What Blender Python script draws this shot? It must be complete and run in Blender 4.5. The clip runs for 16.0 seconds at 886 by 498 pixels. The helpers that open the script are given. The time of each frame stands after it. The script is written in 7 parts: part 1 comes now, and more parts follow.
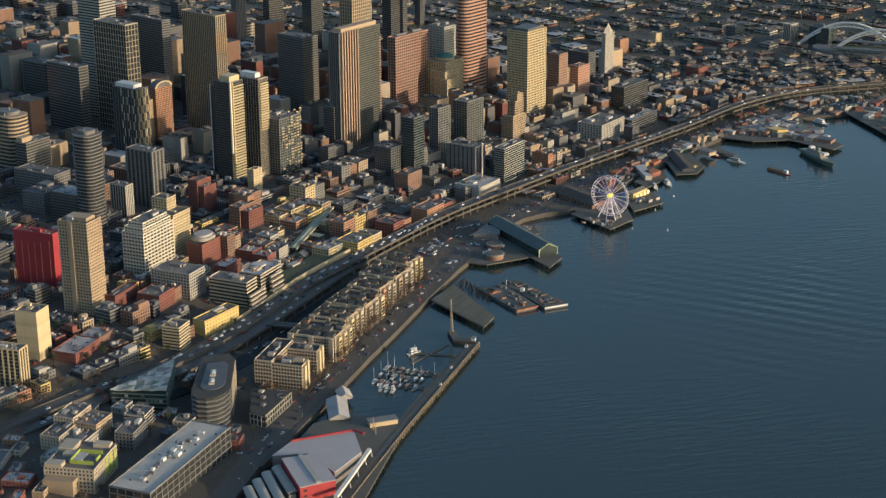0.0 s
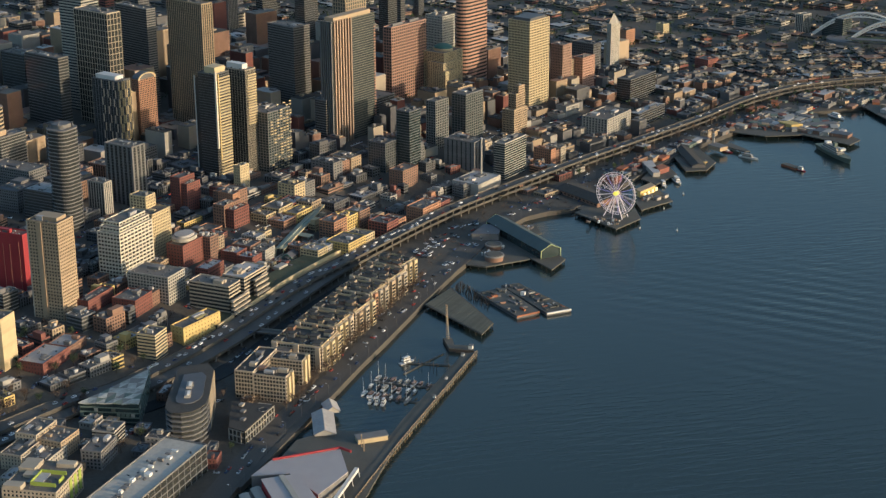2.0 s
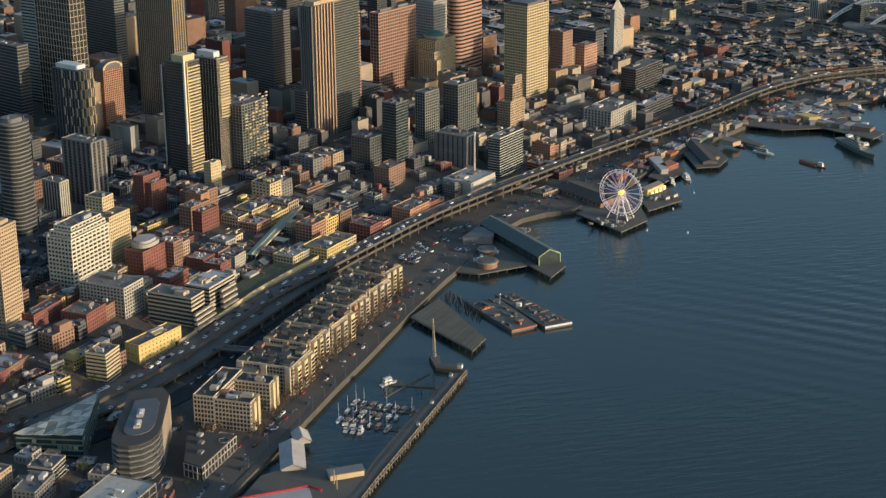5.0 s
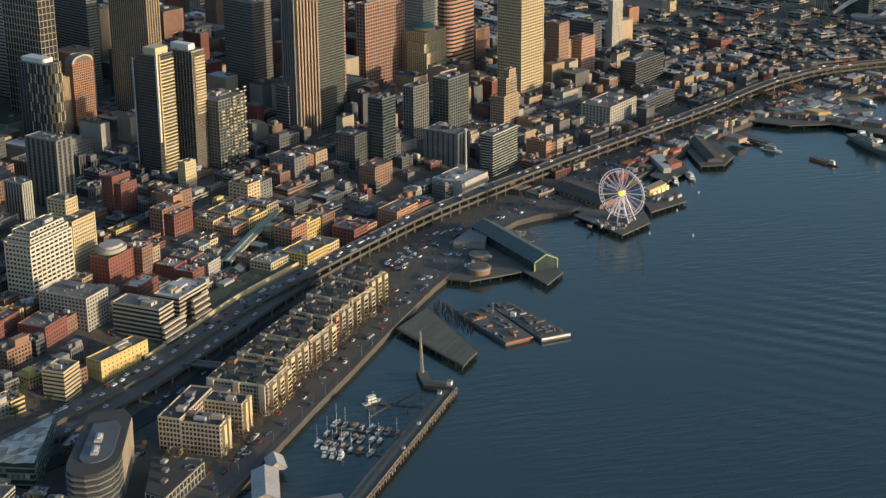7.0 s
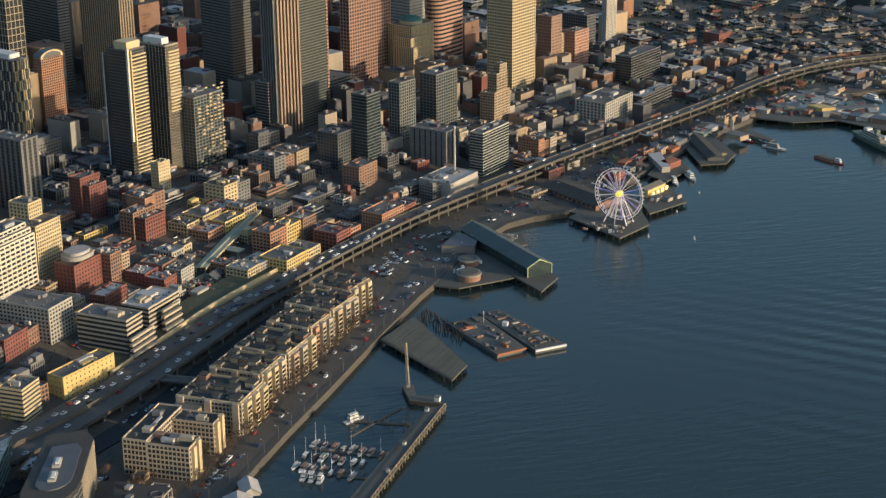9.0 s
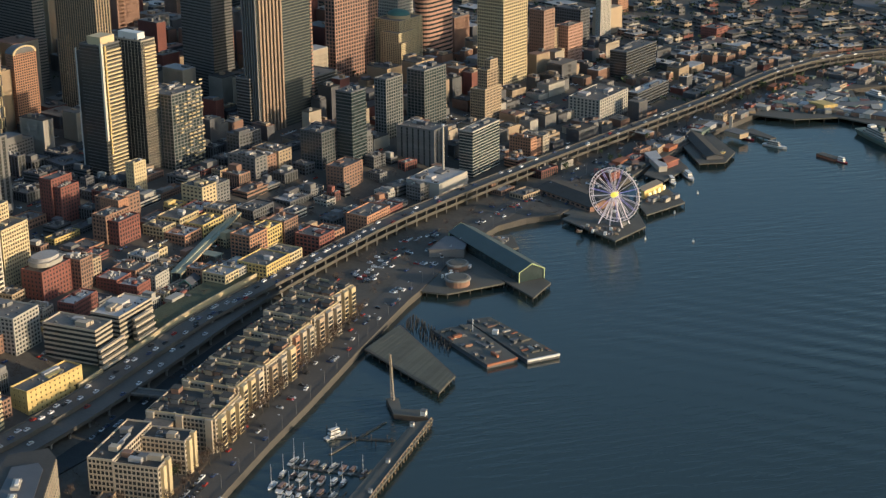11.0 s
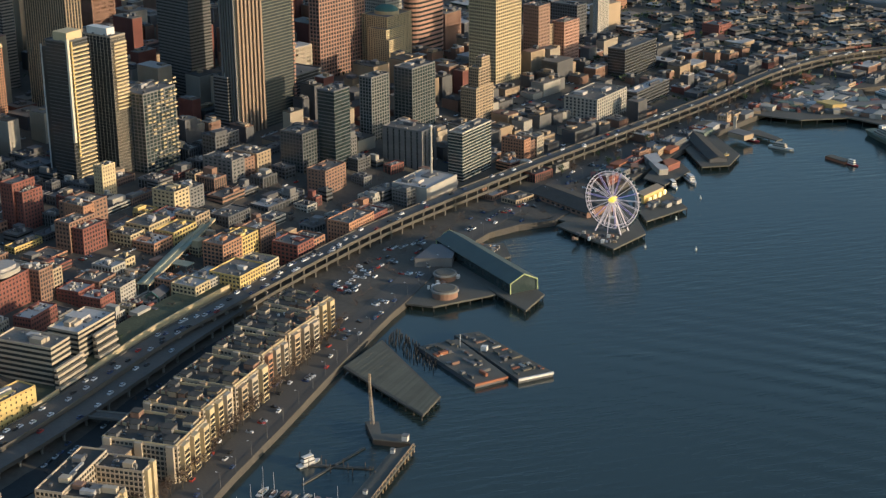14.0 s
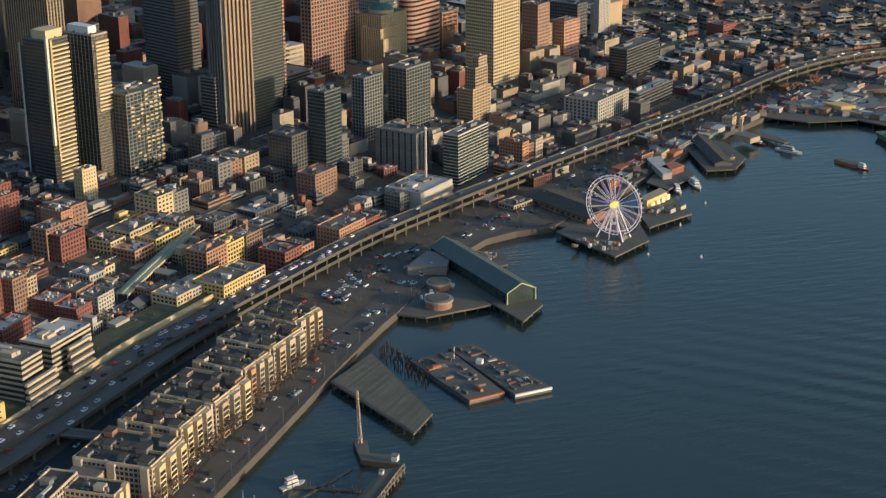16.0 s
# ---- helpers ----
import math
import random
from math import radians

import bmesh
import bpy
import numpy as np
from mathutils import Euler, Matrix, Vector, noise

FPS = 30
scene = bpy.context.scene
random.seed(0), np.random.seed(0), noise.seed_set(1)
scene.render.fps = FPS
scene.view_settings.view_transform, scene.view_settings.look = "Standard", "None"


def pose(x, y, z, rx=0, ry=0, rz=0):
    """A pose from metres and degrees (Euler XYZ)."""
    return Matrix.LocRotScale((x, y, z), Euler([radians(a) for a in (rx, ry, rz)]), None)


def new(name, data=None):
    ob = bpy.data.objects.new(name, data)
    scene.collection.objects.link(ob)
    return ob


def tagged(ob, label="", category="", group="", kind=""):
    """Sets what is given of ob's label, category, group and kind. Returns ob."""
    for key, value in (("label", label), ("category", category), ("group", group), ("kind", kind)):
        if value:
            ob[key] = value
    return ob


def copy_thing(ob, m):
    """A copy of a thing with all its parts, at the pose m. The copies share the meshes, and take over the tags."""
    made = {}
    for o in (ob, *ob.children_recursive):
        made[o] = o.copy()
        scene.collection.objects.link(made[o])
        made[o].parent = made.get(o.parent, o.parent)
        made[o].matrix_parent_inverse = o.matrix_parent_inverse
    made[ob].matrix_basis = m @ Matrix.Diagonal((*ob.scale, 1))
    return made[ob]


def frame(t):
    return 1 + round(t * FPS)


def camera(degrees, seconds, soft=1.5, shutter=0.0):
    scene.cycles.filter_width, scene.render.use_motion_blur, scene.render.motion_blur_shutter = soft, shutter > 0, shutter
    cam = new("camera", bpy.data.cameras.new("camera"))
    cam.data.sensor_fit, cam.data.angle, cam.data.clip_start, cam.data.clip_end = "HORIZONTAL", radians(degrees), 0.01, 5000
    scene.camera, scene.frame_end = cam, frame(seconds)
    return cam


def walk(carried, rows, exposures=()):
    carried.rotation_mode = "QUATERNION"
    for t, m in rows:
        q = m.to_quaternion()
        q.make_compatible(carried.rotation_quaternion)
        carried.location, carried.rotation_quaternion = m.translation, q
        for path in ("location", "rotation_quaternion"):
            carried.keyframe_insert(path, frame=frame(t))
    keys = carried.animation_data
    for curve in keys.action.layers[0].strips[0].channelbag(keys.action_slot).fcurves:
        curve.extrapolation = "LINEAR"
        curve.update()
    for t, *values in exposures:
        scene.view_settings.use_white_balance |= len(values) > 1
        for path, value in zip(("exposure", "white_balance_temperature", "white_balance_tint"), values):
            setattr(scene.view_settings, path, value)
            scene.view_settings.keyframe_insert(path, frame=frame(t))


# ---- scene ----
EXPOSURE, KELVIN, TINT = 0.14, 5620, 4
SKY = 0.236
SUN = 4.5
SUN_UP, SUN_TURN = 8.0, 93.0
cam = camera(30.0, 16.0, soft=1.35)
# seconds, eye, heading to the left, tilt, roll
ROWS = [
    (0.0, 370.21, -1359.17, 440.87, 20.437, -19.031, -0.247),
    (0.5, 365.28, -1341.86, 435.86, 20.477, -19.075, -0.253),
    (1.0, 360.38, -1324.53, 430.84, 20.517, -19.118, -0.258),
    (1.5, 355.52, -1307.19, 425.83, 20.555, -19.161, -0.262),
    (2.0, 350.69, -1289.80, 420.85, 20.588, -19.203, -0.269),
    (2.5, 345.86, -1272.38, 415.94, 20.614, -19.245, -0.279),
    (3.0, 340.98, -1254.90, 411.11, 20.634, -19.288, -0.294),
    (3.5, 336.05, -1237.35, 406.35, 20.647, -19.331, -0.310),
    (4.0, 331.06, -1219.73, 401.61, 20.653, -19.374, -0.326),
    (4.5, 325.97, -1202.03, 396.86, 20.650, -19.415, -0.341),
    (5.0, 320.79, -1184.29, 392.07, 20.638, -19.455, -0.355),
    (5.5, 315.51, -1166.58, 387.25, 20.617, -19.495, -0.370),
    (6.0, 310.10, -1149.04, 382.41, 20.582, -19.532, -0.385),
    (6.5, 304.55, -1131.88, 377.54, 20.527, -19.565, -0.400),
    (7.0, 298.92, -1115.40, 372.73, 20.448, -19.590, -0.414),
    (7.5, 293.42, -1099.91, 368.12, 20.351, -19.610, -0.426),
    (8.0, 288.32, -1085.64, 363.88, 20.249, -19.628, -0.438),
    (8.5, 283.86, -1072.62, 360.12, 20.155, -19.649, -0.451),
    (9.0, 280.07, -1060.65, 356.79, 20.075, -19.675, -0.466),
    (9.5, 276.80, -1049.44, 353.73, 20.008, -19.702, -0.480),
    (10.0, 273.87, -1038.70, 350.82, 19.949, -19.729, -0.493),
    (10.5, 271.14, -1028.25, 347.97, 19.897, -19.753, -0.503),
    (11.0, 268.56, -1018.00, 345.16, 19.854, -19.772, -0.511),
    (11.5, 266.11, -1007.95, 342.35, 19.821, -19.783, -0.515),
    (12.0, 263.74, -998.05, 339.54, 19.802, -19.786, -0.514),
    (12.5, 261.43, -988.29, 336.73, 19.793, -19.781, -0.509),
    (13.0, 259.16, -978.67, 333.96, 19.790, -19.771, -0.504),
    (13.5, 256.90, -969.19, 331.27, 19.790, -19.759, -0.500),
    (14.0, 254.64, -959.81, 328.60, 19.794, -19.744, -0.496),
    (14.5, 252.34, -950.45, 325.90, 19.801, -19.725, -0.493),
    (15.0, 249.97, -941.07, 323.15, 19.809, -19.702, -0.490),
    (15.5, 247.54, -931.66, 320.35, 19.818, -19.675, -0.487),
    (16.0, 245.08, -922.27, 317.54, 19.825, -19.648, -0.483),
]
walk(cam, [(t, pose(x, y, z, 0, 0, yaw) @ pose(0, 0, 0, 90 + tilt) @ pose(0, 0, 0, 0, 0, roll)) for t, x, y, z, yaw, tilt, roll in ROWS], [(0, EXPOSURE, KELVIN, TINT), (16, EXPOSURE, KELVIN, TINT)])
# ---- light ----
world = bpy.data.worlds.new("evening_sky")
scene.world = world
world.use_nodes = True
wn = world.node_tree.nodes
sky = wn.new("ShaderNodeTexSky")
sky.sky_type, sky.sun_disc = "NISHITA", False
sky.air_density, sky.dust_density, sky.ozone_density = 1.0, 1.8, 1.5
sky.sun_elevation, sky.sun_rotation = radians(SUN_UP), radians(SUN_TURN)
wn["Background"].inputs["Strength"].default_value = SKY
world.node_tree.links.new(sky.outputs[0], wn["Background"].inputs["Color"])
sun_data = bpy.data.lights.new("sun", "SUN")
sun_data.energy, sun_data.angle, sun_data.color = SUN, radians(0.6), (1.0, 0.71, 0.44)
sun = new("sun", sun_data)
# the sun stands over the bay, to the side of the city that faces the water
to_sun = Vector((math.sin(radians(SUN_TURN)) * math.cos(radians(SUN_UP)), math.cos(radians(SUN_TURN)) * math.cos(radians(SUN_UP)), math.sin(radians(SUN_UP))))
sun.matrix_world = Matrix.Translation((300, -300, 400)) @ to_sun.to_track_quat("Z", "Y").to_matrix().to_4x4()

# ---- materials ----
def mat(name, color, rough=0.8, metal=0.0, vary=0.25, scale=0.15, fine=2.0, bump=0.0, tint=0.15, spec=0.5):
    """A surface with broad stains, fine grain and a slight difference from piece to piece."""
    m = bpy.data.materials.new(name)
    m.use_nodes = True
    n, ln = m.node_tree.nodes, m.node_tree.links
    b = n["Principled BSDF"]
    b.inputs["Roughness"].default_value, b.inputs["Metallic"].default_value = rough, metal
    b.inputs["Specular IOR Level"].default_value = spec
    co = n.new("ShaderNodeTexCoord")
    geo = n.new("ShaderNodeNewGeometry")
    big, small = n.new("ShaderNodeTexNoise"), n.new("ShaderNodeTexNoise")
    big.inputs["Scale"].default_value, small.inputs["Scale"].default_value = scale, fine
    big.inputs["Detail"].default_value = small.inputs["Detail"].default_value = 4
    info = n.new("ShaderNodeObjectInfo")
    for t in (big, small):
        ln.new(geo.outputs["Position"], t.inputs["Vector"])
    add = n.new("ShaderNodeMath")
    add.operation = "ADD"
    ln.new(big.outputs["Fac"], add.inputs[0])
    ln.new(small.outputs["Fac"], add.inputs[1])
    rnd = n.new("ShaderNodeMath")
    rnd.operation = "MULTIPLY_ADD"
    rnd.inputs[1].default_value = tint / max(vary, 0.01)
    ln.new(info.outputs["Random"], rnd.inputs[0])
    ln.new(add.outputs[0], rnd.inputs[2])
    ramp = n.new("ShaderNodeMapRange")
    ramp.inputs["From Min"].default_value, ramp.inputs["From Max"].default_value = 0.6, 1.4 + tint / max(vary, 0.01)
    ramp.inputs["To Min"].default_value, ramp.inputs["To Max"].default_value = 1 - vary, 1 + vary
    ln.new(rnd.outputs[0], ramp.inputs["Value"])
    mul = n.new("ShaderNodeVectorMath")
    mul.operation = "SCALE"
    mul.inputs[0].default_value = color
    ln.new(ramp.outputs[0], mul.inputs["Scale"])
    ln.new(mul.outputs[0], b.inputs["Base Color"])
    if bump:
        bp = n.new("ShaderNodeBump")
        bp.inputs["Strength"].default_value, bp.inputs["Distance"].default_value = bump, 0.3
        ln.new(small.outputs["Fac"], bp.inputs["Height"])
        ln.new(bp.outputs[0], b.inputs["Normal"])
    return m


def water_mat():
    """Deep bay water: dark body, wind ripples of two sizes and smoother lanes."""
    m = bpy.data.materials.new("bay_water")
    m.use_nodes = True
    n, ln = m.node_tree.nodes, m.node_tree.links
    b = n["Principled BSDF"]
    b.inputs["Base Color"].default_value = (0.026, 0.040, 0.038, 1)
    b.inputs["Roughness"].default_value = 0.16
    b.inputs["IOR"].default_value = 1.38
    geo = n.new("ShaderNodeNewGeometry")
    turn = n.new("ShaderNodeVectorRotate")
    turn.rotation_type = "Z_AXIS"
    turn.inputs["Angle"].default_value = radians(-35)
    ln.new(geo.outputs["Position"], turn.inputs["Vector"])
    st = n.new("ShaderNodeVectorMath")
    st.operation = "MULTIPLY"
    st.inputs[1].default_value = (0.05, 0.22, 1)
    ln.new(turn.outputs[0], st.inputs[0])
    wave = n.new("ShaderNodeTexNoise")
    wave.inputs["Scale"].default_value, wave.inputs["Detail"].default_value = 1.0, 3
    ln.new(st.outputs[0], wave.inputs["Vector"])
    rip = n.new("ShaderNodeTexNoise")
    rip.inputs["Scale"].default_value, rip.inputs["Detail"].default_value = 0.5, 4
    ln.new(geo.outputs["Position"], rip.inputs["Vector"])
    lane = n.new("ShaderNodeTexNoise")
    lane.inputs["Scale"].default_value, lane.inputs["Detail"].default_value = 0.006, 3
    ln.new(geo.outputs["Position"], lane.inputs["Vector"])
    mixh = n.new("ShaderNodeMath")
    mixh.operation = "MULTIPLY_ADD"
    mixh.inputs[1].default_value = 0.22
    ln.new(rip.outputs["Fac"], mixh.inputs[0])
    ln.new(wave.outputs["Fac"], mixh.inputs[2])
    # the spreading wake of a boat: long parallel swells in one part of the bay
    far = n.new("ShaderNodeVectorMath")
    far.operation = "DISTANCE"
    far.inputs[1].default_value = (185, -216, 0)
    ln.new(geo.outputs["Position"], far.inputs[0])
    near = n.new("ShaderNodeMapRange")
    near.inputs["From Min"].default_value, near.inputs["From Max"].default_value = 150, 40
    near.inputs["To Min"].default_value, near.inputs["To Max"].default_value = 0.0, 1.3
    ln.new(far.outputs["Value"], near.inputs["Value"])
    swell = n.new("ShaderNodeTexWave")
    swell.bands_direction = "Y"
    swell.inputs["Scale"].default_value, swell.inputs["Distortion"].default_value = 0.019, 4.0
    swell.inputs["Detail"].default_value, swell.inputs["Detail Scale"].default_value = 2.0, 0.25
    skew = n.new("ShaderNodeVectorRotate")
    skew.rotation_type = "Z_AXIS"
    skew.inputs["Angle"].default_value = radians(5)
    ln.new(geo.outputs["Position"], skew.inputs["Vector"])
    ln.new(skew.outputs[0], swell.inputs["Vector"])
    gust = n.new("ShaderNodeMath")
    gust.operation = "MULTIPLY"
    ln.new(near.outputs[0], gust.inputs[0])
    ln.new(swell.outputs["Fac"], gust.inputs[1])
    patch = n.new("ShaderNodeMath")
    patch.operation = "MULTIPLY_ADD"
    ln.new(gust.outputs[0], patch.inputs[0])
    ln.new(lane.outputs["Fac"], patch.inputs[1])
    ln.new(mixh.outputs[0], patch.inputs[2])
    bp = n.new("ShaderNodeBump")
    bp.inputs["Distance"].default_value = 0.9
    st2 = n.new("ShaderNodeMapRange")
    st2.inputs["From Min"].default_value, st2.inputs["From Max"].default_value = 0.35, 0.65
    st2.inputs["To Min"].default_value, st2.inputs["To Max"].default_value = 0.05, 0.42
    ln.new(lane.outputs["Fac"], st2.inputs["Value"])
    ln.new(st2.outputs[0], bp.inputs["Strength"])
    ln.new(patch.outputs[0], bp.inputs["Height"])
    ln.new(bp.outputs[0], b.inputs["Normal"])
    return m


WATER = water_mat()
ASPHALT = mat("asphalt", (0.078, 0.070, 0.060), 0.9, vary=0.3, scale=0.05, fine=0.8)
GROUND = mat("city_ground", (0.078, 0.068, 0.054), 0.95, vary=0.45, scale=0.03, fine=0.4)
ROADDECK = mat("worn_road_concrete", (0.098, 0.09, 0.08), 0.9, vary=0.3, scale=0.06, fine=0.7)
DARKCON = mat("stained_concrete", (0.092, 0.082, 0.068), 0.9, vary=0.3, scale=0.08)
MOTTLE = mat("mottled_glass_roof", (0.40, 0.39, 0.34), 0.9, vary=0.55, scale=0.12, fine=0.5)
CONCRETE = mat("concrete", (0.22, 0.205, 0.18), 0.85, vary=0.25, scale=0.1)
DECK = mat("pier_deck", (0.095, 0.09, 0.075), 0.9, vary=0.35, scale=0.08, fine=1.2)
PILE = mat("wet_timber", (0.05, 0.042, 0.035), 0.85, vary=0.3)
GLASS = mat("dark_glass", (0.038, 0.046, 0.05), 0.15, vary=0.5, scale=0.2, fine=1.0, tint=0.3, spec=0.7)
DKGLASS = mat("black_glass", (0.042, 0.045, 0.044), 0.15, vary=0.5, scale=0.2, fine=1.0, tint=0.3, spec=0.7)
GLASS_TEAL = mat("teal_glass", (0.032, 0.048, 0.048), 0.14, vary=0.5, scale=0.2, fine=1.0, tint=0.3, spec=0.7)
WHITE = mat("white_paint", (0.62, 0.60, 0.56), 0.6, vary=0.15)
IVORY = mat("ivory_stucco", (0.52, 0.47, 0.37), 0.75, vary=0.15)
PALE = mat("pale_precast", (0.34, 0.315, 0.27), 0.8, vary=0.18)
CREAM = mat("cream_stucco", (0.47, 0.375, 0.22), 0.85, vary=0.2)
SAND = mat("sand_stucco", (0.38, 0.32, 0.24), 0.85, vary=0.2)
OLIVE = mat("olive_spandrel", (0.10, 0.098, 0.07), 0.5, vary=0.2)
PINKCREAM = mat("sunlit_rose_stone", (0.27, 0.19, 0.13), 0.7, vary=0.15)
GREENGREY = mat("green_boarding", (0.13, 0.16, 0.13), 0.8, vary=0.25)
TAN = mat("tan_concrete", (0.34, 0.255, 0.165), 0.85, vary=0.2)
GREY = mat("grey_concrete", (0.155, 0.15, 0.145), 0.85, vary=0.25)
DKGREY = mat("dark_cladding", (0.09, 0.09, 0.095), 0.55, vary=0.3)
BROWN = mat("brown_granite", (0.24, 0.15, 0.11), 0.55, vary=0.2)
PINK = mat("rose_granite", (0.33, 0.185, 0.13), 0.6, vary=0.2)
BRICK = mat("red_brick", (0.18, 0.068, 0.052), 0.9, vary=0.3, fine=3)
BRICK2 = mat("brown_brick", (0.22, 0.13, 0.09), 0.9, vary=0.3, fine=3)
DARKROOF = mat("dark_membrane", (0.05, 0.046, 0.04), 0.9, vary=0.35, scale=0.1, fine=0.8)
RED = mat("red_wrap", (0.29, 0.028, 0.034), 0.7, vary=0.15)
YELLOW = mat("yellow_stucco", (0.52, 0.38, 0.14), 0.85, vary=0.18)
ORANGE = mat("orange_brick", (0.33, 0.175, 0.105), 0.88, vary=0.22)
GREENP = mat("lime_panel", (0.30, 0.36, 0.06), 0.7, vary=0.15)
TEALROOF = mat("copper_green", (0.06, 0.15, 0.13), 0.6, vary=0.2)
ROOF = mat("gravel_roof", (0.155, 0.138, 0.118), 0.95, vary=0.45, scale=0.12, fine=0.9)
ROOFL = mat("pale_membrane", (0.38, 0.36, 0.34), 0.85, vary=0.3, scale=0.1, fine=0.6)
STEEL = mat("painted_steel", (0.62, 0.62, 0.63), 0.45, metal=0.2, vary=0.12)
RUST = mat("rust_orange", (0.30, 0.11, 0.05), 0.7, vary=0.3)
LEAF = mat("winter_twigs", (0.085, 0.06, 0.045), 0.95, vary=0.35)
GREEN = mat("dark_foliage", (0.035, 0.055, 0.022), 0.95, vary=0.4)


# ---- builders ----
def boxes(rows):
    """One mesh out of upright boxes: centre x, y, bottom z, size x, y, z."""
    v, f = [], []
    for x, y, z, a, b, c in rows:
        k = len(v)
        v += [(x + sx * a / 2, y + sy * b / 2, z + sz * c) for sz in (0, 1) for sx, sy in ((-1, -1), (1, -1), (1, 1), (-1, 1))]
        f += [(k + 3, k + 2, k + 1, k), (k + 4, k + 5, k + 6, k + 7)] + [(k + i, k + (i + 1) % 4, k + 4 + (i + 1) % 4, k + 4 + i) for i in range(4)]
    me = bpy.data.meshes.new("part")
    me.from_pydata(v, [], f)
    return me


def prism(points, z0, z1):
    """An upright block over a closed outline."""
    n = len(points)
    area = sum(points[i][0] * points[(i + 1) % n][1] - points[(i + 1) % n][0] * points[i][1] for i in range(n))
    pts = list(points) if area > 0 else list(points)[::-1]
    v = [(x, y, z0) for x, y in pts] + [(x, y, z1) for x, y in pts]
    f = [tuple(range(n - 1, -1, -1)), tuple(range(n, 2 * n))] + [(i, (i + 1) % n, n + (i + 1) % n, n + i) for i in range(n)]
    me = bpy.data.meshes.new("part")
    me.from_pydata(v, [], f)
    return me


def merge(*meshes):
    bm = bmesh.new()
    for me in meshes:
        bm.from_mesh(me)
    out = bpy.data.meshes.new("part")
    bm.to_mesh(out)
    bm.free()
    return out


def rod(a, b, r, r2=None, n=6):
    """A round bar from a to b."""
    a, b = Vector(a), Vector(b)
    q = (b - a).to_track_quat("Z", "Y")
    r2 = r if r2 is None else r2
    v = [tuple(a + q @ Vector((r * math.cos(6.2832 * i / n), r * math.sin(6.2832 * i / n), 0))) for i in range(n)]
    v += [tuple(b + q @ Vector((r2 * math.cos(6.2832 * i / n), r2 * math.sin(6.2832 * i / n), 0))) for i in range(n)]
    f = [tuple(range(n - 1, -1, -1)), tuple(range(n, 2 * n))] + [(i, (i + 1) % n, n + (i + 1) % n, n + i) for i in range(n)]
    me = bpy.data.meshes.new("part")
    me.from_pydata(v, [], f)
    return me


def tube(points, r, n=6):
    """One bent round bar through a row of points."""
    v, f = [], []
    for i, p in enumerate(points):
        a, b = Vector(points[max(0, i - 1)]), Vector(points[min(len(points) - 1, i + 1)])
        q = (b - a).to_track_quat("Z", "Y")
        v += [tuple(Vector(p) + q @ Vector((r * math.cos(6.2832 * k / n), r * math.sin(6.2832 * k / n), 0))) for k in range(n)]
    for i in range(len(points) - 1):
        f += [(i * n + k, i * n + (k + 1) % n, (i + 1) * n + (k + 1) % n, (i + 1) * n + k) for k in range(n)]
    me = bpy.data.meshes.new("tube")
    me.from_pydata(v, [], f)
    return me


def part(name, me, material, parent=None, label="", at=None):
    """Links a mesh as one object, under a thing or a part."""
    ob = new(name, me)
    if material is not None and not me.materials:
        me.materials.append(material)
    if parent is not None:
        ob.parent = parent
    if at is not None:
        ob.matrix_basis = at
    if label:
        ob["label"] = label
    return ob


def thing(name, x, y, z, yaw, label, category, group="", kind=""):
    ob = new(name)
    ob.matrix_world = pose(x, y, z, 0, 0, yaw)
    return tagged(ob, label, category, group, kind)


SHORE = [(-34, -1296.4), (-32.4, -988.7), (-17.3, -739.8), (-37.7, -574.7), (-39, -486.6), (-38.9, -453), (-41.1, -400.3), (-41.6, -353.8), (-43.7, -286), (-44.2, -211.9), (-43.2, -193.5), (-42.6, -104.7), (-35.4, -69.4), (-22.3, -50.1), (-4.4, -35.1), (17.8, 50.7), (28.7, 102.8), (43.8, 167.9), (67.7, 235), (105.6, 317.8), (150.7, 368), (182, 384.1), (206.2, 431.6), (340.6, 550.2), (1321.5, 898.7), (2520, 900), (3374.8, 3239.8)]


def shore_x(y):
    return float(np.interp(y, [p[1] for p in SHORE], [p[0] for p in SHORE]))


def smooth(a):
    a = min(1.0, max(0.0, a))
    return a * a * (3 - 2 * a)


def ground_z(x, y):
    """The hill that rises from the waterfront behind the bluff, and falls away to the south."""
    d = shore_x(y) - x
    k = 1 - 0.75 * smooth((y - 250) / 190)
    bench = 7 * smooth((-505 - y) / 60) * smooth((d - 50) / 25) * (1 - smooth((d - 105) / 30))
    return 3.6 + bench + k * (15 * smooth((d - 72) / 120) + 8 * smooth((d - 235) / 180) + 8 * smooth((d - 400) / 300)) + 60 * smooth((-x - 650) / 1500)


def grid_yaw(y):
    """How the street grid turns along the shore, in degrees."""
    return float(np.interp(y, [-650, -450, -340, -190, -10, 150, 320, 500, 800], [11, 2, -5, -10, -13, -15, -18, -23, -30]))


FOOT = []


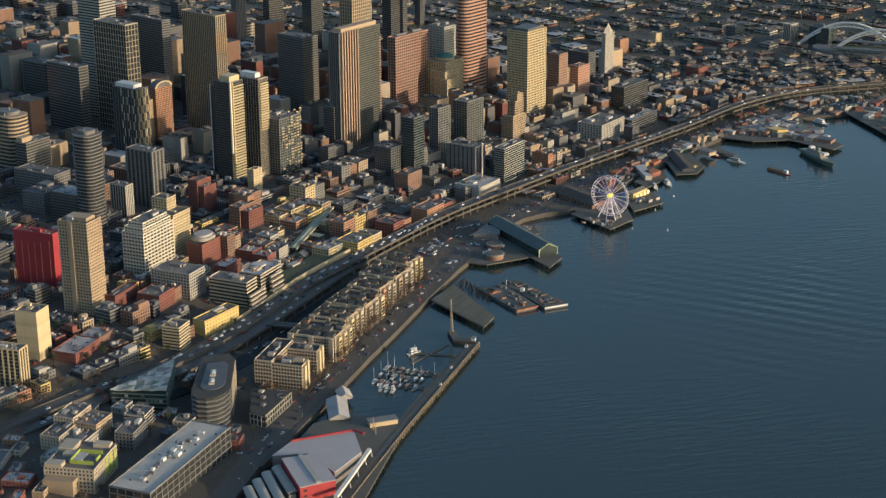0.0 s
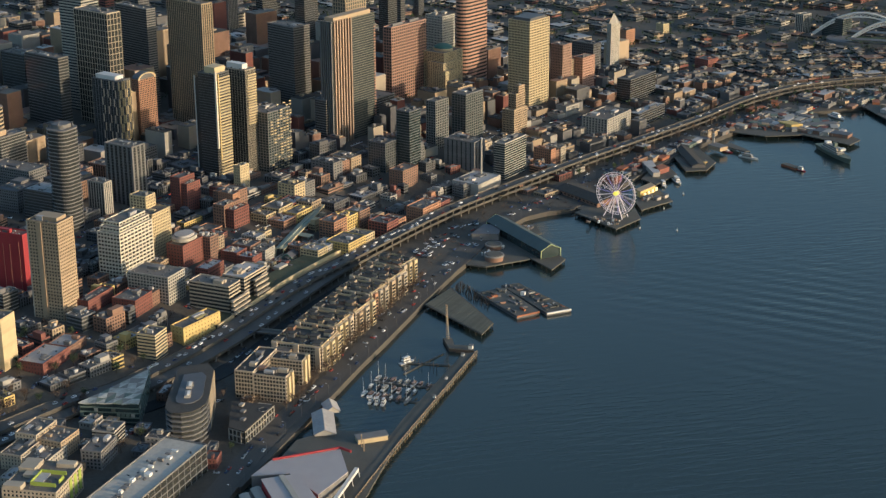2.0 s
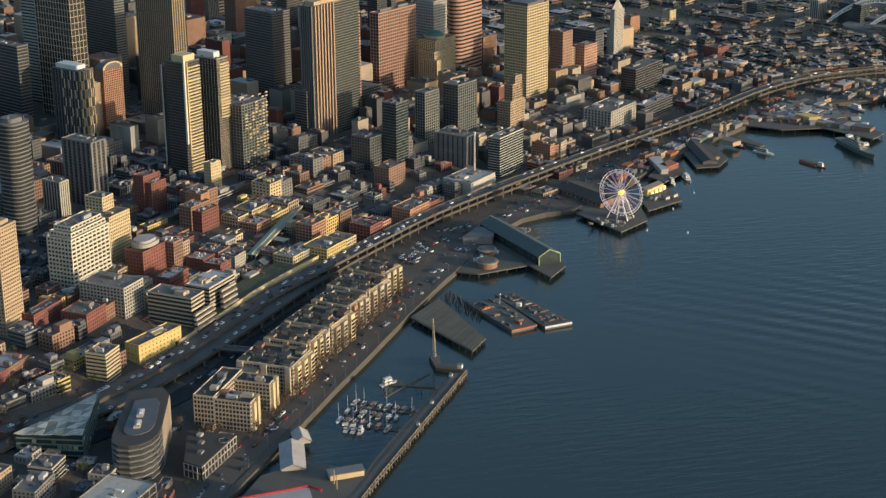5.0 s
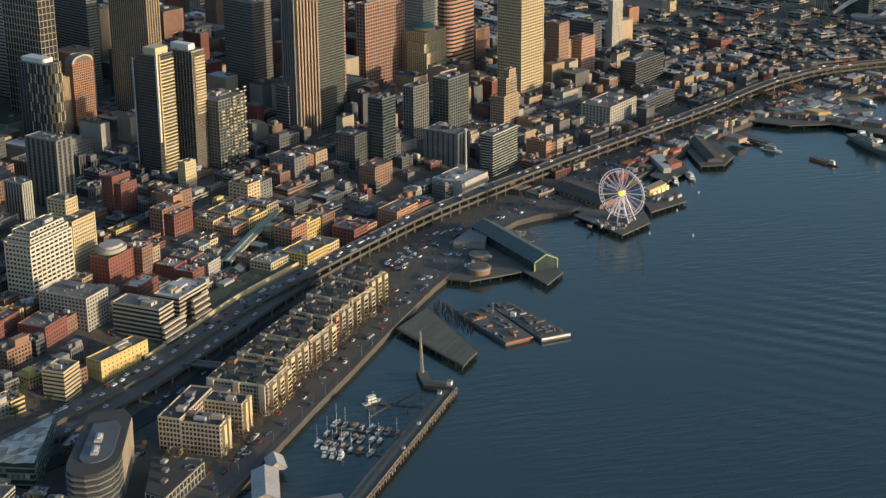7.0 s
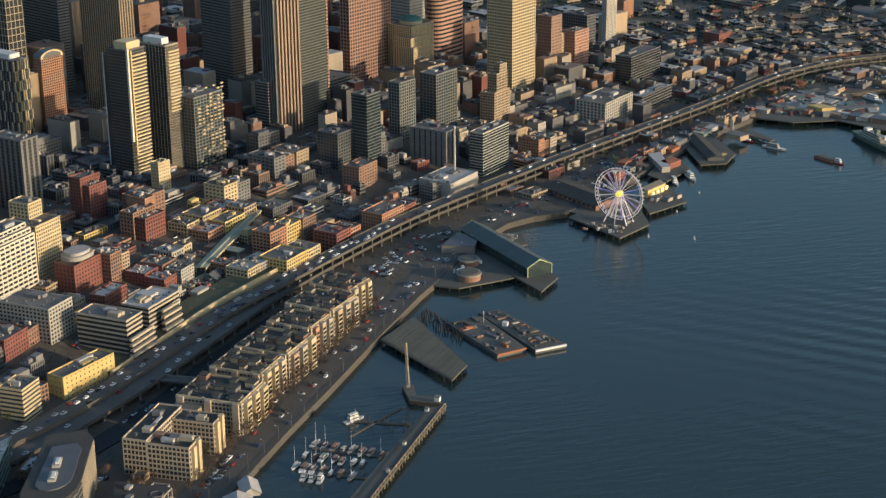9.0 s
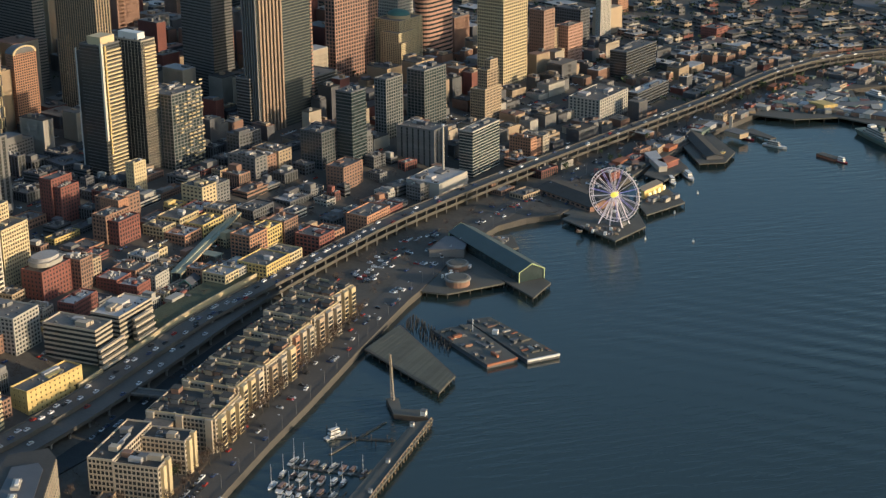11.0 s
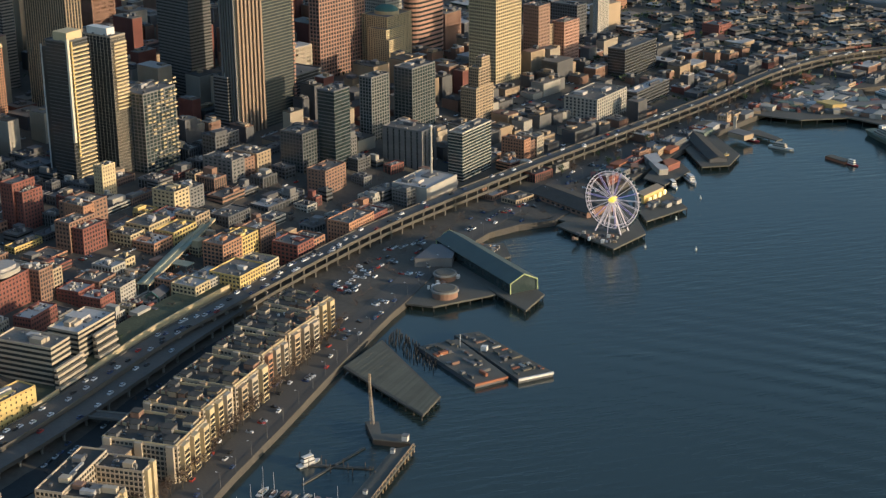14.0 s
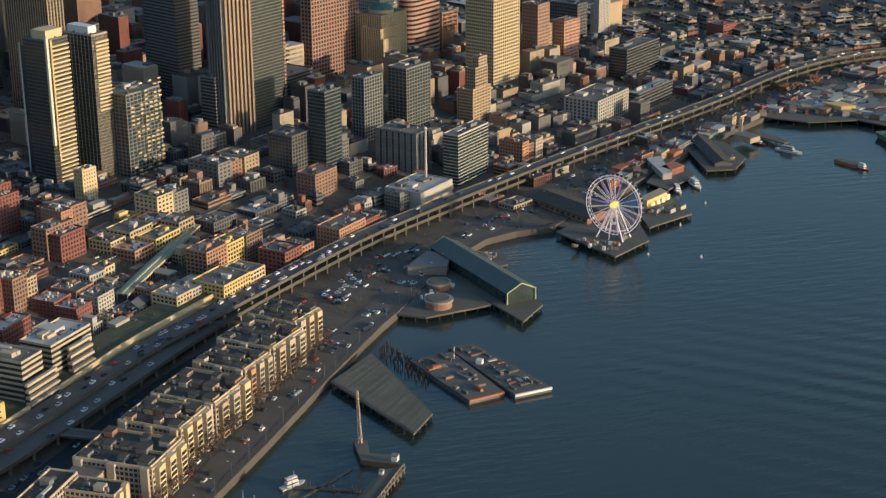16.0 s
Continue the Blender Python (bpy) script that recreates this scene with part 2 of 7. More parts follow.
def storey(w, d, bay, pier, b, step, p):
    """One storey's wall as a single frame: a floor band with piers rising between the window openings."""
    v, f, seen = [], [], {}

    def at(x, y, z):
        k = (round(x, 3), round(y, 3), round(z, 3))
        if k not in seen:
            seen[k] = len(v)
            v.append(k)
        return seen[k]

    corners = [(-w / 2, -d / 2), (w / 2, -d / 2), (w / 2, d / 2), (-w / 2, d / 2)]
    for i in range(4):
        (x0, y0), (x1, y1) = corners[i], corners[(i + 1) % 4]
        ln = math.hypot(x1 - x0, y1 - y0)
        ux, uy = (x1 - x0) / ln, (y1 - y0) / ln

        def q(u, z, k=0.0):
            return at(x0 + ux * u - uy * k, y0 + uy * u + ux * k, z)

        if pier:
            n = max(1, round(ln / bay))
            pw = bay * pier
            gap = (ln - pw) / n
            segs = []
            for j in range(n + 1):
                segs.append((j * gap, j * gap + pw, True))
                if j < n:
                    segs.append((j * gap + pw, (j + 1) * gap, False))
        else:
            segs = [(0, ln, False)]
        for u0, u1, solid in segs:
            f.append((q(u0, 0), q(u1, 0), q(u1, b), q(u0, b)))
            if solid:
                f.append((q(u0, b), q(u1, b), q(u1, step), q(u0, step)))
            else:
                f.append((q(u0, b), q(u1, b), q(u1, b, p), q(u0, b, p)))
                f.append((q(u0, 0, p), q(u1, 0, p), q(u1, 0), q(u0, 0)))
                if pier:
                    f.append((q(u0, b), q(u0, b, p), q(u0, step, p), q(u0, step)))
                    f.append((q(u1, b, p), q(u1, b), q(u1, step), q(u1, step, p)))
    me = bpy.data.meshes.new("storey")
    me.from_pydata(v, [], f)
    return me


def repeat_up(me, n, step):
    """The same storey stacked n times, as one mesh."""
    co = [tuple(round(c, 3) for c in q.co) for q in me.vertices]
    fs = [tuple(q.vertices) for q in me.polygons]
    out = bpy.data.meshes.new("wall")
    v, f, at = [], [], {}
    for i in range(n):
        ids = []
        for x, y, z in co:
            key = (x, y, round(z + i * step, 2))
            if key not in at:
                at[key] = len(v)
                v.append((x, y, z + i * step))
            ids.append(at[key])
        f += [tuple(ids[j] for j in q) for q in fs]
    out.from_pydata(v, [], f)
    return out


def tray(w, d, h, wall, roof, rim=0.35, up=0.8):
    """A flat roof sunk behind its parapet, as one mesh."""
    v = []
    for k, z in ((0, h - 0.3), (0, h + up), (rim, h + up), (rim, h)):
        v += [(sx * (w / 2 - k), sy * (d / 2 - k), z) for sx, sy in ((-1, -1), (1, -1), (1, 1), (-1, 1))]
    f = [(4 * r + i, 4 * r + (i + 1) % 4, 4 * r + 4 + (i + 1) % 4, 4 * r + 4 + i) for r in range(3) for i in range(4)] + [(12, 13, 14, 15)]
    me = bpy.data.meshes.new("roof")
    me.from_pydata(v, [], f)
    me.materials.append(wall)
    me.materials.append(roof)
    me.polygons[12].material_index = 1
    return me


def building(name, label, x, y, w, d, yaw, z0, z1, wall, glass=None, style="grid", bay=3.0, fh=2.7, band=0.45, roof=None, category="building", pier=0.28, proud=0.22, group="", units=2, plant=10):
    """A building of real storeys: a glazed core, a floor band for each storey, piers between the windows, and its roof."""
    glass, roof = glass or GLASS, roof or ROOF
    bay, fh = bay * 0.78, fh * 0.87
    FOOT.append((x, y, max(w, d) * 0.5 + 1.5, w, d, yaw))
    low = min(z0, ground_z(x, y), ground_z(x - w / 2, y), ground_z(x + w / 2, y - d / 2)) - 0.6
    h = z1 - low
    t = thing(name, x, y, low, yaw, label, category, group)
    rnd = random.Random(int(abs(x * 7 + y * 13)))
    if style == "solid":
        part("wall", boxes([(0, 0, 0, w, d, h - 0.2)]), wall, t)
    else:
        part("glazing", boxes([(0, 0, 0, w - 2 * proud, d - 2 * proud, h - 0.2)]), glass, t)
        n = max(1, round(h / fh))
        step = h / n
        me = storey(w, d, bay, 0 if style == "bands" else pier, step * (0.06 if style == "piers" else band), step, proud)
        if y > 30 or x < -275:
            w_ = part("wall", repeat_up(me, n, step), wall, t)
            if style == "bands":
                w_["kind"] = "stuff"
        else:
            for i in range(n):
                part("storey", me, wall, t, at=pose(0, 0, i * step))
    top = part("roof", tray(w, d, h, wall, roof), None, t)
    for i in range(units):
        a, b, c = rnd.uniform(0.1, 0.3) * w, rnd.uniform(0.1, 0.3) * d, rnd.uniform(0.8, 2.6)
        part("roof_unit", boxes([(rnd.uniform(-0.28, 0.28) * w, rnd.uniform(-0.28, 0.28) * d, h, a, b, c)]), rnd.choice((GREY, DKGREY, ROOFL, wall)), top)
    if plant:
        part("roof_plant", boxes([(rnd.uniform(-0.4, 0.4) * w, rnd.uniform(-0.4, 0.4) * d, h, rnd.uniform(0.4, 1.6), rnd.uniform(0.4, 1.6), rnd.uniform(0.3, 1.3)) for _ in range(plant)]), rnd.choice((GREY, PALE, DKGREY)), top)["kind"] = "stuff"
    return t


def soft_corners(w, d, r, n=5):
    """The outline of a rectangle with rounded corners."""
    out = []
    for cx, cy, a0 in ((w / 2 - r, d / 2 - r, 0), (r - w / 2, d / 2 - r, 90), (r - w / 2, r - d / 2, 180), (w / 2 - r, r - d / 2, 270)):
        out += [(cx + r * math.cos(radians(a0 + 90 * i / n)), cy + r * math.sin(radians(a0 + 90 * i / n))) for i in range(n + 1)]
    return out


def round_building(name, label, x, y, w, d, yaw, z0, z1, wall, glass=None, r=6.0, fh=3.0, band=0.4, roof=None, category="building", proud=0.35):
    """A tower with rounded corners, its floor bands standing proud of the glass."""
    FOOT.append((x, y, max(w, d) * 0.5 + 1.5, w, d, yaw))
    low = min(z0, ground_z(x, y)) - 0.6
    h = z1 - low
    t = thing(name, x, y, low, yaw, label, category)
    part("glazing", prism(soft_corners(w - 2 * proud, d - 2 * proud, r - proud), 0, h - 0.2), glass or DKGLASS, t)
    n = max(1, round(h / fh))
    me = prism(soft_corners(w, d, r), 0, h / n * band)
    for i in range(n):
        part("floor_band", me, wall, t, at=pose(0, 0, i * h / n))
    part("roof", prism(soft_corners(w, d, r), h - 0.19, h + 0.7), wall, t)
    part("roof_house", prism(soft_corners(w * 0.6, d * 0.6, r * 0.6), h + 0.7, h + 3.8), roof or GREY, t)
    rnd = random.Random(int(w * 31 + d))
    part("roof_plant", boxes([(rnd.uniform(-0.36, 0.36) * w, rnd.uniform(-0.36, 0.36) * d, h + 0.7, rnd.uniform(0.5, 2), rnd.uniform(0.5, 2), rnd.uniform(0.4, 4.2)) for _ in range(9)]), GREY, t)["kind"] = "stuff"
    return t


def sized(t, a, b, c):
    """Stretches a finished thing along its own width, depth and height."""
    t.scale = (a, b, c)
    return t


def free(x, y, r):
    return all((x - a) ** 2 + (y - b) ** 2 > (r + c * 0.9) ** 2 for a, b, c, *_ in FOOT)


# ---- ground and water ----
def ground():
    ys = [-1100 + 25 * i for i in range(100)] + [1400 + 150 * i for i in range(21)]
    offs = [0, 6, 14, 30, 50, 70, 85, 100, 120, 140, 160, 180, 200, 220, 240, 270, 300, 350, 400, 470, 560, 630, 700, 800, 900] + [1000 + 150 * i for i in range(32)]
    v, f = [], []
    for y in ys:
        sx = shore_x(y)
        v.append((sx, y, -4.0))
        v += [(sx - o, y, ground_z(sx - o, y)) for o in offs]
    n = len(offs) + 1
    for j in range(len(ys) - 1):
        f += [(j * n + i, j * n + i + 1, (j + 1) * n + i + 1, (j + 1) * n + i) for i in range(n - 1)]
    me = bpy.data.meshes.new("ground")
    me.from_pydata(v, [], [q[::-1] for q in f])
    tagged(part("ground", me, GROUND), "dark city ground rising from the sea wall", "ground", kind="structure")


ground()
me = bpy.data.meshes.new("water")
me.from_pydata([(-1500, -3000, 0), (5000, -3000, 0), (5000, 4300, 0), (-1500, 4300, 0)], [], [(0, 1, 2, 3)])
tagged(part("water", me, WATER), "dark blue bay water with light wind ripples", "water", kind="structure")


def ribbon(line, half, z, thick):
    """A strip of road along a line: outline and slab. half and z are numbers or functions of x, y."""
    up, dn = [], []
    for i, p in enumerate(line):
        a, b = line[max(0, i - 1)], line[min(len(line) - 1, i + 1)]
        t = Vector((b[0] - a[0], b[1] - a[1]))
        t.normalize()
        zz = z(*p) if callable(z) else z
        hw = half(*p) if callable(half) else half
        up.append((p[0] - t.y * hw, p[1] + t.x * hw, zz))
        dn.append((p[0] + t.y * hw, p[1] - t.x * hw, zz))
    v = []
    for a, b in zip(up, dn):
        v += [a, b, (a[0], a[1], a[2] - thick), (b[0], b[1], b[2] - thick)]
    f = []
    for i in range(len(line) - 1):
        k, m = 4 * i, 4 * i + 4
        f += [(k, k + 1, m + 1, m), (k + 2, m + 2, m + 3, k + 3), (k, m, m + 2, k + 2), (k + 1, k + 3, m + 3, m + 1)]
    k = 4 * len(line) - 4
    f += [(0, 2, 3, 1), (k, k + 1, k + 3, k + 2)]
    me = bpy.data.meshes.new("ribbon")
    me.from_pydata(v, [], f)
    return me


def resample(line, step):
    out = [line[0]]
    for a, b in zip(line, line[1:]):
        n = max(1, round(math.hypot(b[0] - a[0], b[1] - a[1]) / step))
        out += [(a[0] + (b[0] - a[0]) * i / n, a[1] + (b[1] - a[1]) * i / n) for i in range(1, n + 1)]
    return out


def rounded(line, times=2):
    for _ in range(times):
        out = [line[0]]
        for a, b in zip(line, line[1:]):
            out += [(0.75 * a[0] + 0.25 * b[0], 0.75 * a[1] + 0.25 * b[1]), (0.25 * a[0] + 0.75 * b[0], 0.25 * a[1] + 0.75 * b[1])]
        line = out + [line[-1]]
    return line
# ---- elevated highway ----
VIA = rounded([(-383.5, -901.7), (-203.7, -636.5), (-181.1, -570.6), (-164.7, -520.3), (-145.5, -455.5), (-137.4, -405.6), (-132.4, -337), (-128.7, -282.7), (-113.3, -194.5), (-96, -107.9), (-69.2, -28.7), (-38, 59.4), (-2.5, 152.5), (37.5, 256.2), (57, 324.5), (75.6, 373), (107.9, 429.6), (170.6, 484.4), (267, 545.7), (564.4, 668.4)])


BANK = mat("rough_grass_bank", (0.055, 0.062, 0.035), 0.98, vary=0.6, scale=0.1, fine=0.8)


def beside(line, off):
    """The line moved sideways; off is a number or a function of y, to the right of the way south."""
    out = []
    for i, p in enumerate(line):
        a, b = line[max(0, i - 1)], line[min(len(line) - 1, i + 1)]
        d = Vector((b[0] - a[0], b[1] - a[1])).normalized()
        o = off(p[1]) if callable(off) else off
        out.append((p[0] + d.y * o, p[1] - d.x * o))
    return out


def viaduct():
    t = thing("viaduct", 0, 0, 0, 0, "two-deck grey concrete highway on columns along the waterfront", "viaduct", kind="structure")
    line = resample(VIA, 12)

    def part_way(y):
        return smooth((-198 - y) / 130)

    def rise(y):
        return 4.6 * smooth((-490 - y) / 50)

    def half(x, y):
        return 5.6 - 1.7 * smooth((y + 220) / 330)

    up = beside(line, lambda y: -4.5 * part_way(y))
    low = beside(line, lambda y: 6.5 * part_way(y))
    for name, way, z in (("upper_deck", up, lambda x, y: 12.6 - 1.4 * part_way(y) + rise(y)), ("lower_deck", low, lambda x, y: 8.0 + 1.2 * part_way(y) + rise(y))):
        part(name, ribbon(way, half, z, 0.8), ROADDECK, t)
        for side in (-1, 1):
            part("barrier", ribbon(beside(way, lambda y, side=side: side * (half(0, y) + 0.15)), 0.15, lambda x, y, z=z: z(x, y) + 0.75, 1.8), DARKCON, t)
    col = boxes([(-5.2, 0, -6, 0.9, 1.1, 17.8), (5.2, 0, -6, 0.9, 1.1, 17.8), (0, 0, 6.0, 11.4, 1.2, 1.1), (0, 0, 10.7, 11.4, 1.2, 1.1)])
    single = boxes([(-4.2, 0, -6, 0.9, 1.0, 13.2), (4.2, 0, -6, 0.9, 1.0, 13.2), (0, 0, 6.9, 10.4, 1.1, 1.0)])
    for i in range(1, len(line) - 1):
        a, b = line[i - 1], line[i + 1]
        yaw = math.degrees(math.atan2(b[1] - a[1], b[0] - a[0])) - 90
        if part_way(line[i][1]) > 0.05:
            part("column_frame", single, CONCRETE, t, at=pose(low[i][0], low[i][1], 0.2, 0, 0, yaw))
            part("column_frame", single, DARKCON, t, at=pose(up[i][0], up[i][1], 2.2, 0, 0, yaw))
        else:
            part("column_frame", col, DARKCON, t, at=pose(line[i][0], line[i][1], 0, 0, 0, yaw) @ Matrix.Diagonal((half(0, line[i][1]) / 5.6, 1, 1, 1)))


viaduct()


def cross_bridge():
    t = thing("cross_bridge", -110, -376.7, 0, 6.1, "short concrete road bridge from the highway over the railway cut", "bridge", kind="structure")
    part("deck", boxes([(0, 0, 8.0, 27, 6.4, 0.8)]), ROADDECK, t)
    for s in (-1, 1):
        part("barrier", boxes([(0, s * 3.1, 8.8, 27, 0.25, 0.8)]), CONCRETE, t)
        part("column", boxes([(3.5, s * 2.0, 0, 0.9, 0.9, 8)]), DARKCON, t)


cross_bridge()
# the shadow lying in the cut is put into this near-black colour
SHADED_BALLAST = mat("shaded_cut_ballast", (0.022, 0.025, 0.026), 0.9, vary=0.4, scale=0.2, fine=1.0)
cut = [p for p in resample(VIA, 8) if -520 < p[1] < -225]
tagged(part("railway_cut", ribbon(beside(cut, 21.5), 9.0, lambda x, y: ground_z(x, y) + 0.3, 0.8), SHADED_BALLAST), "ballast of the railway cut beside the highway, darkened as in shadow", "railway", kind="structure")


# hillside behind the highway, held by a sunlit wall
hill = [p for p in resample(VIA, 8) if -390 < p[1] < -186]
tagged(part("retaining_wall", ribbon(beside(hill, -12.6), 0.4, lambda x, y: 14.4 - 1.6 * smooth((-288 - y) / 90), 12.0), CREAM), "sunlit cream retaining wall above the highway", "wall", kind="structure")
tagged(part("grass_bank", ribbon(beside(hill, -22.0), 9.0, lambda x, y: 13.6 - 1.6 * smooth((-288 - y) / 90), 12.0), BANK), "dark green planted bank above the wall", "bank", kind="structure")


# ---- great wheel on its pier ----
def pier(name, label, points, z=3.3, thick=1.0, gap=7.0):
    xs, ys = [p[0] for p in points], [p[1] for p in points]
    cx, cy = sum(xs) / len(xs), sum(ys) / len(ys)
    t = thing(name, cx, cy, 0, 0, label, "pier")
    pts = [(x - cx, y - cy) for x, y in points]
    part("deck", prism(pts, z - thick, z), DECK, t)
    me = boxes([(0, 0, -4, 0.5, 0.5, z + 3.2)])
    for a, b in zip(pts, pts[1:] + pts[:1]):
        n = max(1, round(math.hypot(b[0] - a[0], b[1] - a[1]) / gap))
        for i in range(n):
            s = 0.97
            part("timber_post", me, PILE, t, at=pose(s * (a[0] + (b[0] - a[0]) * i / n), s * (a[1] + (b[1] - a[1]) * i / n), 0))
    return t


def wheel(x, y, z, r, yaw):
    t = thing("ferris_wheel", x, y, 3.3, yaw, "tall white steel observation wheel with enclosed gondolas on a pier", "ferris wheel")
    h = z - 3.3
    n = 21
    for s in (-1, 1):
        bm = bmesh.new()
        for rr, m in ((r, 0.28), (r * 0.9, 0.16)):
            k = 84
            ring = []
            for i in range(k):
                a = 6.28318 * i / k
                c = Vector((rr * math.cos(a), s * 0.9, h + rr * math.sin(a)))
                o = Vector((math.cos(a), 0, math.sin(a)))
                ring.append([bm.verts.new(c + o * m * math.cos(b) + Vector((0, m * math.sin(b), 0))) for b in (0, 1.57, 3.14, 4.71)])
            for i in range(k):
                for j in range(4):
                    bm.faces.new((ring[i][j], ring[i][(j + 1) % 4], ring[(i + 1) % k][(j + 1) % 4], ring[(i + 1) % k][j]))
        me = bpy.data.meshes.new("rim")
        bm.to_mesh(me)
        bm.free()
        part("rim", me, WHEELWHITE, t)
    sp = rod((0, 0, 1.2), (0, 0, r), 0.15, n=5)
    sp.materials.append(WHEELWHITE)
    spp = sp.copy()
    spp.materials.clear()
    spp.materials.append(LITPURPLE)
    gon = merge(boxes([(0, 0, -0.8, 1.3, 1.6, 1.5), (0, 0, 0.7, 1.0, 1.2, 0.25)]))
    bar = rod((0, -1.2, 0), (0, 1.2, 0), 0.12, n=5)
    for i in range(n):
        a = 360 * i / n
        for s in (-1, 1):
            part("spoke", spp if i % 3 == 1 else sp, None, t, at=pose(0, s * 0.8, h) @ pose(0, 0, 0, 0, a, 0))
    for i in range(2 * n):
        a = 3.14159 * i / n
        g = part("gondola", gon, GLASS_TEAL, t, at=pose(1.02 * r * math.cos(a), 0, h + 1.02 * r * math.sin(a)))
        part("crossbar", bar, WHITE, t, at=pose(r * math.cos(a), 0, h + r * math.sin(a)))
    part("hub", rod((0, -2.6, h), (0, 2.6, h), 1.7, n=20), HUBLIGHT, t, "glowing yellow-lit hub of the wheel")
    for s in (-1, 1):
        for u in (-1, 1):
            part("leg", rod((u * 8.5, s * 5.0, 0), (u * 0.5, s * 2.2, h), 0.42, 0.34, n=8), WHEELWHITE, t)
        part("inner_leg", rod((0, s * 6.0, 0), (0, s * 2.2, h), 0.3, n=8), WHEELWHITE, t)
    part("boarding_platform", boxes([(0, 0, 0, 15, 7, 1.2), (0, -3.3, 1.2, 15, 0.1, 0.8), (5.5, 0, 1.2, 3, 4, 2.2)]), GREY, t)
    return t


WHEELWHITE = mat("lit_white_steel", (0.66, 0.60, 0.60), 0.5)
LITPURPLE = mat("lit_violet_steel", (0.5, 0.42, 0.66), 0.5)
LITPURPLE.node_tree.nodes["Principled BSDF"].inputs["Emission Color"].default_value = (0.52, 0.36, 0.95, 1)
LITPURPLE.node_tree.nodes["Principled BSDF"].inputs["Emission Strength"].default_value = 0.13
WHEELWHITE.node_tree.nodes["Principled BSDF"].inputs["Emission Color"].default_value = (1.0, 0.72, 0.62, 1)
WHEELWHITE.node_tree.nodes["Principled BSDF"].inputs["Emission Strength"].default_value = 0.22
HUBLIGHT = mat("lit_hub", (0.8, 0.6, 0.1), 0.5)
HUBLIGHT.node_tree.nodes["Principled BSDF"].inputs["Emission Color"].default_value = (1.0, 0.72, 0.07, 1)
HUBLIGHT.node_tree.nodes["Principled BSDF"].inputs["Emission Strength"].default_value = 0.9
pier("wheel_pier", "dark timber-piled pier carrying the observation wheel", [(-1.4, -45.2), (41.8, -75.8), (53.4, -42.9), (26.8, 17.1), (14.1, -2.4)], 3.34)


def pier_huts():
    """Booths, planters and crates on the piers about the wheel."""
    rnd = random.Random(9)
    v, f, mi = [], [], []
    mats = [GREY, PALE, BRICK2, WHITE, DKGREY, TAN]
    for x0, y0, ux, uy, n in ((27.9, -61, 26, 14, 26), (24.1, -14.6, 10, 20, 16), (-33.4, -161.4, 10, 26, 22), (-26.6, -99.2, 9, 10, 14), (47.5, 11.4, 12, 18, 16)):
        for _ in range(n):
            x, y = x0 + rnd.uniform(-0.5, 0.5) * ux, y0 + rnd.uniform(-0.5, 0.5) * uy
            w, d, h = rnd.uniform(0.8, 3), rnd.uniform(0.8, 3), rnd.uniform(0.7, 2.4)
            o = len(v)
            v += [(x + px * w / 2, y + py * d / 2, 3.2 + pz * h) for pz in (0, 1) for px, py in ((-1, -1), (1, -1), (1, 1), (-1, 1))]
            f += [(o + 4, o + 5, o + 6, o + 7)] + [(o + i, o + (i + 1) % 4, o + 4 + (i + 1) % 4, o + 4 + i) for i in range(4)]
            mi += [rnd.randrange(len(mats))] * 5
    me = bpy.data.meshes.new("booths")
    me.from_pydata(v, [], f)
    for m in mats:
        me.materials.append(m)
    me.polygons.foreach_set("material_index", mi)
    tagged(part("pier_clutter", me, None), "small booths, planters and crates on the piers", "clutter", kind="stuff")


pier_huts()
wheel(32.9, -44.3, 22.9, 17.6, -13)
pier("aquarium_pier", "weathered pier deck under the long green shed", [(-53.2, -121), (21.4, -183.7), (24.1, -157.8), (-42.8, -92.3)])
pier("aquarium_terrace", "low pier terrace with round pavilions beside the sea wall", [(-46, -194.4), (-26.9, -193.7), (-1, -166.3), (-33.6, -131.8), (-46.8, -131.8)], 3.26)
pier("open_pier", "bare weathered pier deck with open planking", [(-41.6, -282), (14.2, -321.1), (14.9, -298.8), (-35.9, -244.6)])


def planking():
    """Separate deck boards across the bare pier."""
    t = thing("deck_boards", 0, 0, 3.3, 0, "weathered olive deck boards of the bare pier", "decking")
    a0, a1, b0, b1 = Vector((-40.6, -281)), Vector((13.8, -319.5)), Vector((-36, -246.6)), Vector((14.4, -299.8))
    n = 44
    for i in range(n):
        u0, u1 = (i + 0.03) / n, (i + 0.97) / n
        q = [a0.lerp(a1, u0), a0.lerp(a1, u1), b0.lerp(b1, u1), b0.lerp(b1, u0)]
        part("board", prism([tuple(p) for p in q], 0.004, 0.12 + 0.03 * (i % 3)), BOARD, t)


BOARD = mat("olive_boards", (0.105, 0.105, 0.08), 0.95, vary=0.4, scale=0.15, tint=0.2)
planking()
pier("breakwater_pier", "long narrow breakwater walkway round the marina", [(20, -620), (16, -497), (14, -463), (13.5, -357), (21.6, -350), (25, -497), (31, -620)])

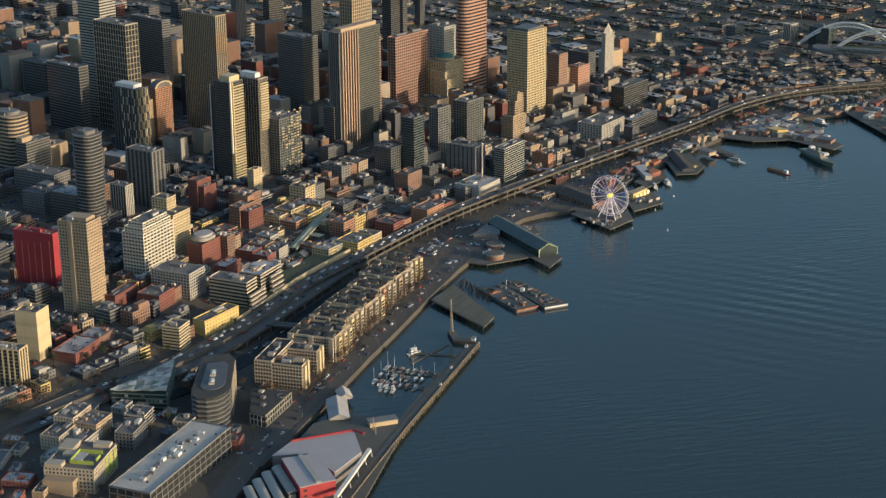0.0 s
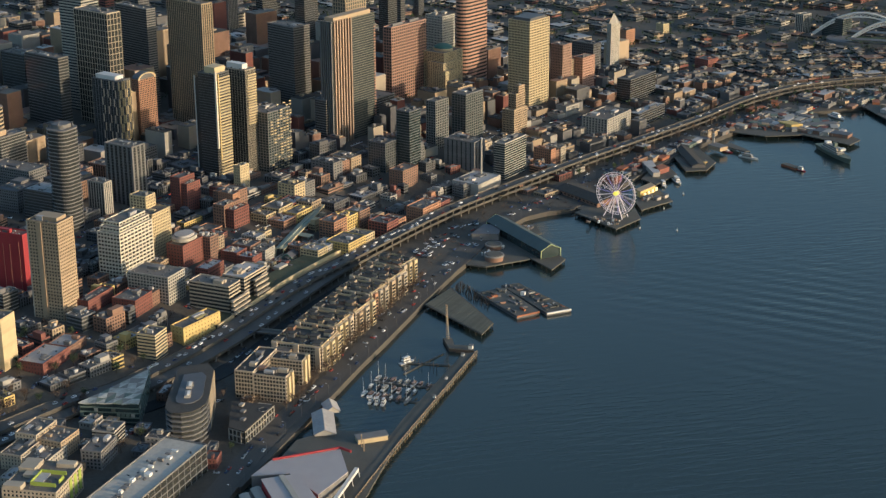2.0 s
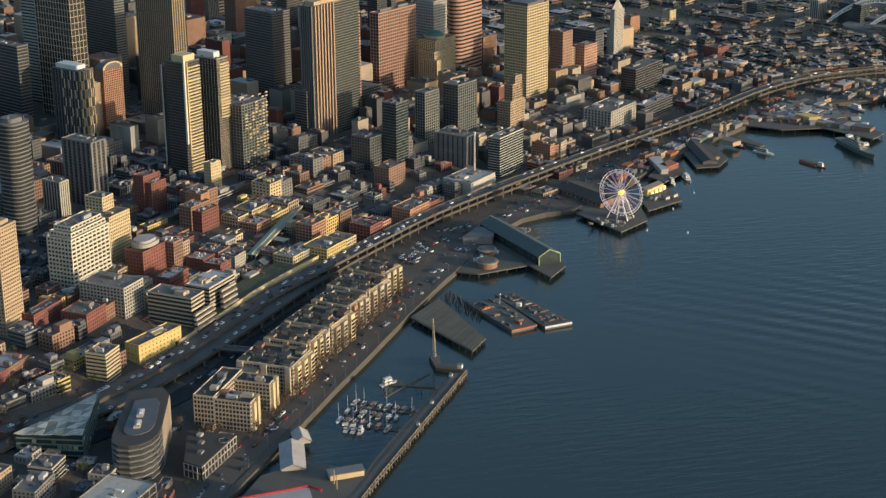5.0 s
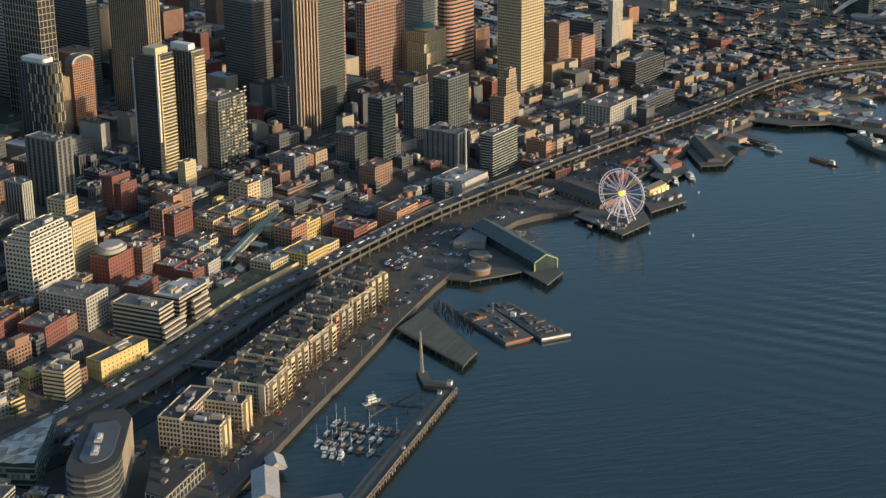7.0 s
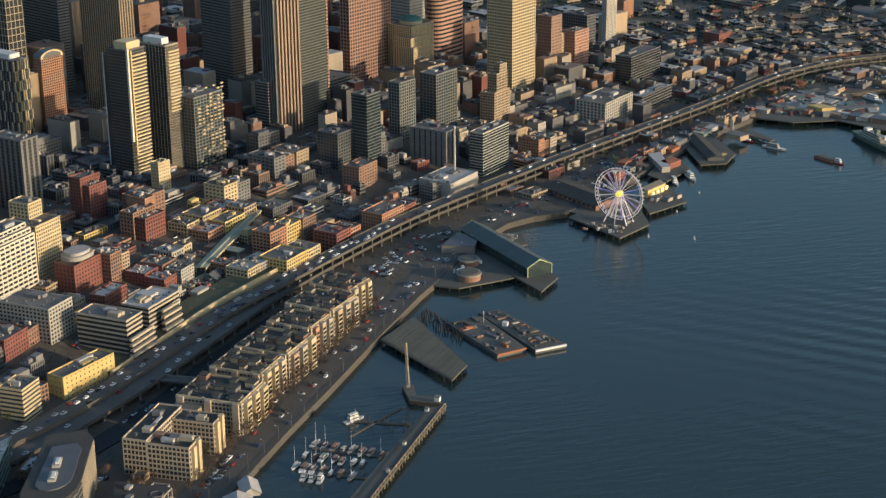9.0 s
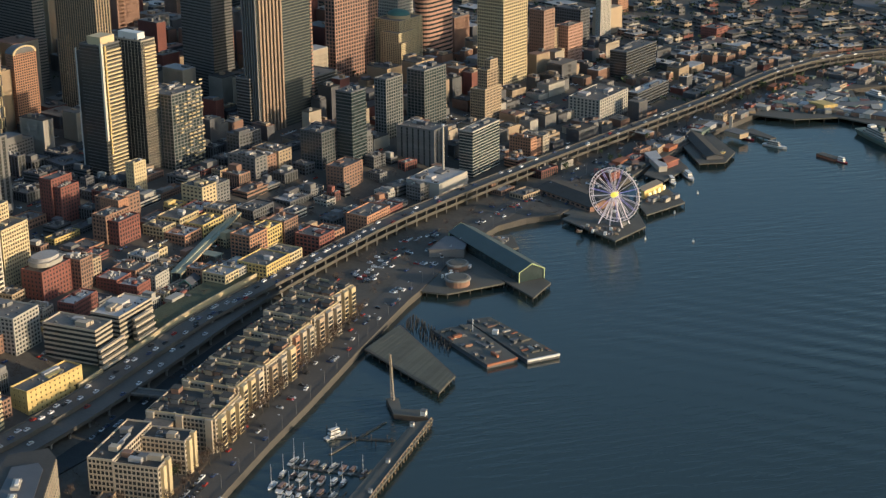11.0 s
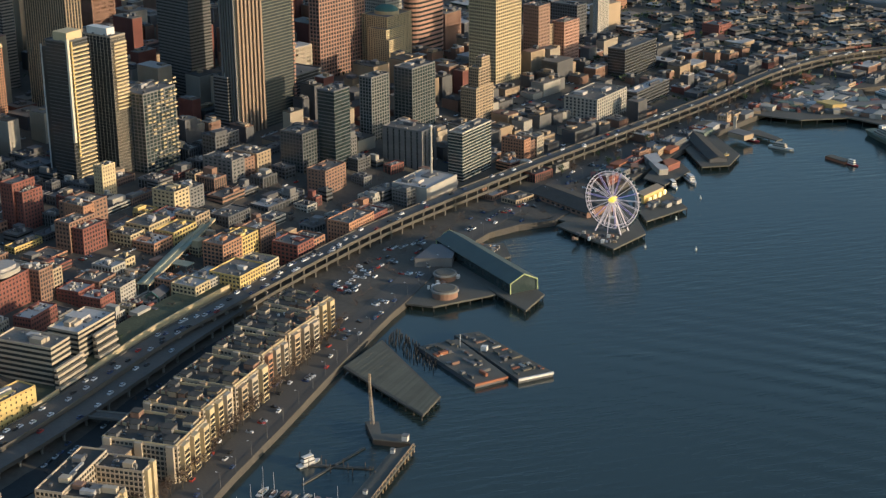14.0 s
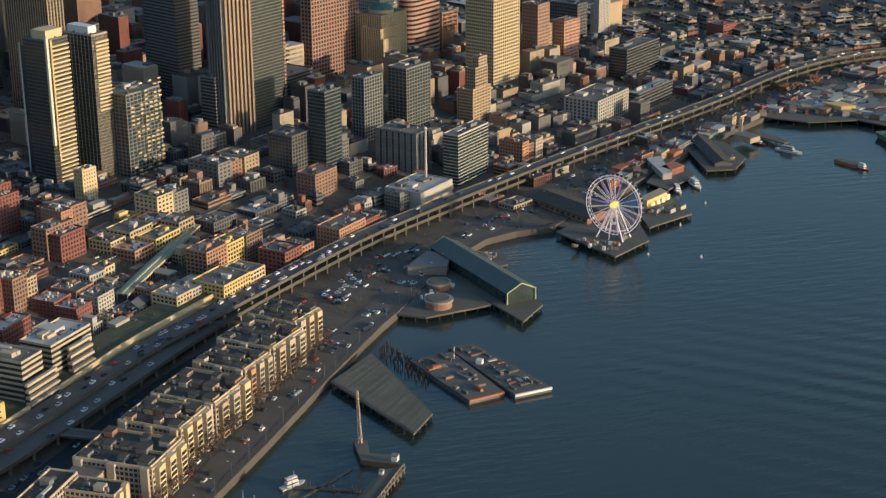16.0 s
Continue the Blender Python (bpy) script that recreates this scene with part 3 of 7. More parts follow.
# ---- buildings ----
building("office_tower", "dark glass tower wrapped in a slim pale stone grid", -466.9, -5.4, 46.1, 15.8, -18.1, 27.1, 133.2, SAND, DKGLASS, bay=4.6, fh=6.0, band=0.09, pier=0.1, proud=0.4)
building("office_tower", "broad grey tower with close window stripes", -471.3, 68.3, 47.3, 11, -21, 27.7, 123.3, GREY, style='bands', band=0.5)
building("office_tower", "dark tapering bank tower with fine vertical bronze ribs", -386, 21, 48, 13, -20.5, 23.4, 142.2, TAN, DKGLASS, style='piers', bay=3.4, pier=0.3)
building("office_tower", "slim pale concrete tower far up the hill", -572, 450.4, 12.2, 13.6, -29.8, 43.5, 79.1, GREY, style='piers', bay=3)
midb = building("apartment_tower", "dark glass apartment tower with many lit balconies", -270.2, -55.5, 19.4, 29.9, -14, 18.6, 70.1, GREY, GLASS_TEAL, bay=4.2, band=0.22, pier=0.16)
building("office_tower", "rose-coloured tower with an open lattice of window frames", -250.4, 206.1, 10.5, 54.6, -17.1, 21, 95.2, PINK, bay=4.2, fh=3.4, band=0.3, pier=0.25, proud=0.5)
building("office_tower", "grey stone tower with a fine window grid", -230.8, 252.6, 22.2, 19.7, -18.3, 20.6, 96.6, PALE, bay=2.6, fh=3.0, band=0.4, pier=0.4)
round_building("office_tower", "tall rose granite tower with rounded corners banded with dark glass", -210.9, 291.3, 16.9, 43.3, -17.4, 20.2, 128.4, PINK, DKGLASS, r=9, fh=3.6, band=0.52)
building("office_tower", "old stone office tower with stepped top", -113.1, 308.2, 15, 27.7, -17.6, 17.2, 48.5, TAN, bay=2.6, fh=3.0, band=0.5, pier=0.5)
building("apartment_tower", "dark glass apartment tower with slim grey frames", -144.8, 94.7, 16, 26.9, -16.3, 16.6, 60.7, GREY, GLASS_TEAL, bay=4, band=0.22, pier=0.16)
building("apartment_tower", "gridded grey apartment tower with green-tinted glass", -159.2, 54.9, 10.7, 19.3, -16.7, 17.6, 61.4, GREY, GLASS_TEAL, bay=3.4, band=0.26, pier=0.26)
apt_c = building("apartment_tower", "dark glass apartment block with thin slabs", -160.1, -12.5, 13.8, 16.7, -14.3, 15.1, 68.3, DKGREY, GLASS_TEAL, style='bands', band=0.25)
building("apartment_tower", "dark apartment block with sunlit end bays", -179.3, -24.8, 18.5, 17.5, -14.1, 17, 42.3, DKGREY, GLASS_TEAL, bay=3.6, band=0.3, pier=0.25)
building("apartment_tower", "grey apartment slab with blank concrete walls", -123.5, 27.2, 30.9, 17.8, -11.7, 8.7, 35.7, GREY, style='piers', bay=7, pier=0.6)
building("apartment_tower", "terraced glass apartment block beside the highway", -83.5, 33.9, 11.1, 36.7, -12.6, 4.6, 37.4, PALE, GLASS_TEAL, style='bands', band=0.28, fh=2.5)
building("office_building", "dark glass podium building below the tower", -249.6, 95.8, 35.6, 52.5, -15.3, 19, 47.2, DKGREY, DKGLASS, style='bands', band=0.2)
building("office_tower", "dark office tower in shade with narrow windows", -257.4, 31.1, 13.2, 16.1, -15.4, 30, 59.6, GREY, DKGLASS, style='bands', band=0.4)
building("warehouse", "white stone warehouse with tall sunlit pilasters", -42.4, 203.9, 27.6, 46.2, -13.9, 3.9, 22.6, PALE, bay=4.2, band=0.3, pier=0.42, proud=0.35)
building("office_building", "dark green glass office block with thin bands", -42.1, 317.6, 15.8, 51.9, -15.7, 10.9, 34.9, DKGREY, DKGLASS, style='bands', band=0.25)
building("office_building", "black office block with white-framed ground floors", -14.7, 253.5, 10.7, 52.7, -15.2, 3.9, 17.8, DKGREY, DKGLASS, style='bands', band=0.4, roof=ROOFL)
red_box = building("theatre", "large windowless building wrapped in bright red", -310, -385.9, 34.5, 10.3, -1.9, 18.8, 59.9, RED, style='solid', roof=BRICK)
round_building("apartment_tower", "dark glass apartment tower with grey curved balcony bands", -339.9, -264.4, 19.7, 21.5, -8.4, 20.3, 99.5, GREY, DKGLASS, r=7, fh=2.9, band=0.24, proud=0.7)
building("apartment_tower", "dark glass tower with blank concrete side walls", -333, -189.7, 28.9, 15.5, -10.8, 19.7, 68.7, GREY, DKGLASS, style='piers', bay=6, pier=0.4)
building("apartment_tower", "slim pale apartment tower", -335.6, -225.5, 16.5, 9.6, -9.2, 20.1, 47.3, PALE, style='piers', bay=3.4, pier=0.4)
building("office_building", "long grey office block with window rows", -419.7, -213.6, 45.1, 19.7, -9.2, 24.5, 48.3, GREY, bay=3, band=0.45, pier=0.3)
round_building("office_tower", "broad tower with rounded corners and a square stone window grid", -481, -169, 35.2, 24.4, -12, 26.7, 80.9, TAN, DKGLASS, r=9, fh=3.4, band=0.42)
building("office_building", "dark office block under a broad white roof edge", -361.1, -259.3, 28.4, 22.5, -8, 21.3, 49, DKGREY, DKGLASS, style='bands', band=0.3, roof=ROOFL)
office_a = building("office_building", "stepped pale office block with horizontal window bands", -167, -355, 31.6, 15, -3.6, 7.2, 30.4, SAND, DKGLASS, style='bands', band=0.42, fh=3.0, roof=ROOF, units=4)
office_b = building("office_building", "upper wing of the pale banded office block", -161.3, -321.4, 17.8, 29.6, -5.2, 7.4, 27.3, SAND, DKGLASS, style='bands', band=0.42, fh=3.0, roof=ROOFL, units=4)
building("apartment_building", "low yellow stucco building following the highway curve", -158.6, -398.3, 11, 37, -12, 8.3, 20, YELLOW, bay=4.5, band=0.6, pier=0.65, fh=3.3)
building("apartment_building", "grey gridded apartment block with pale frames", -209.4, -359.7, 33.1, 20.9, -3.9, 14.7, 34.3, PALE, bay=3.2, band=0.4, pier=0.35)
building("apartment_tower", "yellowish apartment tower with a blank end wall", -235.7, -505.6, 16, 15.4, 2.1, 18.6, 52, CREAM, style='piers', bay=9, pier=0.75)
building("warehouse", "red brick warehouse with roof plant", -213.2, -492.1, 18.3, 29.7, 0.3, 16.5, 24, BRICK, bay=3, band=0.5, pier=0.6, roof=ROOFL)
building("warehouse", "brown brick warehouse with a flat roof", -214.1, -466.2, 16, 22, 0.4, 16.5, 22.4, BRICK2, bay=3, band=0.5, pier=0.6, roof=ROOFL)
building("apartment_building", "dark red brick apartment block", -233.5, -399.6, 8.7, 29.4, -1.8, 18, 28.1, BRICK, bay=3, band=0.5, pier=0.5)
building("apartment_building", "red brick building with roof plant", -210.3, -390.9, 18.3, 20.9, -1.7, 16.5, 27.4, BRICK, bay=3, band=0.5, pier=0.5)
building("apartment_building", "brown brick building with a flat roof", -209, -373.1, 16, 14.5, -1.3, 16.5, 25, BRICK2, bay=3, band=0.5, pier=0.5)
building("office_building", "small pale stone building beside the highway", -166.3, -441.3, 13.2, 15.6, 1.2, 12, 26.5, CREAM, style='bands', band=0.5)
building("apartment_building", "sand-coloured building with roof plant", -156.7, -585.4, 13.5, 21.2, 1.5, 15, 25.2, SAND, bay=3, band=0.45, pier=0.5)
building("apartment_building", "tan building with a flat roof", -142.2, -586.1, 15.6, 18.2, -0.4, 15, 23.1, TAN, bay=3, band=0.45, pier=0.5)
building("apartment_building", "sand-coloured building with roof plant", -154.5, -602.3, 12.9, 24.7, 2.5, 13.5, 21.6, SAND, bay=3, band=0.45, pier=0.5)
building("apartment_building", "pale concrete building with a flat roof", -140.5, -602.5, 14.8, 21.6, 1.4, 13.5, 19.9, PALE, bay=3, band=0.45, pier=0.5)
apt_green = building("apartment_building", "apartment block with lime green panels round its court", -120, -635, 30, 34, 9.4, 12, 24.5, SAND, bay=3, band=0.4, pier=0.45)
building("apartment_building", "dark apartment block with cream end walls", -229.7, -550.3, 32.5, 10.3, 3.4, 17.8, 44, CREAM, DKGLASS, style='piers', bay=5, pier=0.3)
building("shop_building", "low red brick shop with a pale flat roof", -147, -657, 16, 13, 9, 10, 16.5, BRICK, bay=3, band=0.5, pier=0.5, roof=ROOFL)
building("apartment_building", "small grey-blue apartment block", -117.3, -584.5, 12.1, 20.7, 6.8, 11.2, 21, GREY, bay=3, band=0.4, pier=0.4)
building("office_building", "small dark office block with white roof rim", -126.5, -559.5, 13.5, 15, 6, 10.5, 18.6, PALE, DKGLASS, style='bands', band=0.3)

building("market_hall", "yellow stucco market hall with roof plant", -132.5, -211.6, 20.3, 23.8, -9.1, 16.5, 19, YELLOW, bay=3.2, band=0.38, pier=0.32, roof=ROOF)
building("market_hall", "cream stucco market hall with a flat roof", -128.9, -193, 17.7, 13.7, -9, 16.5, 18.1, CREAM, bay=3.2, band=0.38, pier=0.32, roof=ROOF)
building("market_hall", "orange brick market hall with roof plant", -155.1, -184.4, 14.1, 17.8, -9.6, 19.5, 23.6, ORANGE, bay=3.4, band=0.36, pier=0.28)
building("market_hall", "yellow stucco market hall with a flat roof", -151.5, -167.9, 12.4, 15.6, -9.4, 19.5, 22.3, YELLOW, bay=3.4, band=0.36, pier=0.28)
building("market_hall", "brown brick market hall with a stepped parapet", -148.1, -152.7, 13.4, 15.1, -9.3, 19.5, 22.8, BRICK2, bay=3.4, band=0.36, pier=0.28)
building("market_hall", "cream stucco market hall with roof plant", -147.3, -237.1, 15.9, 13.3, -8.3, 16.5, 18.3, CREAM, bay=3.4, band=0.38, pier=0.3, roof=ROOFL)
building("market_hall", "pale concrete market hall with a flat roof", -144.5, -221.5, 13.9, 18.2, -8.2, 16.5, 17.6, PALE, bay=3.4, band=0.38, pier=0.3, roof=ROOFL)
building("warehouse", "orange brick warehouse with roof plant", -110.3, -106.7, 16, 25.9, -11.9, 7.5, 17.2, ORANGE, bay=3, band=0.45, pier=0.45)
building("warehouse", "red brick warehouse with a flat roof", -105.4, -86.8, 14, 14.9, -11.7, 7.5, 14.9, BRICK, bay=3, band=0.45, pier=0.45)
building("warehouse", "red brick warehouse with roof plant", -124.6, -157.2, 17.9, 16.1, -10.8, 10.5, 17.6, BRICK, bay=3.6, band=0.38, pier=0.32)
building("warehouse", "orange brick warehouse with a flat roof", -121.5, -143.4, 15.7, 11.9, -10.8, 10.5, 15.8, ORANGE, bay=3.6, band=0.38, pier=0.32)
building("apartment_building", "red brick building with roof plant", -284.5, -185.9, 10, 17.9, -11.8, 25.5, 46, BRICK, bay=3.2, band=0.4, pier=0.5)
building("apartment_building", "red brick building with a flat roof", -276.5, -187.1, 5.8, 15.8, -11.8, 25.5, 41.4, BRICK, bay=3.2, band=0.4, pier=0.5)
building("apartment_building", "brown brick building with roof plant", -234.4, -206.7, 10.9, 21.6, -10.4, 22.5, 35.3, BRICK2, bay=3.2, band=0.4, pier=0.4)
building("apartment_building", "red brick building with a flat roof", -225, -207.8, 7.6, 19.2, -9.9, 22.5, 32.4, BRICK, bay=3.2, band=0.4, pier=0.4)
pale_c = building("apartment_building", "dark red brick drum of flats under a pale rounded top", -222, -296.5, 14.4, 24.6, -6.8, 21, 34.2, BRICK, bay=3.4, band=0.5, pier=0.55, units=0, plant=0)
building("apartment_building", "brown brick building with roof plant", -212.7, -280.1, 13, 10.6, -7.4, 21, 34.3, BRICK2, bay=3, band=0.35, pier=0.3)
building("apartment_building", "tan building with a flat roof", -211.1, -271.1, 11.4, 7.3, -7.2, 21, 31.2, TAN, bay=3, band=0.35, pier=0.3)
building("apartment_building", "small sunlit cream apartment block", -264.1, -124.3, 7.1, 11.4, -13.3, 25.5, 39.6, CREAM, bay=3, band=0.5, pier=0.5)
building("apartment_building", "orange brick corner building", -239, -194.3, 15.3, 8.6, -13.7, 18.6, 39.1, ORANGE, bay=3, band=0.5, pier=0.55)
building("apartment_building", "orange brick building with roof plant", -65.6, 78.8, 18, 8.3, -13.3, 6, 18.8, ORANGE, bay=3, band=0.45, pier=0.4)
building("apartment_building", "brown brick building with a flat roof", -63.1, 86.1, 15.8, 7, -13.3, 6, 15.9, BRICK2, bay=3, band=0.45, pier=0.4)
building("apartment_building", "sand-coloured building with a stepped parapet", -60.4, 94, 17.1, 9.4, -13.2, 6, 17.4, SAND, bay=3, band=0.45, pier=0.4)
building("office_building", "old orange brick office block", -116.7, 568.6, 11, 15.5, -26.2, 9, 27.6, ORANGE, bay=3, band=0.5, pier=0.5)
building("office_building", "old cream brick office block", -91.7, 642.2, 11.3, 10.5, -27.6, 7.5, 22.1, CREAM, bay=3, band=0.5, pier=0.5)
building("office_building", "old red brick warehouse block", -6.5, 490.9, 17.7, 19, -22.6, 6.8, 18.3, BRICK, bay=3, band=0.5, pier=0.5)
building("apartment_tower", "pale apartment tower near the stadium", 66.8, 696.1, 11.2, 16.3, -26.2, 6, 34.2, PALE, style='piers', bay=4)
building("office_building", "teal glass office block near the stadium", 107.2, 694.3, 28.5, 19.1, -25.4, 6, 33.2, DKGREY, GLASS_TEAL, style='bands', band=0.2)
building("office_building", "green glass office block near the stadium", -3.8, 703.7, 15.2, 18, -27.5, 6, 25.3, GREY, GLASS_TEAL, style='bands', band=0.3)
building("office_tower", "dark teal glass office block in deep shade", -586.4, 37.2, 34.4, 12.6, -16, 31.9, 76.7, DKGREY, DKGLASS, style='bands', band=0.25, fh=3.2)
building("office_tower", "dark office block with faint pale bands in shade", -509.8, -27.1, 48.1, 11.8, -18.2, 28, 93.7, GREY, DKGLASS, style='bands', band=0.3, fh=3.2)
building("office_tower", "grey slab tower with narrow vertical windows", -491, 103, 33.6, 11.5, -20.3, 28.8, 85.6, GREY, DKGLASS, style='piers', bay=3.2)
building("office_tower", "grey concrete tower far up the hill", -321.8, 91.8, 35.6, 20.9, -21.6, 23.1, 111.5, GREY, DKGLASS, style='bands', band=0.5)
building("shop_building", "low brick shop row below the towers", -152.6, -44.2, 14.2, 22.6, -11.9, 15, 26.1, BRICK2, bay=4, band=0.5, pier=0.4)
building("shop_building", "grey concrete building with roof plant", -215.6, -61.7, 24.1, 12.4, -14.3, 24, 31.3, GREY, bay=5, band=0.5, pier=0.4, units=5)
building("shop_building", "brown brick building with a flat roof", -211.9, -50.9, 21.1, 10.5, -14.1, 24, 29.4, BRICK2, bay=5, band=0.5, pier=0.4, units=5)
building("shop_building", "tan building with a stepped parapet", -208, -39.1, 22.7, 13.9, -13.8, 24, 30.4, TAN, bay=5, band=0.5, pier=0.4, units=5)
building("shop_building", "cream stucco building with roof plant", -216.2, -130.2, 17.1, 13.9, -11.6, 24, 31.1, CREAM, bay=4, band=0.5, pier=0.4, units=5)
building("shop_building", "grey concrete building with a flat roof", -212.5, -116.9, 15, 13.4, -11.2, 24, 29.2, GREY, bay=4, band=0.5, pier=0.4, units=5)
building("shop_building", "low brown brick shop building", -247, -177.6, 17.3, 21.4, -12, 24.8, 35.6, BRICK2, bay=4, band=0.5, pier=0.4, units=4)
building("office_tower", "dark blue glass office tower behind the front row", -479.5, 477.6, 15.6, 10, -30.4, 37.5, 82.3, DKGREY, DKGLASS, style='bands', band=0.2, fh=3.2)
building("office_tower", "dark blue glass office tower behind the front row", -401.2, 561.4, 18.6, 7.2, -31.2, 36, 74.1, DKGREY, DKGLASS, style='bands', band=0.2, fh=3.2)
building("office_tower", "dark blue glass office tower behind the front row", -573.1, 547.8, 15.2, 21.2, -30.4, 37.5, 56.5, DKGREY, DKGLASS, style='bands', band=0.2, fh=3.2)
building("office_tower", "dark blue glass office tower behind the front row", -851, 330.1, 7.2, 6.7, -20, 41.2, 81.4, DKGREY, DKGLASS, style='bands', band=0.2, fh=3.2)
building("office_tower", "dark blue glass office tower behind the front row", -719, 235.5, 17.3, 18.8, -21.7, 37.5, 59.7, DKGREY, DKGLASS, style='bands', band=0.2, fh=3.2)
building("office_tower", "tall tower with white and grey horizontal stripes", -509.1, 31.2, 30.3, 21.7, -14.6, 28.9, 170.3, PALE, style='bands', band=0.5, fh=3.2)
building("office_tower", "very tall rose granite tower with paired window bays", -268, 112, 16, 30, -16, 19, 175, TAN, GLASS_TEAL, style='grid', bay=4.5, fh=4, band=0.25, pier=0.35)
building("office_tower", "dark blue glass skyscraper in the shade", -386.9, 266.4, 13.3, 17.7, -14.2, 37.5, 139.1, DKGREY, DKGLASS, style='bands', band=0.18)
building("office_tower", "black glass skyscraper, tallest of the skyline", -364.6, 439.6, 14.2, 16.4, -18, 37.5, 152, DKGREY, DKGLASS, style='bands', band=0.15)
building("office_tower", "dark bronze glass skyscraper far behind the others", -407, 643.2, 8.9, 10, -16.5, 37.5, 123.8, DKGREY, DKGLASS, style='piers', bay=3)


building("office_tower", "narrow brown stone slab with a sunlit edge", -116, 296, 15, 16, -18, 8, 66, BROWN, DKGLASS, bay=2.8, fh=3.2, band=0.45, pier=0.5)
building("office_tower", "lower rose stone office tower with small windows", -98, 318, 12, 22, -18, 8, 50, PINK, DKGLASS, bay=2.6, fh=3.0, band=0.45, pier=0.45)
building("office_tower", "broad dark office slab with a pale end wall", -112, 376, 28, 14, -19, 9, 52, DKGREY, DKGLASS, bay=3.2, fh=3.2, band=0.35, pier=0.3)


# ---- buildings with a shape of their own ----
def arched_tower():
    x, y, w, d, yaw, z1 = -407, -31, 13.4, 19.2, -16, 94.5
    t = building("office_tower", "brick-red office tower under a rounded arched top", x, y, w, d, yaw, 33, z1, ORANGE, DKGLASS, bay=2.4, band=0.35, pier=0.35, units=0, plant=0)
    h = z1 - t.location.z
    n, r = 16, d / 2
    sized(t, 0.64, 1.08, 0.80)
    arc = [(r * math.cos(3.14159 * i / n), h + r * 0.72 * math.sin(3.14159 * i / n)) for i in range(n + 1)]
    v = [(s * w / 2, y, z) for s in (-1, 1) for y, z in arc]
    f = [(i, i + 1, n + 2 + i, n + 1 + i) for i in range(n)] + [tuple(range(n, -1, -1)), tuple(range(n + 1, 2 * n + 2))]
    me = bpy.data.meshes.new("vault")
    me.from_pydata(v, [], f)
    part("vault", me, DKGREY, t, "dark rounded vault roof")
    v2, f2 = [], []
    for ro in (1.05, 0.86):
        for s in (w / 2 - 0.6, w / 2 + 0.6):
            v2 += [(s, y * ro, h + (z - h) * ro) for y, z in arc]
    m = n + 1
    for i in range(n):
        f2 += [(i, i + 1, m + i + 1, m + i), (2 * m + i, 3 * m + i, 3 * m + i + 1, 2 * m + i + 1), (i, 2 * m + i, 2 * m + i + 1, i + 1), (m + i, m + i + 1, 3 * m + i + 1, 3 * m + i)]
    me = bpy.data.meshes.new("arch")
    me.from_pydata(v2, [], f2)
    part("arch_rim", me, CREAM, t, "pale curved arch rim")


def stack(name, label, tiers, wall, glass=None, roof=None, category="building", **kw):
    """A stepped building: each tier x, y, w, d, yaw, z0, z1; the upper tiers stand on the lower ones as parts of one thing."""
    first = None
    for k, (x, y, w, d, yaw, z0, z1) in enumerate(tiers):
        t = building(name, label, x, y, w, d, yaw, z0, z1, wall, glass, roof=roof, category=category, **kw)
        if first is None:
            first = t
        else:
            inv = first.matrix_basis.inverted() @ t.matrix_basis
            for ch in list(t.children):
                m = ch.matrix_basis.copy()
                ch.parent = first
                ch.matrix_basis = inv @ m
            bpy.data.objects.remove(t)
    return first


def rot(x, y, yaw, a, b):
    c, s = math.cos(radians(yaw)), math.sin(radians(yaw))
    return x + c * a - s * b, y + s * a + c * b


def domed():
    x, y, yaw = -222, 238, -16
    a = rot(x, y, yaw, 3, -6)
    b = rot(x, y, yaw, 6, -10)
    t = stack("office_tower", "stepped cream office tower under a green copper dome", [(x, y, 22, 32, yaw, 27, 92), (*b, 16, 24, yaw, 27, 78), (*rot(x, y, yaw, 10, -14), 14, 18, yaw, 27, 66)], CREAM, DKGLASS, bay=2.6, band=0.4, pier=0.4, units=0)
    h = 92 - t.location.z
    sized(t, 1.15, 0.98, 0.62)
    part("drum", rod((0, 0, h - 1), (0, 0, h + 4), 9, n=24), CREAM, t)
    bm = bmesh.new()
    bmesh.ops.create_uvsphere(bm, u_segments=24, v_segments=10, radius=8.6, matrix=pose(0, 0, h + 4) @ Matrix.Diagonal((1, 1, 0.8, 1)))
    me = bpy.data.meshes.new("dome")
    bm.to_mesh(me)
    bm.free()
    part("dome", me, TEALROOF, t, "green copper dome")


def white_steps():
    x, y, yaw = -248.7, -332.4, -5
    tiers = [(x, y, 24, 34, yaw, 16, 55)]
    for k, (dx, dy, w, d, z) in enumerate(((-1.5, 1.5, 21, 31, 58), (-3.5, 3.5, 17, 27, 60.6))):
        tiers.append((*rot(x, y, yaw, dx, dy), w, d, yaw, 50, z))
    sized(stack("apartment_tower", "white terraced apartment tower stepping back at the top", tiers, IVORY, DKGLASS, bay=4.6, fh=3.3, band=0.42, pier=0.2, proud=0.6, units=1), 0.80, 1.15, 0.97)
    sized(stack("apartment_tower", "cream apartment wing with square window openings", [(-252, -294, 19, 26, -6, 16, 54), (-258, -288, 12, 14, -6, 16, 63)], CREAM, DKGLASS, bay=3, fh=2.6, band=0.42, pier=0.4, units=1), 1.20, 0.85, 1.0)


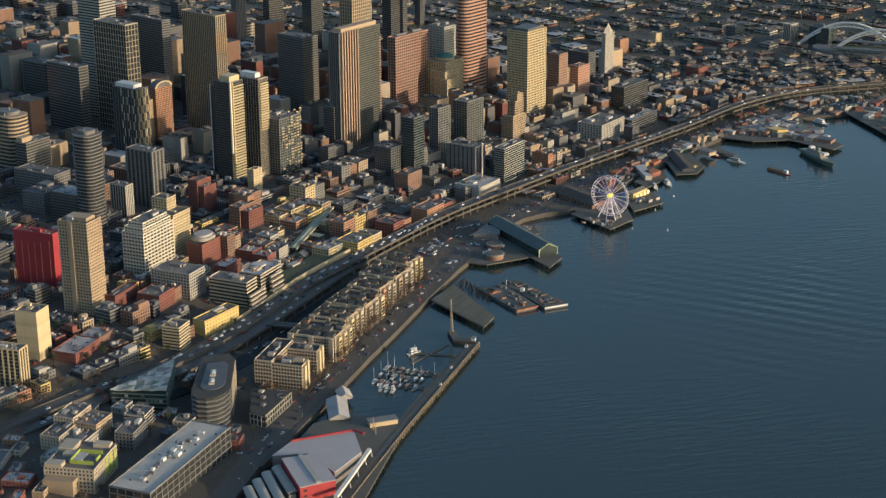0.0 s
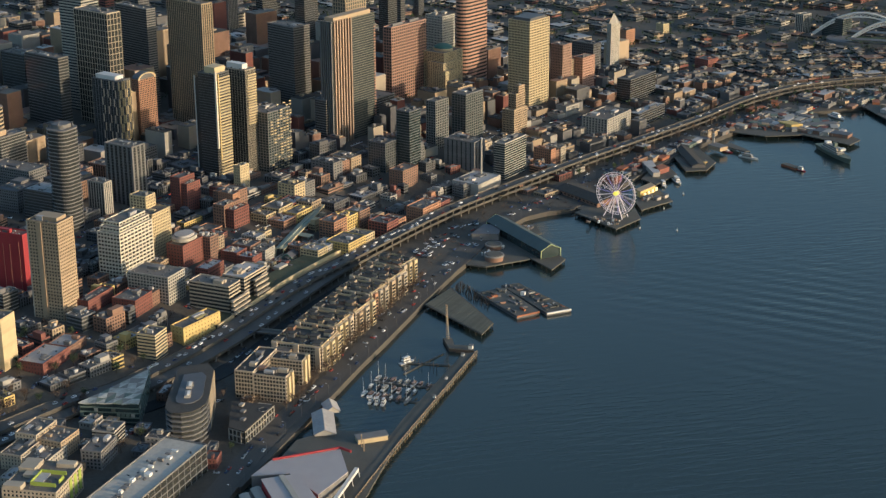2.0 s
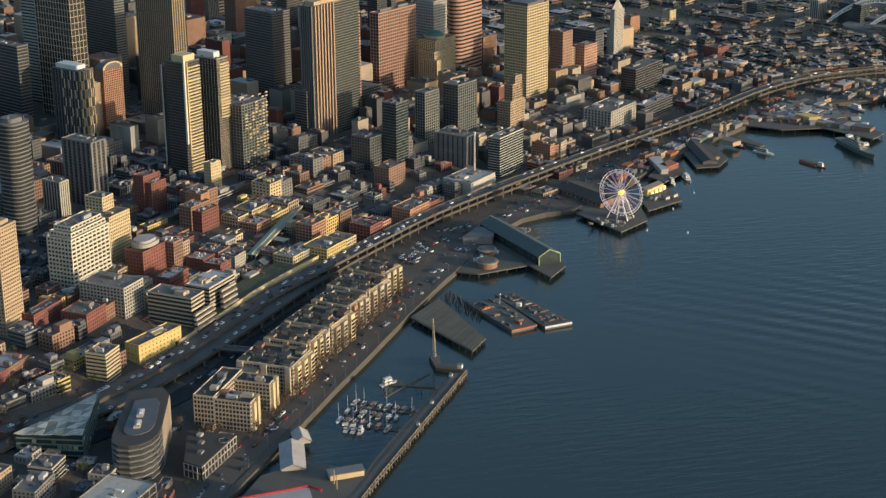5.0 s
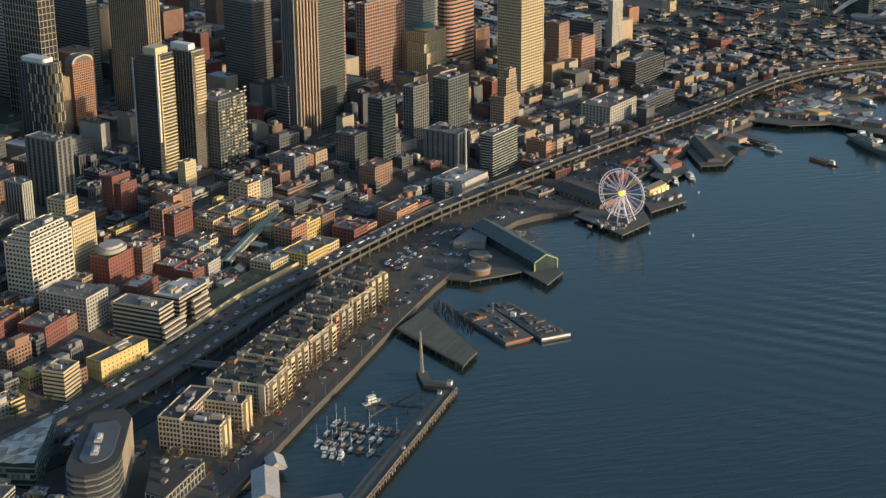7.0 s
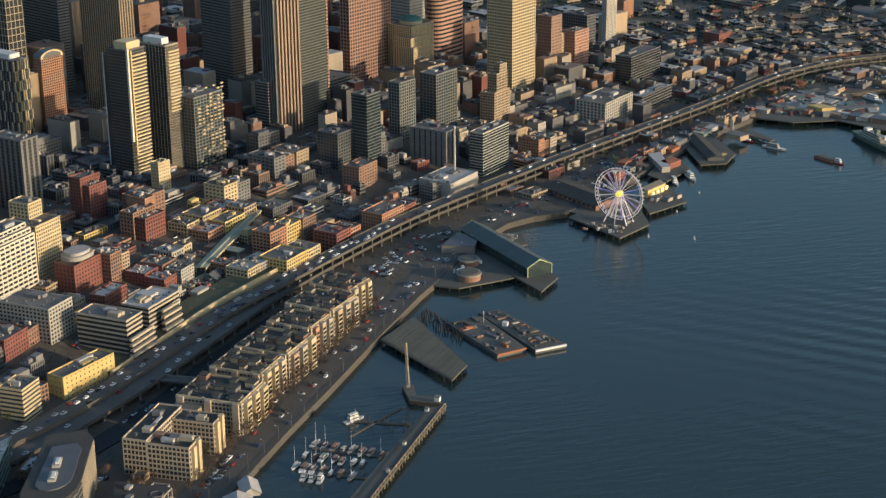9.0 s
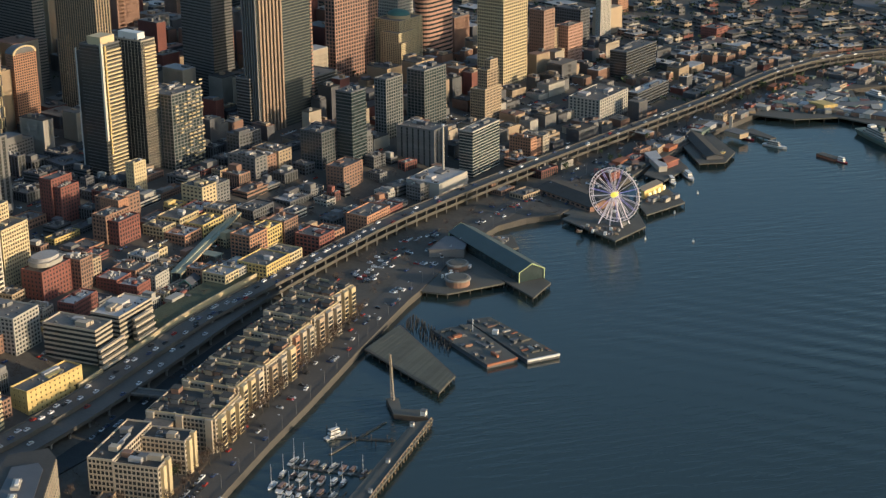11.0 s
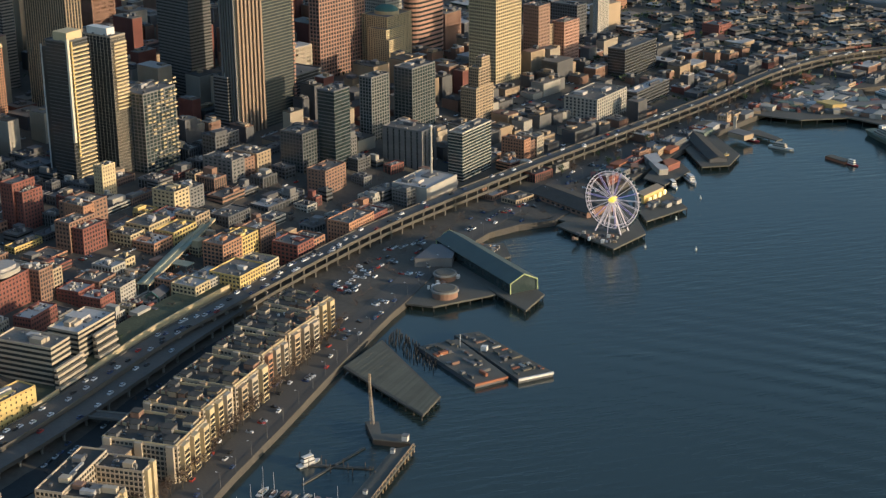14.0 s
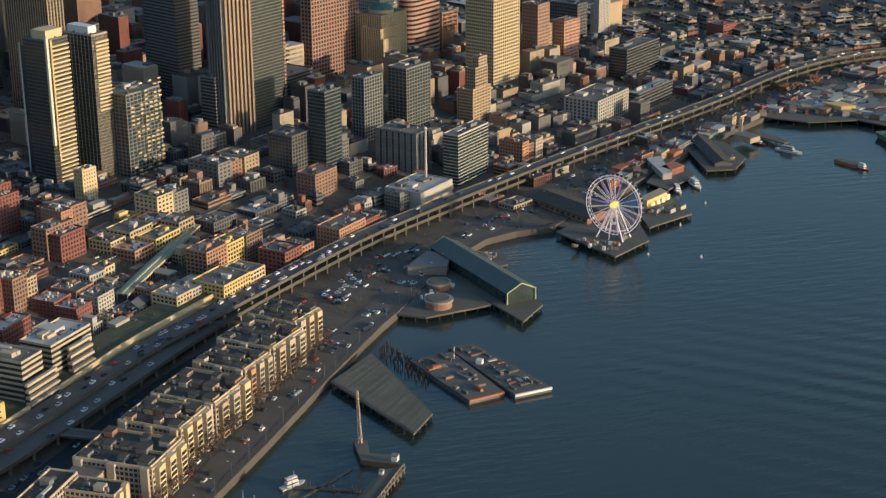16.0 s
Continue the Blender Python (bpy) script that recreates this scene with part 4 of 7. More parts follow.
def great_towers():
    # tower with a ribbed flank beside its glass front; rib colours carry the light
    t = building("office_tower", "tall office tower with a ribbed sunlit flank and olive glass front", -244.3, 54.2, 15.7, 46.1, -15.6, 18.9, 147, OLIVE, GLASS, style="bands", band=0.3, fh=2.9, units=1, roof=ROOFL)
    sized(t, 0.87, 1.31, 0.87)
    h = 147 - t.location.z
    # ribs lighter on the sun side, grey on the front: sun and shade as colour
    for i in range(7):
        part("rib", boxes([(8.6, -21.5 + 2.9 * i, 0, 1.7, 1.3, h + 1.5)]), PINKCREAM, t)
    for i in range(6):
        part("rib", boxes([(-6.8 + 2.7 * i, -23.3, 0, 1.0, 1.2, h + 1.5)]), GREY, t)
    part("penthouse", boxes([(0, 0, h, 11, 40, 4.5)]), TAN, t)
    part("side_tower", boxes([(-9.6, -14, 0, 4.5, 14, h - 16)]), GREY, t)
    for i in range(34):
        part("edge_block", boxes([(8.2, 22.0, 3.2 * i + 8, 0.8, 1.6, 1.6)]), PINK, t)
    # broad federal tower
    t = building("office_tower", "broad cream federal office tower with a close square window grid", -130.2, 231.9, 33.8, 29, -16.9, 18.3, 125, CREAM, DKGLASS, bay=3.2, fh=3.8, band=0.34, pier=0.3, units=0)
    sized(t, 0.75, 1.17, 0.80)
    part("roof_screen", boxes([(0, 0, 125 - t.location.z, 27, 22, 3.2)]), DKGREY, t)
    # slim sunlit tower with a bright fin
    t = building("apartment_tower", "slim dark glass apartment tower with cream balconies and a bright fin", -298.3, -100.9, 13.8, 20, -13.3, 18.8, 112, DKGREY, DKGLASS, style="bands", band=0.2, fh=2.6, units=0)
    sized(t, 1.3, 0.92, 0.98)
    h = 112 - t.location.z
    part("fin", boxes([(7.4, -9.4, 30, 1.2, 1.8, h - 28)]), IVORY, t)
    for i in range(int(h / 2.6) - 1):
        part("balcony", boxes([(7.4, 1.2, 2.6 * i + 1, 1.3, 16, 1.0)]), CREAM, t)
    part("party_wall", boxes([(7.2, -5.6, 20, 0.7, 1.2, h - 20)]), YELLOW, t)
    part("dark_wing", boxes([(-9.5, 2, 0, 6, 16, h - 6)]), DKGLASS, t, "dark glass side wing")
    part("wing_edge", boxes([(-12.5, -6.2, 0, 0.6, 0.8, h - 4)]), WHITE, t)
    part("crown", boxes([(1, 0, h, 9, 14, 5.5)]), CREAM, t, "sunlit roof house")
    # its neighbour with vertical ribs
    t = building("apartment_tower", "ribbed cream apartment tower with a white roof house", -289.1, -72.6, 21, 32.4, -14.1, 18.6, 119, SAND, DKGLASS, style="piers", bay=3.2, pier=0.13, units=0)
    sized(t, 1.16, 0.40, 0.89)
    h = 119 - t.location.z
    # cream balconies on the upper half only: imitates sun above, shadow below
    for i in range(int(h / 5.6), int(h / 2.6) - 1):
        part("balcony", boxes([(10.9, 2, 2.6 * i + 2, 1.2, 27, 1.2)]), CREAM, t)
    part("roof_house", boxes([(-2, 0, h, 15, 17, 5)]), WHITE, t)
    # jagged glass tower
    t = building("apartment_tower", "glass apartment tower with zigzag pale ribs and white roof", -409.7, -80.2, 22.8, 21.4, -13.9, 24.6, 103, DKGREY, GLASS, style="piers", bay=3.4, pier=0.2, units=0)
    sized(t, 1.34, 0.73, 0.85)
    h = 103 - t.location.z
    part("roof_house", boxes([(-2, 1, h, 17, 14, 4)]), WHITE, t)
    # sun-facing ribs are cream, front ribs sand: the sunlit tone is in the colour
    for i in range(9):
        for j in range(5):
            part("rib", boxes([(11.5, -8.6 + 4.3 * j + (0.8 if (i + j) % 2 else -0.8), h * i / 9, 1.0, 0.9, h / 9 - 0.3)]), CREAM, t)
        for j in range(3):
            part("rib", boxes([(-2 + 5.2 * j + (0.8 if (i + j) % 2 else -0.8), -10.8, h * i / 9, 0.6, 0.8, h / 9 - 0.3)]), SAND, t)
    # tall tan condominium in front
    t = building("apartment_tower", "tall tan concrete apartment tower with a blank end strip", -250.3, -419.9, 20.7, 18.9, -2.6, 18.6, 79, TAN, DKGLASS, bay=2.6, fh=2.4, band=0.5, pier=0.42, proud=0.3, units=1)
    sized(t, 1.15, 0.94, 1.11)
    h = 79 - t.location.z
    part("end_wall", boxes([(-2, -9.6, 0, 3, 0.8, h)]), TAN, t)
    part("end_wall", boxes([(-10.2, -5, 0, 0.8, 9, h)]), PALE, t)
    part("roof_house", boxes([(0, 1, h, 15, 11, 2.5)]), TAN, t)
    # slender old tower with a pointed roof
    t = building("office_tower", "slender white terracotta tower with a pyramid spire", -106.2, 465.3, 13, 13, -23.4, 8.6, 92, PALE, DKGLASS, bay=2.4, band=0.4, pier=0.5, units=0)
    sized(t, 0.45, 1.21, 0.57)
    h = 92 - t.location.z
    part("pyramid_roof", rod((0, 0, h), (0, 0, h + 19), 7.6, 0.3, n=4), PALE, t)
    part("lower_block", boxes([(-10, 10, 0, 24, 26, h * 0.52)]), TAN, t)
    # stepped tower with a sunlit shaft
    sized(stack("apartment_tower", "stepped cream tower with a slim sunlit shaft", [(-113, 137, 17, 22, -14, 12, 40), (-111.5, 138.5, 11, 15, -14, 12, 55), (-109.5, 140, 7, 10, -14, 12, 62)], TAN, DKGLASS, bay=2.6, fh=2.8, band=0.34, pier=0.32, units=1), 0.78, 1.05, 0.93)
    # cold store with its steam stack
    t = building("cold_store", "windowless pale cold store with a painted end wall", -96.5, -17.6, 31, 28, -13.2, 3.8, 18.3, PALE, style="solid", roof=ROOFL, units=3)
    sized(t, 0.85, 1.26, 0.79)
    for i in range(4):
        part("wall_mark", boxes([(5.5, -14.1, 5.5 + 0.1 * i, 1.4 + 0.3 * (i % 2), 0.3, 0.9)]), DKGREY, t, at=pose(0, 0, 1.6 * i))
    t = thing("steam_stack", -95.8, -6.9, 3, 0, "slim pale steam stack with steel cap", "chimney")
    part("shaft", rod((0, 0, 0), (0, 0, 44), 1.0, 0.75, n=10), PALE, t)
    part("cap", rod((0, 0, 44), (0, 0, 45), 1.0, n=10), STEEL, t)


arched_tower()
domed()
white_steps()
great_towers()


WARMROOF = mat("warm_grey_membrane", (0.40, 0.365, 0.31), 0.9, vary=0.3, scale=0.08, fine=0.5)


def harbour_offices():
    # long office with a rounded prow
    plan = [(-122.4, -485.2), (-108.8, -473.6), (-100.7, -480.6), (-84.2, -517.8), (-81.6, -526), (-81.4, -533), (-83.6, -539.5), (-88.5, -544), (-94.5, -545), (-99.5, -542), (-102.8, -536.5)]
    cx, cy = -98, -512
    FOOT.append((cx, cy, 34, 26, 70, 22))
    t = thing("office_building", cx, cy, 3, 0, "dark office block with a rounded prow and pale floor bands", "building")

    def outline(k):
        return [((x - cx) * k, (y - cy) * k) for x, y in plan]

    part("glazing", prism(outline(0.955), 0, 22.6), DKGLASS, t)
    band = prism(outline(1.0), 0, 0.75)
    for i in range(7):
        part("floor_band", band, GREY, t, at=pose(0, 0, 3.1 * i + 1.6))
    part("roof", prism(outline(0.985), 22.6, 23.0), DARKROOF, t)
    part("roof_screen", prism(outline(0.62), 23.0, 23.5), DKGREY, t)
    a, b = Vector(outline(1.0)[2]), Vector(outline(1.0)[3])
    for i in range(15):
        q = a.lerp(b, (i + 0.5) / 15)
        part("fin", boxes([(0, 0, 0, 0.4, 0.5, 22.6)]), SAND, t, at=pose(q.x, q.y, 0, 0, 0, 24))
    for k in (-9, 3):
        part("roof_unit", boxes([(0, 0, 23.5, 3.4, 8.5, 1.2)]), PALE, t, at=pose(-2.5 - 0.45 * k, k, 0, 0, 0, 24))
        part("roof_unit", boxes([(0, 0, 24.7, 1.6, 5, 0.7)]), WHITE, t, at=pose(-2 - 0.45 * k, k, 0, 0, 0, 24))
    # wedge-shaped glass office
    cx, cy = -142.3, -516
    t = thing("office_building", cx, cy, 3, 0, "low wedge with a mottled facetted roof and green glass walls", "building")
    FOOT.append((cx, cy, 24, 36, 40, 0))
    out = [Vector((x - cx, y - cy)) for x, y in WEDGE]
    tops = (18.0, 15.0, 19.0)
    v = [(p.x, p.y, -4) for p in out] + [(p.x, p.y, z) for p, z in zip(out, tops)]
    me = bpy.data.meshes.new("wedge")
    me.from_pydata(v, [], [(0, 1, 2), (3, 4, 1, 0), (4, 5, 2, 1), (5, 3, 0, 2)])
    part("glazing", me, GLASS_TEAL, t)
    corner = [Vector((p.x * 1.04, p.y * 1.04, z)) for p, z in zip(out, tops)]
    rnd = random.Random(15)
    n = 7
    grid = {(i, j): corner[0] * (1 - (i + j) / n) + corner[1] * (i / n) + corner[2] * (j / n) + Vector((0, 0, rnd.uniform(0.05, 0.75))) for i in range(n + 1) for j in range(n + 1 - i)}
    low = Vector((0, 0, 0.6))
    for i in range(n):
        for j in range(n - i):
            for tri in ([(i, j), (i + 1, j), (i, j + 1)], [(i + 1, j), (i + 1, j + 1), (i, j + 1)]):
                if any(k not in grid for k in tri):
                    continue
                mid = sum((grid[k] for k in tri), Vector()) / 3
                top = [mid + (grid[k] - mid) * 0.965 for k in tri]
                me = bpy.data.meshes.new("panel")
                me.from_pydata([tuple(q) for q in top] + [tuple(q - low) for q in top], [], [(2, 1, 0), (3, 4, 5), (0, 1, 4, 3), (1, 2, 5, 4), (2, 0, 3, 5)])
                part("roof_panel", me, rnd.choice((MOTTLE, MOTTLE, MOTTLE, CONCRETE, GREENGREY)), t)
    for a, b in ((out[2], out[0]), (out[1], out[2])):
        for i in range(6):
            part("floor_band", ribbon([tuple(a * 1.01), tuple(b * 1.01)], 0.25, 1.6 + 2.9 * i, 0.7), GREENGREY, t)
        for i in range(13):
            q = a.lerp(b, (i + 0.3 + 0.4 * rnd.random()) / 13) * 1.012
            part("facade_panel", boxes([(0, 0, 2.9 * rnd.randint(0, 4) + 1.6, 0.3, 2.2, 2.3)]), rnd.choice((GREENGREY, OLIVE, PALE)), t, at=pose(q.x, q.y, 0, 0, 0, math.degrees(math.atan2(b.y - a.y, b.x - a.x)) - 90))
    # dark-roofed wing with white-framed glazing
    plan = [(-84, -492.1), (-57.7, -488.7), (-57.3, -527.4), (-68.6, -525.1)]
    cx, cy = -67, -508
    FOOT.append((cx, cy, 20, 24, 36, 0))
    t = thing("office_building", cx, cy, 3, 0, "low dark-roofed office wing with a white-framed glazed front", "building")
    pts = [(x - cx, y - cy) for x, y in plan]
    part("glazing", prism([(x * 0.96, y * 0.96) for x, y in pts], -0.6, 9), DKGLASS, t)
    part("plinth", prism(pts, -0.6, 1.2), GREY, t)
    part("roof", prism(pts, 9, 9.5), DARKROOF, t)
    for k in (4.6, 8.2):
        part("floor_band", prism([(x * 0.995, y * 0.995) for x, y in pts], k, k + 0.6), PALE, t)
    for (ax, ay), (bx, by), n in ((pts[1], pts[2], 11), (pts[2], pts[3], 4)):
        for i in range(n + 1):
            part("mullion", boxes([(ax + (bx - ax) * i / n, ay + (by - ay) * i / n, 1.2, 0.45, 0.45, 7.8)]), PALE, t)
    part("roof_rim", tube([(7, 8, 9.6), (9.5, 10.5, 9.6), (8.6, 13.5, 9.6), (5.4, 14, 9.6), (3.4, 11.4, 9.6), (5, 8.6, 9.6), (7, 8, 9.6)], 0.25), GREY, t, "round roof kerb")
    for x, y in ((-8, 12), (-3, 4), (2, -6)):
        part("roof_unit", boxes([(x, y, 9.5, 2.6, 3.4, 1.3)]), rnd.choice((GREY, PALE)), t)
    # long flat office beside the road
    t = building("office_building", "long office block with a pale flat roof and framed glazing", -76.3, -608.5, 27, 84, -1.2, 4, 19.5, GREY, DKGLASS, bay=7, fh=4.6, band=0.14, pier=0.08, roof=WARMROOF, units=0)
    sized(t, 0.98, 1.09, 1.00)
    h = 19.5 - t.location.z
    rnd = random.Random(5)
    for i in range(16):
        part("roof_unit", boxes([(rnd.uniform(-3, 3), -30 + 4 * i, h, rnd.uniform(1.5, 4), rnd.uniform(1.5, 3.5), rnd.uniform(0.6, 1.8))]), rnd.choice((GREY, WHITE, ROOFL)), t)


WEDGE = [(-156.4, -541.5), (-146.3, -479.5), (-122.7, -532.9)]
harbour_offices()


def landings():
    """The long row of bay-fronted apartments along the harbour road."""
    rnd = random.Random(3)
    group = "apartments along the harbour road"
    line = [(-78.2, -448.6, 4, 39.4, 33), (-77.2, -402.2, 1.5, 28, 35.3), (-79.8, -368.9, -1, 24.2, 30.1), (-78.3, -338.9, -3, 29.2, 32.3), (-79.4, -306.2, -5, 22.1, 27.9), (-79.3, -276.5, -6.5, 26.8, 31.3), (-80.5, -247.3, -9, 22, 27.9)]
    t = stack("apartment_block", "cream apartment block with square windows round an open court", [(*rot(-78.2, -448.6, 4, -10.5, 0), 12, 39, 4, 4, 21.2), (*rot(-78.2, -448.6, 4, 6.2, -13.2), 21, 12.6, 4, 4, 20.2), (*rot(-78.2, -448.6, 4, 6.2, 13.7), 21, 11.6, 4, 4, 19.6)], SAND, DKGLASS, bay=2.7, fh=2.8, band=0.32, pier=0.24, roof=DARKROOF, units=2)
    tagged(t, "cream apartment block with square windows round an open court", "building", group)
    h = 20.0 - t.location.z
    for a, b, n in ((27.6, -13.2, 2), (27.6, 13.7, 2)):
        for i in range(n):
            part("bay", boxes([(a, b - 2.6 + 5.2 * i, 0, 2.2, 3.0, h + 1.2 * (i % 2))]), CREAM, t)
    for a, b in ((2, -9), (-1, 8), (17, -12), (20, 11), (9, -11)):
        part("roof_house", boxes([(a, b, h + (1.2 if a < 5 else 0.2), 4.2, 3.6, 2.2)]), rnd.choice((SAND, BRICK2, GREY)), t)
    for k, (x, y, yaw, d, w) in enumerate(line):
        if k == 0:
            continue
        t = building("apartment_block", "grey-roofed apartment block with cream bay fronts and a stepped roof" if k > 1 else "cream apartment block with square windows round a court", x, y, w, d, yaw, 4, 19.4 if k else 21.2, SAND, DKGLASS, bay=2.7, fh=2.8, band=0.32, pier=0.24, roof=DARKROOF, units=0, group=group)
        h = (19.4 if k else 21.2) - t.location.z
        n = 4 if k == 0 else 3
        for i in range(n):
            b = -d / 2 + d * (i + 0.5) / n
            m = rnd.choice((SAND, SAND, CREAM, CREAM, CREAM, TAN) if k != 4 else (ORANGE, SAND, CREAM))
            bay_ = part("bay", boxes([(w / 2 + 0.9, b, 0, 2.4, d / n * 0.55, h + rnd.uniform(0, 1.4))]), m, t)
            for j in range(6):
                part("bay_window", boxes([(w / 2 + 2.12, b, 1.0 + 2.4 * j, 0.14, d / n * 0.46, 1.55)]), DKGLASS, bay_)
            for a, e, u in ((w / 2 - 5 - 6 * (i % 2), 5, 0.6), (-w / 2 + 4 + 5 * (i % 2), 4, 0.5), (2.5 - 4 * (i % 2), 3.2, 0.4)):
                c, q = b + rnd.uniform(-1, 1), rnd.uniform(1.7, 2.6)
                house = part("roof_house", boxes([(a, c, h, e, d / n * u, q)]), rnd.choice((SAND, BRICK2, TAN, GREY)), t)
                part("cap", boxes([(a, c, h + q, e + 0.5, d / n * u + 0.5, 0.25)]), DARKROOF, house)
            for _ in range(3):
                part("vent", boxes([(rnd.uniform(-0.42, 0.42) * w, b + rnd.uniform(-0.4, 0.4) * d / n, h, 0.9, 0.9, rnd.uniform(0.8, 1.5))]), rnd.choice((PALE, WHITE, GREY)), t)
        if k:
            part("link_wing", boxes([(-w / 2 + 8, -d / 2 - 4, 0, 13, 8.4, h - 2.6)]), TAN, t)
            part("link_roof", boxes([(-w / 2 + 8, -d / 2 - 4, h - 2.59, 13.6, 8.4, 0.5)]), ROOF, t)
        for i in range(3):
            part("party_wall", boxes([(0, -d / 2 + 0.4 + (d - 0.8) * i / 2, h, w - 0.5, 0.4, 1.3)]), CREAM, t)
        part("roof_walk", boxes([(w / 2 - 1.2, 0, h, 0.5, d - 1, 1.5)]), CREAM, t)
        for i in range(3):
            b = -w / 2 + 3 + (w - 6) * i / 2
            part("end_bay", boxes([(b, -d / 2 - 0.7, 0, 3.4, 1.6, h + 1.0)]), rnd.choice((SAND, SAND, TAN)), t)
        for i in range(9):
            part("chimney", boxes([(-w / 2 + 2 + 3 * i, 0, h, 0.8, 1.2, 1.9)]), BRICK2, t)


landings()


# ---- details of single buildings ----
def dress():
    def top(t, z1):
        return z1 - t.location.z

    # lime panels round the court and on the corner
    h = top(apt_green, 24.5)
    for i in range(3):
        part("lime_panel", boxes([(15.1, 13 - 6.0 * i, 2.5 + 0.2 * i, 0.5, 3.0, h - 3)]), GREENP, apt_green, "lime green wall panel")
    for x, y, w, d in ((5, 4, 14, 0.5), (-2, -3, 0.5, 14), (5, -10, 14, 0.5), (12, -3, 0.5, 6)):
        part("court_wall", boxes([(x, y, h, w, d, 2.2)]), GREENP, apt_green, "lime green court wall")
    for x, y, w, d, k in ((-9, -14.5, 10, 6, 2.6), (-10, 9, 9, 12, 2.8), (8, 14, 10, 5, 2.4), (-6, 0, 7, 5, 1.8)):
        part("upper_storey", boxes([(x, y, h, w, d, k)]), SAND, apt_green)
    part("front_wing", boxes([(-4, -20.5, 0, 18, 7, h - 4.5)]), TAN, apt_green, "lower tan front wing")
    # added ledges stepping down towards the road, standing in for flush sunlit bands
    for t, z1, w, d in ((office_a, 24.2, 39.0, 22.7), (office_b, 27.4, 25.5, 17.6)):
        h = top(t, z1)
        n = 5
        for i in range(n):
            out = 1.6 + 0.5 * (n - 1 - i)
            z = 3.0 + (h - 3.0) * i / n
            part("terrace", boxes([(w / 2 + out / 2 - 0.4, 0, z, out, d - 1.0, 1.2)]), SAND, t)
            part("terrace_glazing", boxes([(w / 2 + out / 2 - 1.2, 0, z - (h - 3) / n + 1.4, out, d - 2.0, (h - 3) / n - 1.4)]), DKGLASS, t)
        part("roof_house", boxes([(-3, 1, h, w * 0.4, d * 0.4, 2.2)]), ROOFL, t)
    # sunlit balconies
    rnd = random.Random(77)
    h = top(midb, 77.7)
    for i in range(int(h / 2.7)):
        for j in range(7):
            if rnd.random() < 0.3 + 0.08 * j:
                part("balcony", boxes([(11.4, -12 + 4.1 * j, 2.7 * i + 0.9, 1.0, 2.6, 0.9)]), CREAM, midb)
    # pale rounded top of the brick drum
    h = top(pale_c, 35.8)
    part("drum", prism(soft_corners(15, 20, 7), h + 0.1, h + 2.6), PALE, pale_c, "pale rounded top storey")
    part("cap", prism(soft_corners(12, 16, 5.8), h + 2.6, h + 4.4), ROOFL, pale_c, "pale rounded roof cap")
    # fold down the red wrapped walls
    h = top(red_box, 56.2)
    for i in range(5):
        part("wall_seam", boxes([(-11 + 5.5 * i, -11.75, 1, 0.35, 0.3, h - 2)]), BRICK, red_box)
    for i in range(3):
        part("wall_seam", boxes([(14.2, -6 + 6 * i, 1, 0.3, 0.35, h - 2)]), BRICK, red_box)


dress()


def market_blocks():
    """The stepped brick and stucco blocks behind the market street."""
    for k, (a, b, w, d, z, m, r) in enumerate(((-8, -21, 15, 13, 29.5, CREAM, ROOF), (8, -19, 15, 17, 27, ORANGE, ROOFL), (-7, -3, 17, 20, 31, CREAM, ROOF), (9, 2, 13, 22, 28, YELLOW, ROOF), (-8, 19, 16, 20, 29, BRICK, ROOFL), (7, 21, 15, 14, 30.5, TAN, ROOF), (-22, -8, 11, 24, 28, BRICK2, ROOF))):
        x, y = rot(-202.6, -167.9, -7.8, a, b)
        building("market_block", "%s block behind the market street" % {CREAM: "cream stucco", ORANGE: "orange brick", YELLOW: "yellow stucco", BRICK: "red brick", TAN: "tan stone", BRICK2: "brown brick"}[m], x, y, w, d, -7.8, 14, z - 6.5, m, DKGLASS, bay=3.4, fh=3.0, band=0.36, pier=0.28, roof=r, units=3, group="blocks behind the market")
    for a, b, w, d, z, m in ((-7, -8, 14, 14, 21.5, BRICK), (7, -9, 13, 13, 20, BRICK), (-6, 8, 16, 15, 22, BRICK2), (9, 8, 11, 14, 20.5, PALE)):
        x, y = rot(-189, -262.8, -4.2, a, b)
        building("shop_building", "low %s shop with a flat roof" % {BRICK: "red brick", BRICK2: "brown brick", PALE: "pale rendered"}[m], x, y, w, d, -4.2, 12, z, m, DKGLASS, bay=3, fh=2.5, band=0.5, pier=0.4, roof=ROOFL if m is BRICK else ROOF, units=2, group="shops by the market street")


market_blocks()


# ---- city fabric ----
def seen_from_above(x, y):
    """Whether a place lies in the wedge that the flight looks over."""
    for ex, ey, lo, hi in ((370, -1359, 2, 39), (305, -1132, 2, 39), (245, -922, 1, 38)):
        a = math.degrees(math.atan2(-(x - ex), y - ey))
        if lo < a < hi and math.hypot(x - ex, y - ey) < 3400:
            return True
    return False


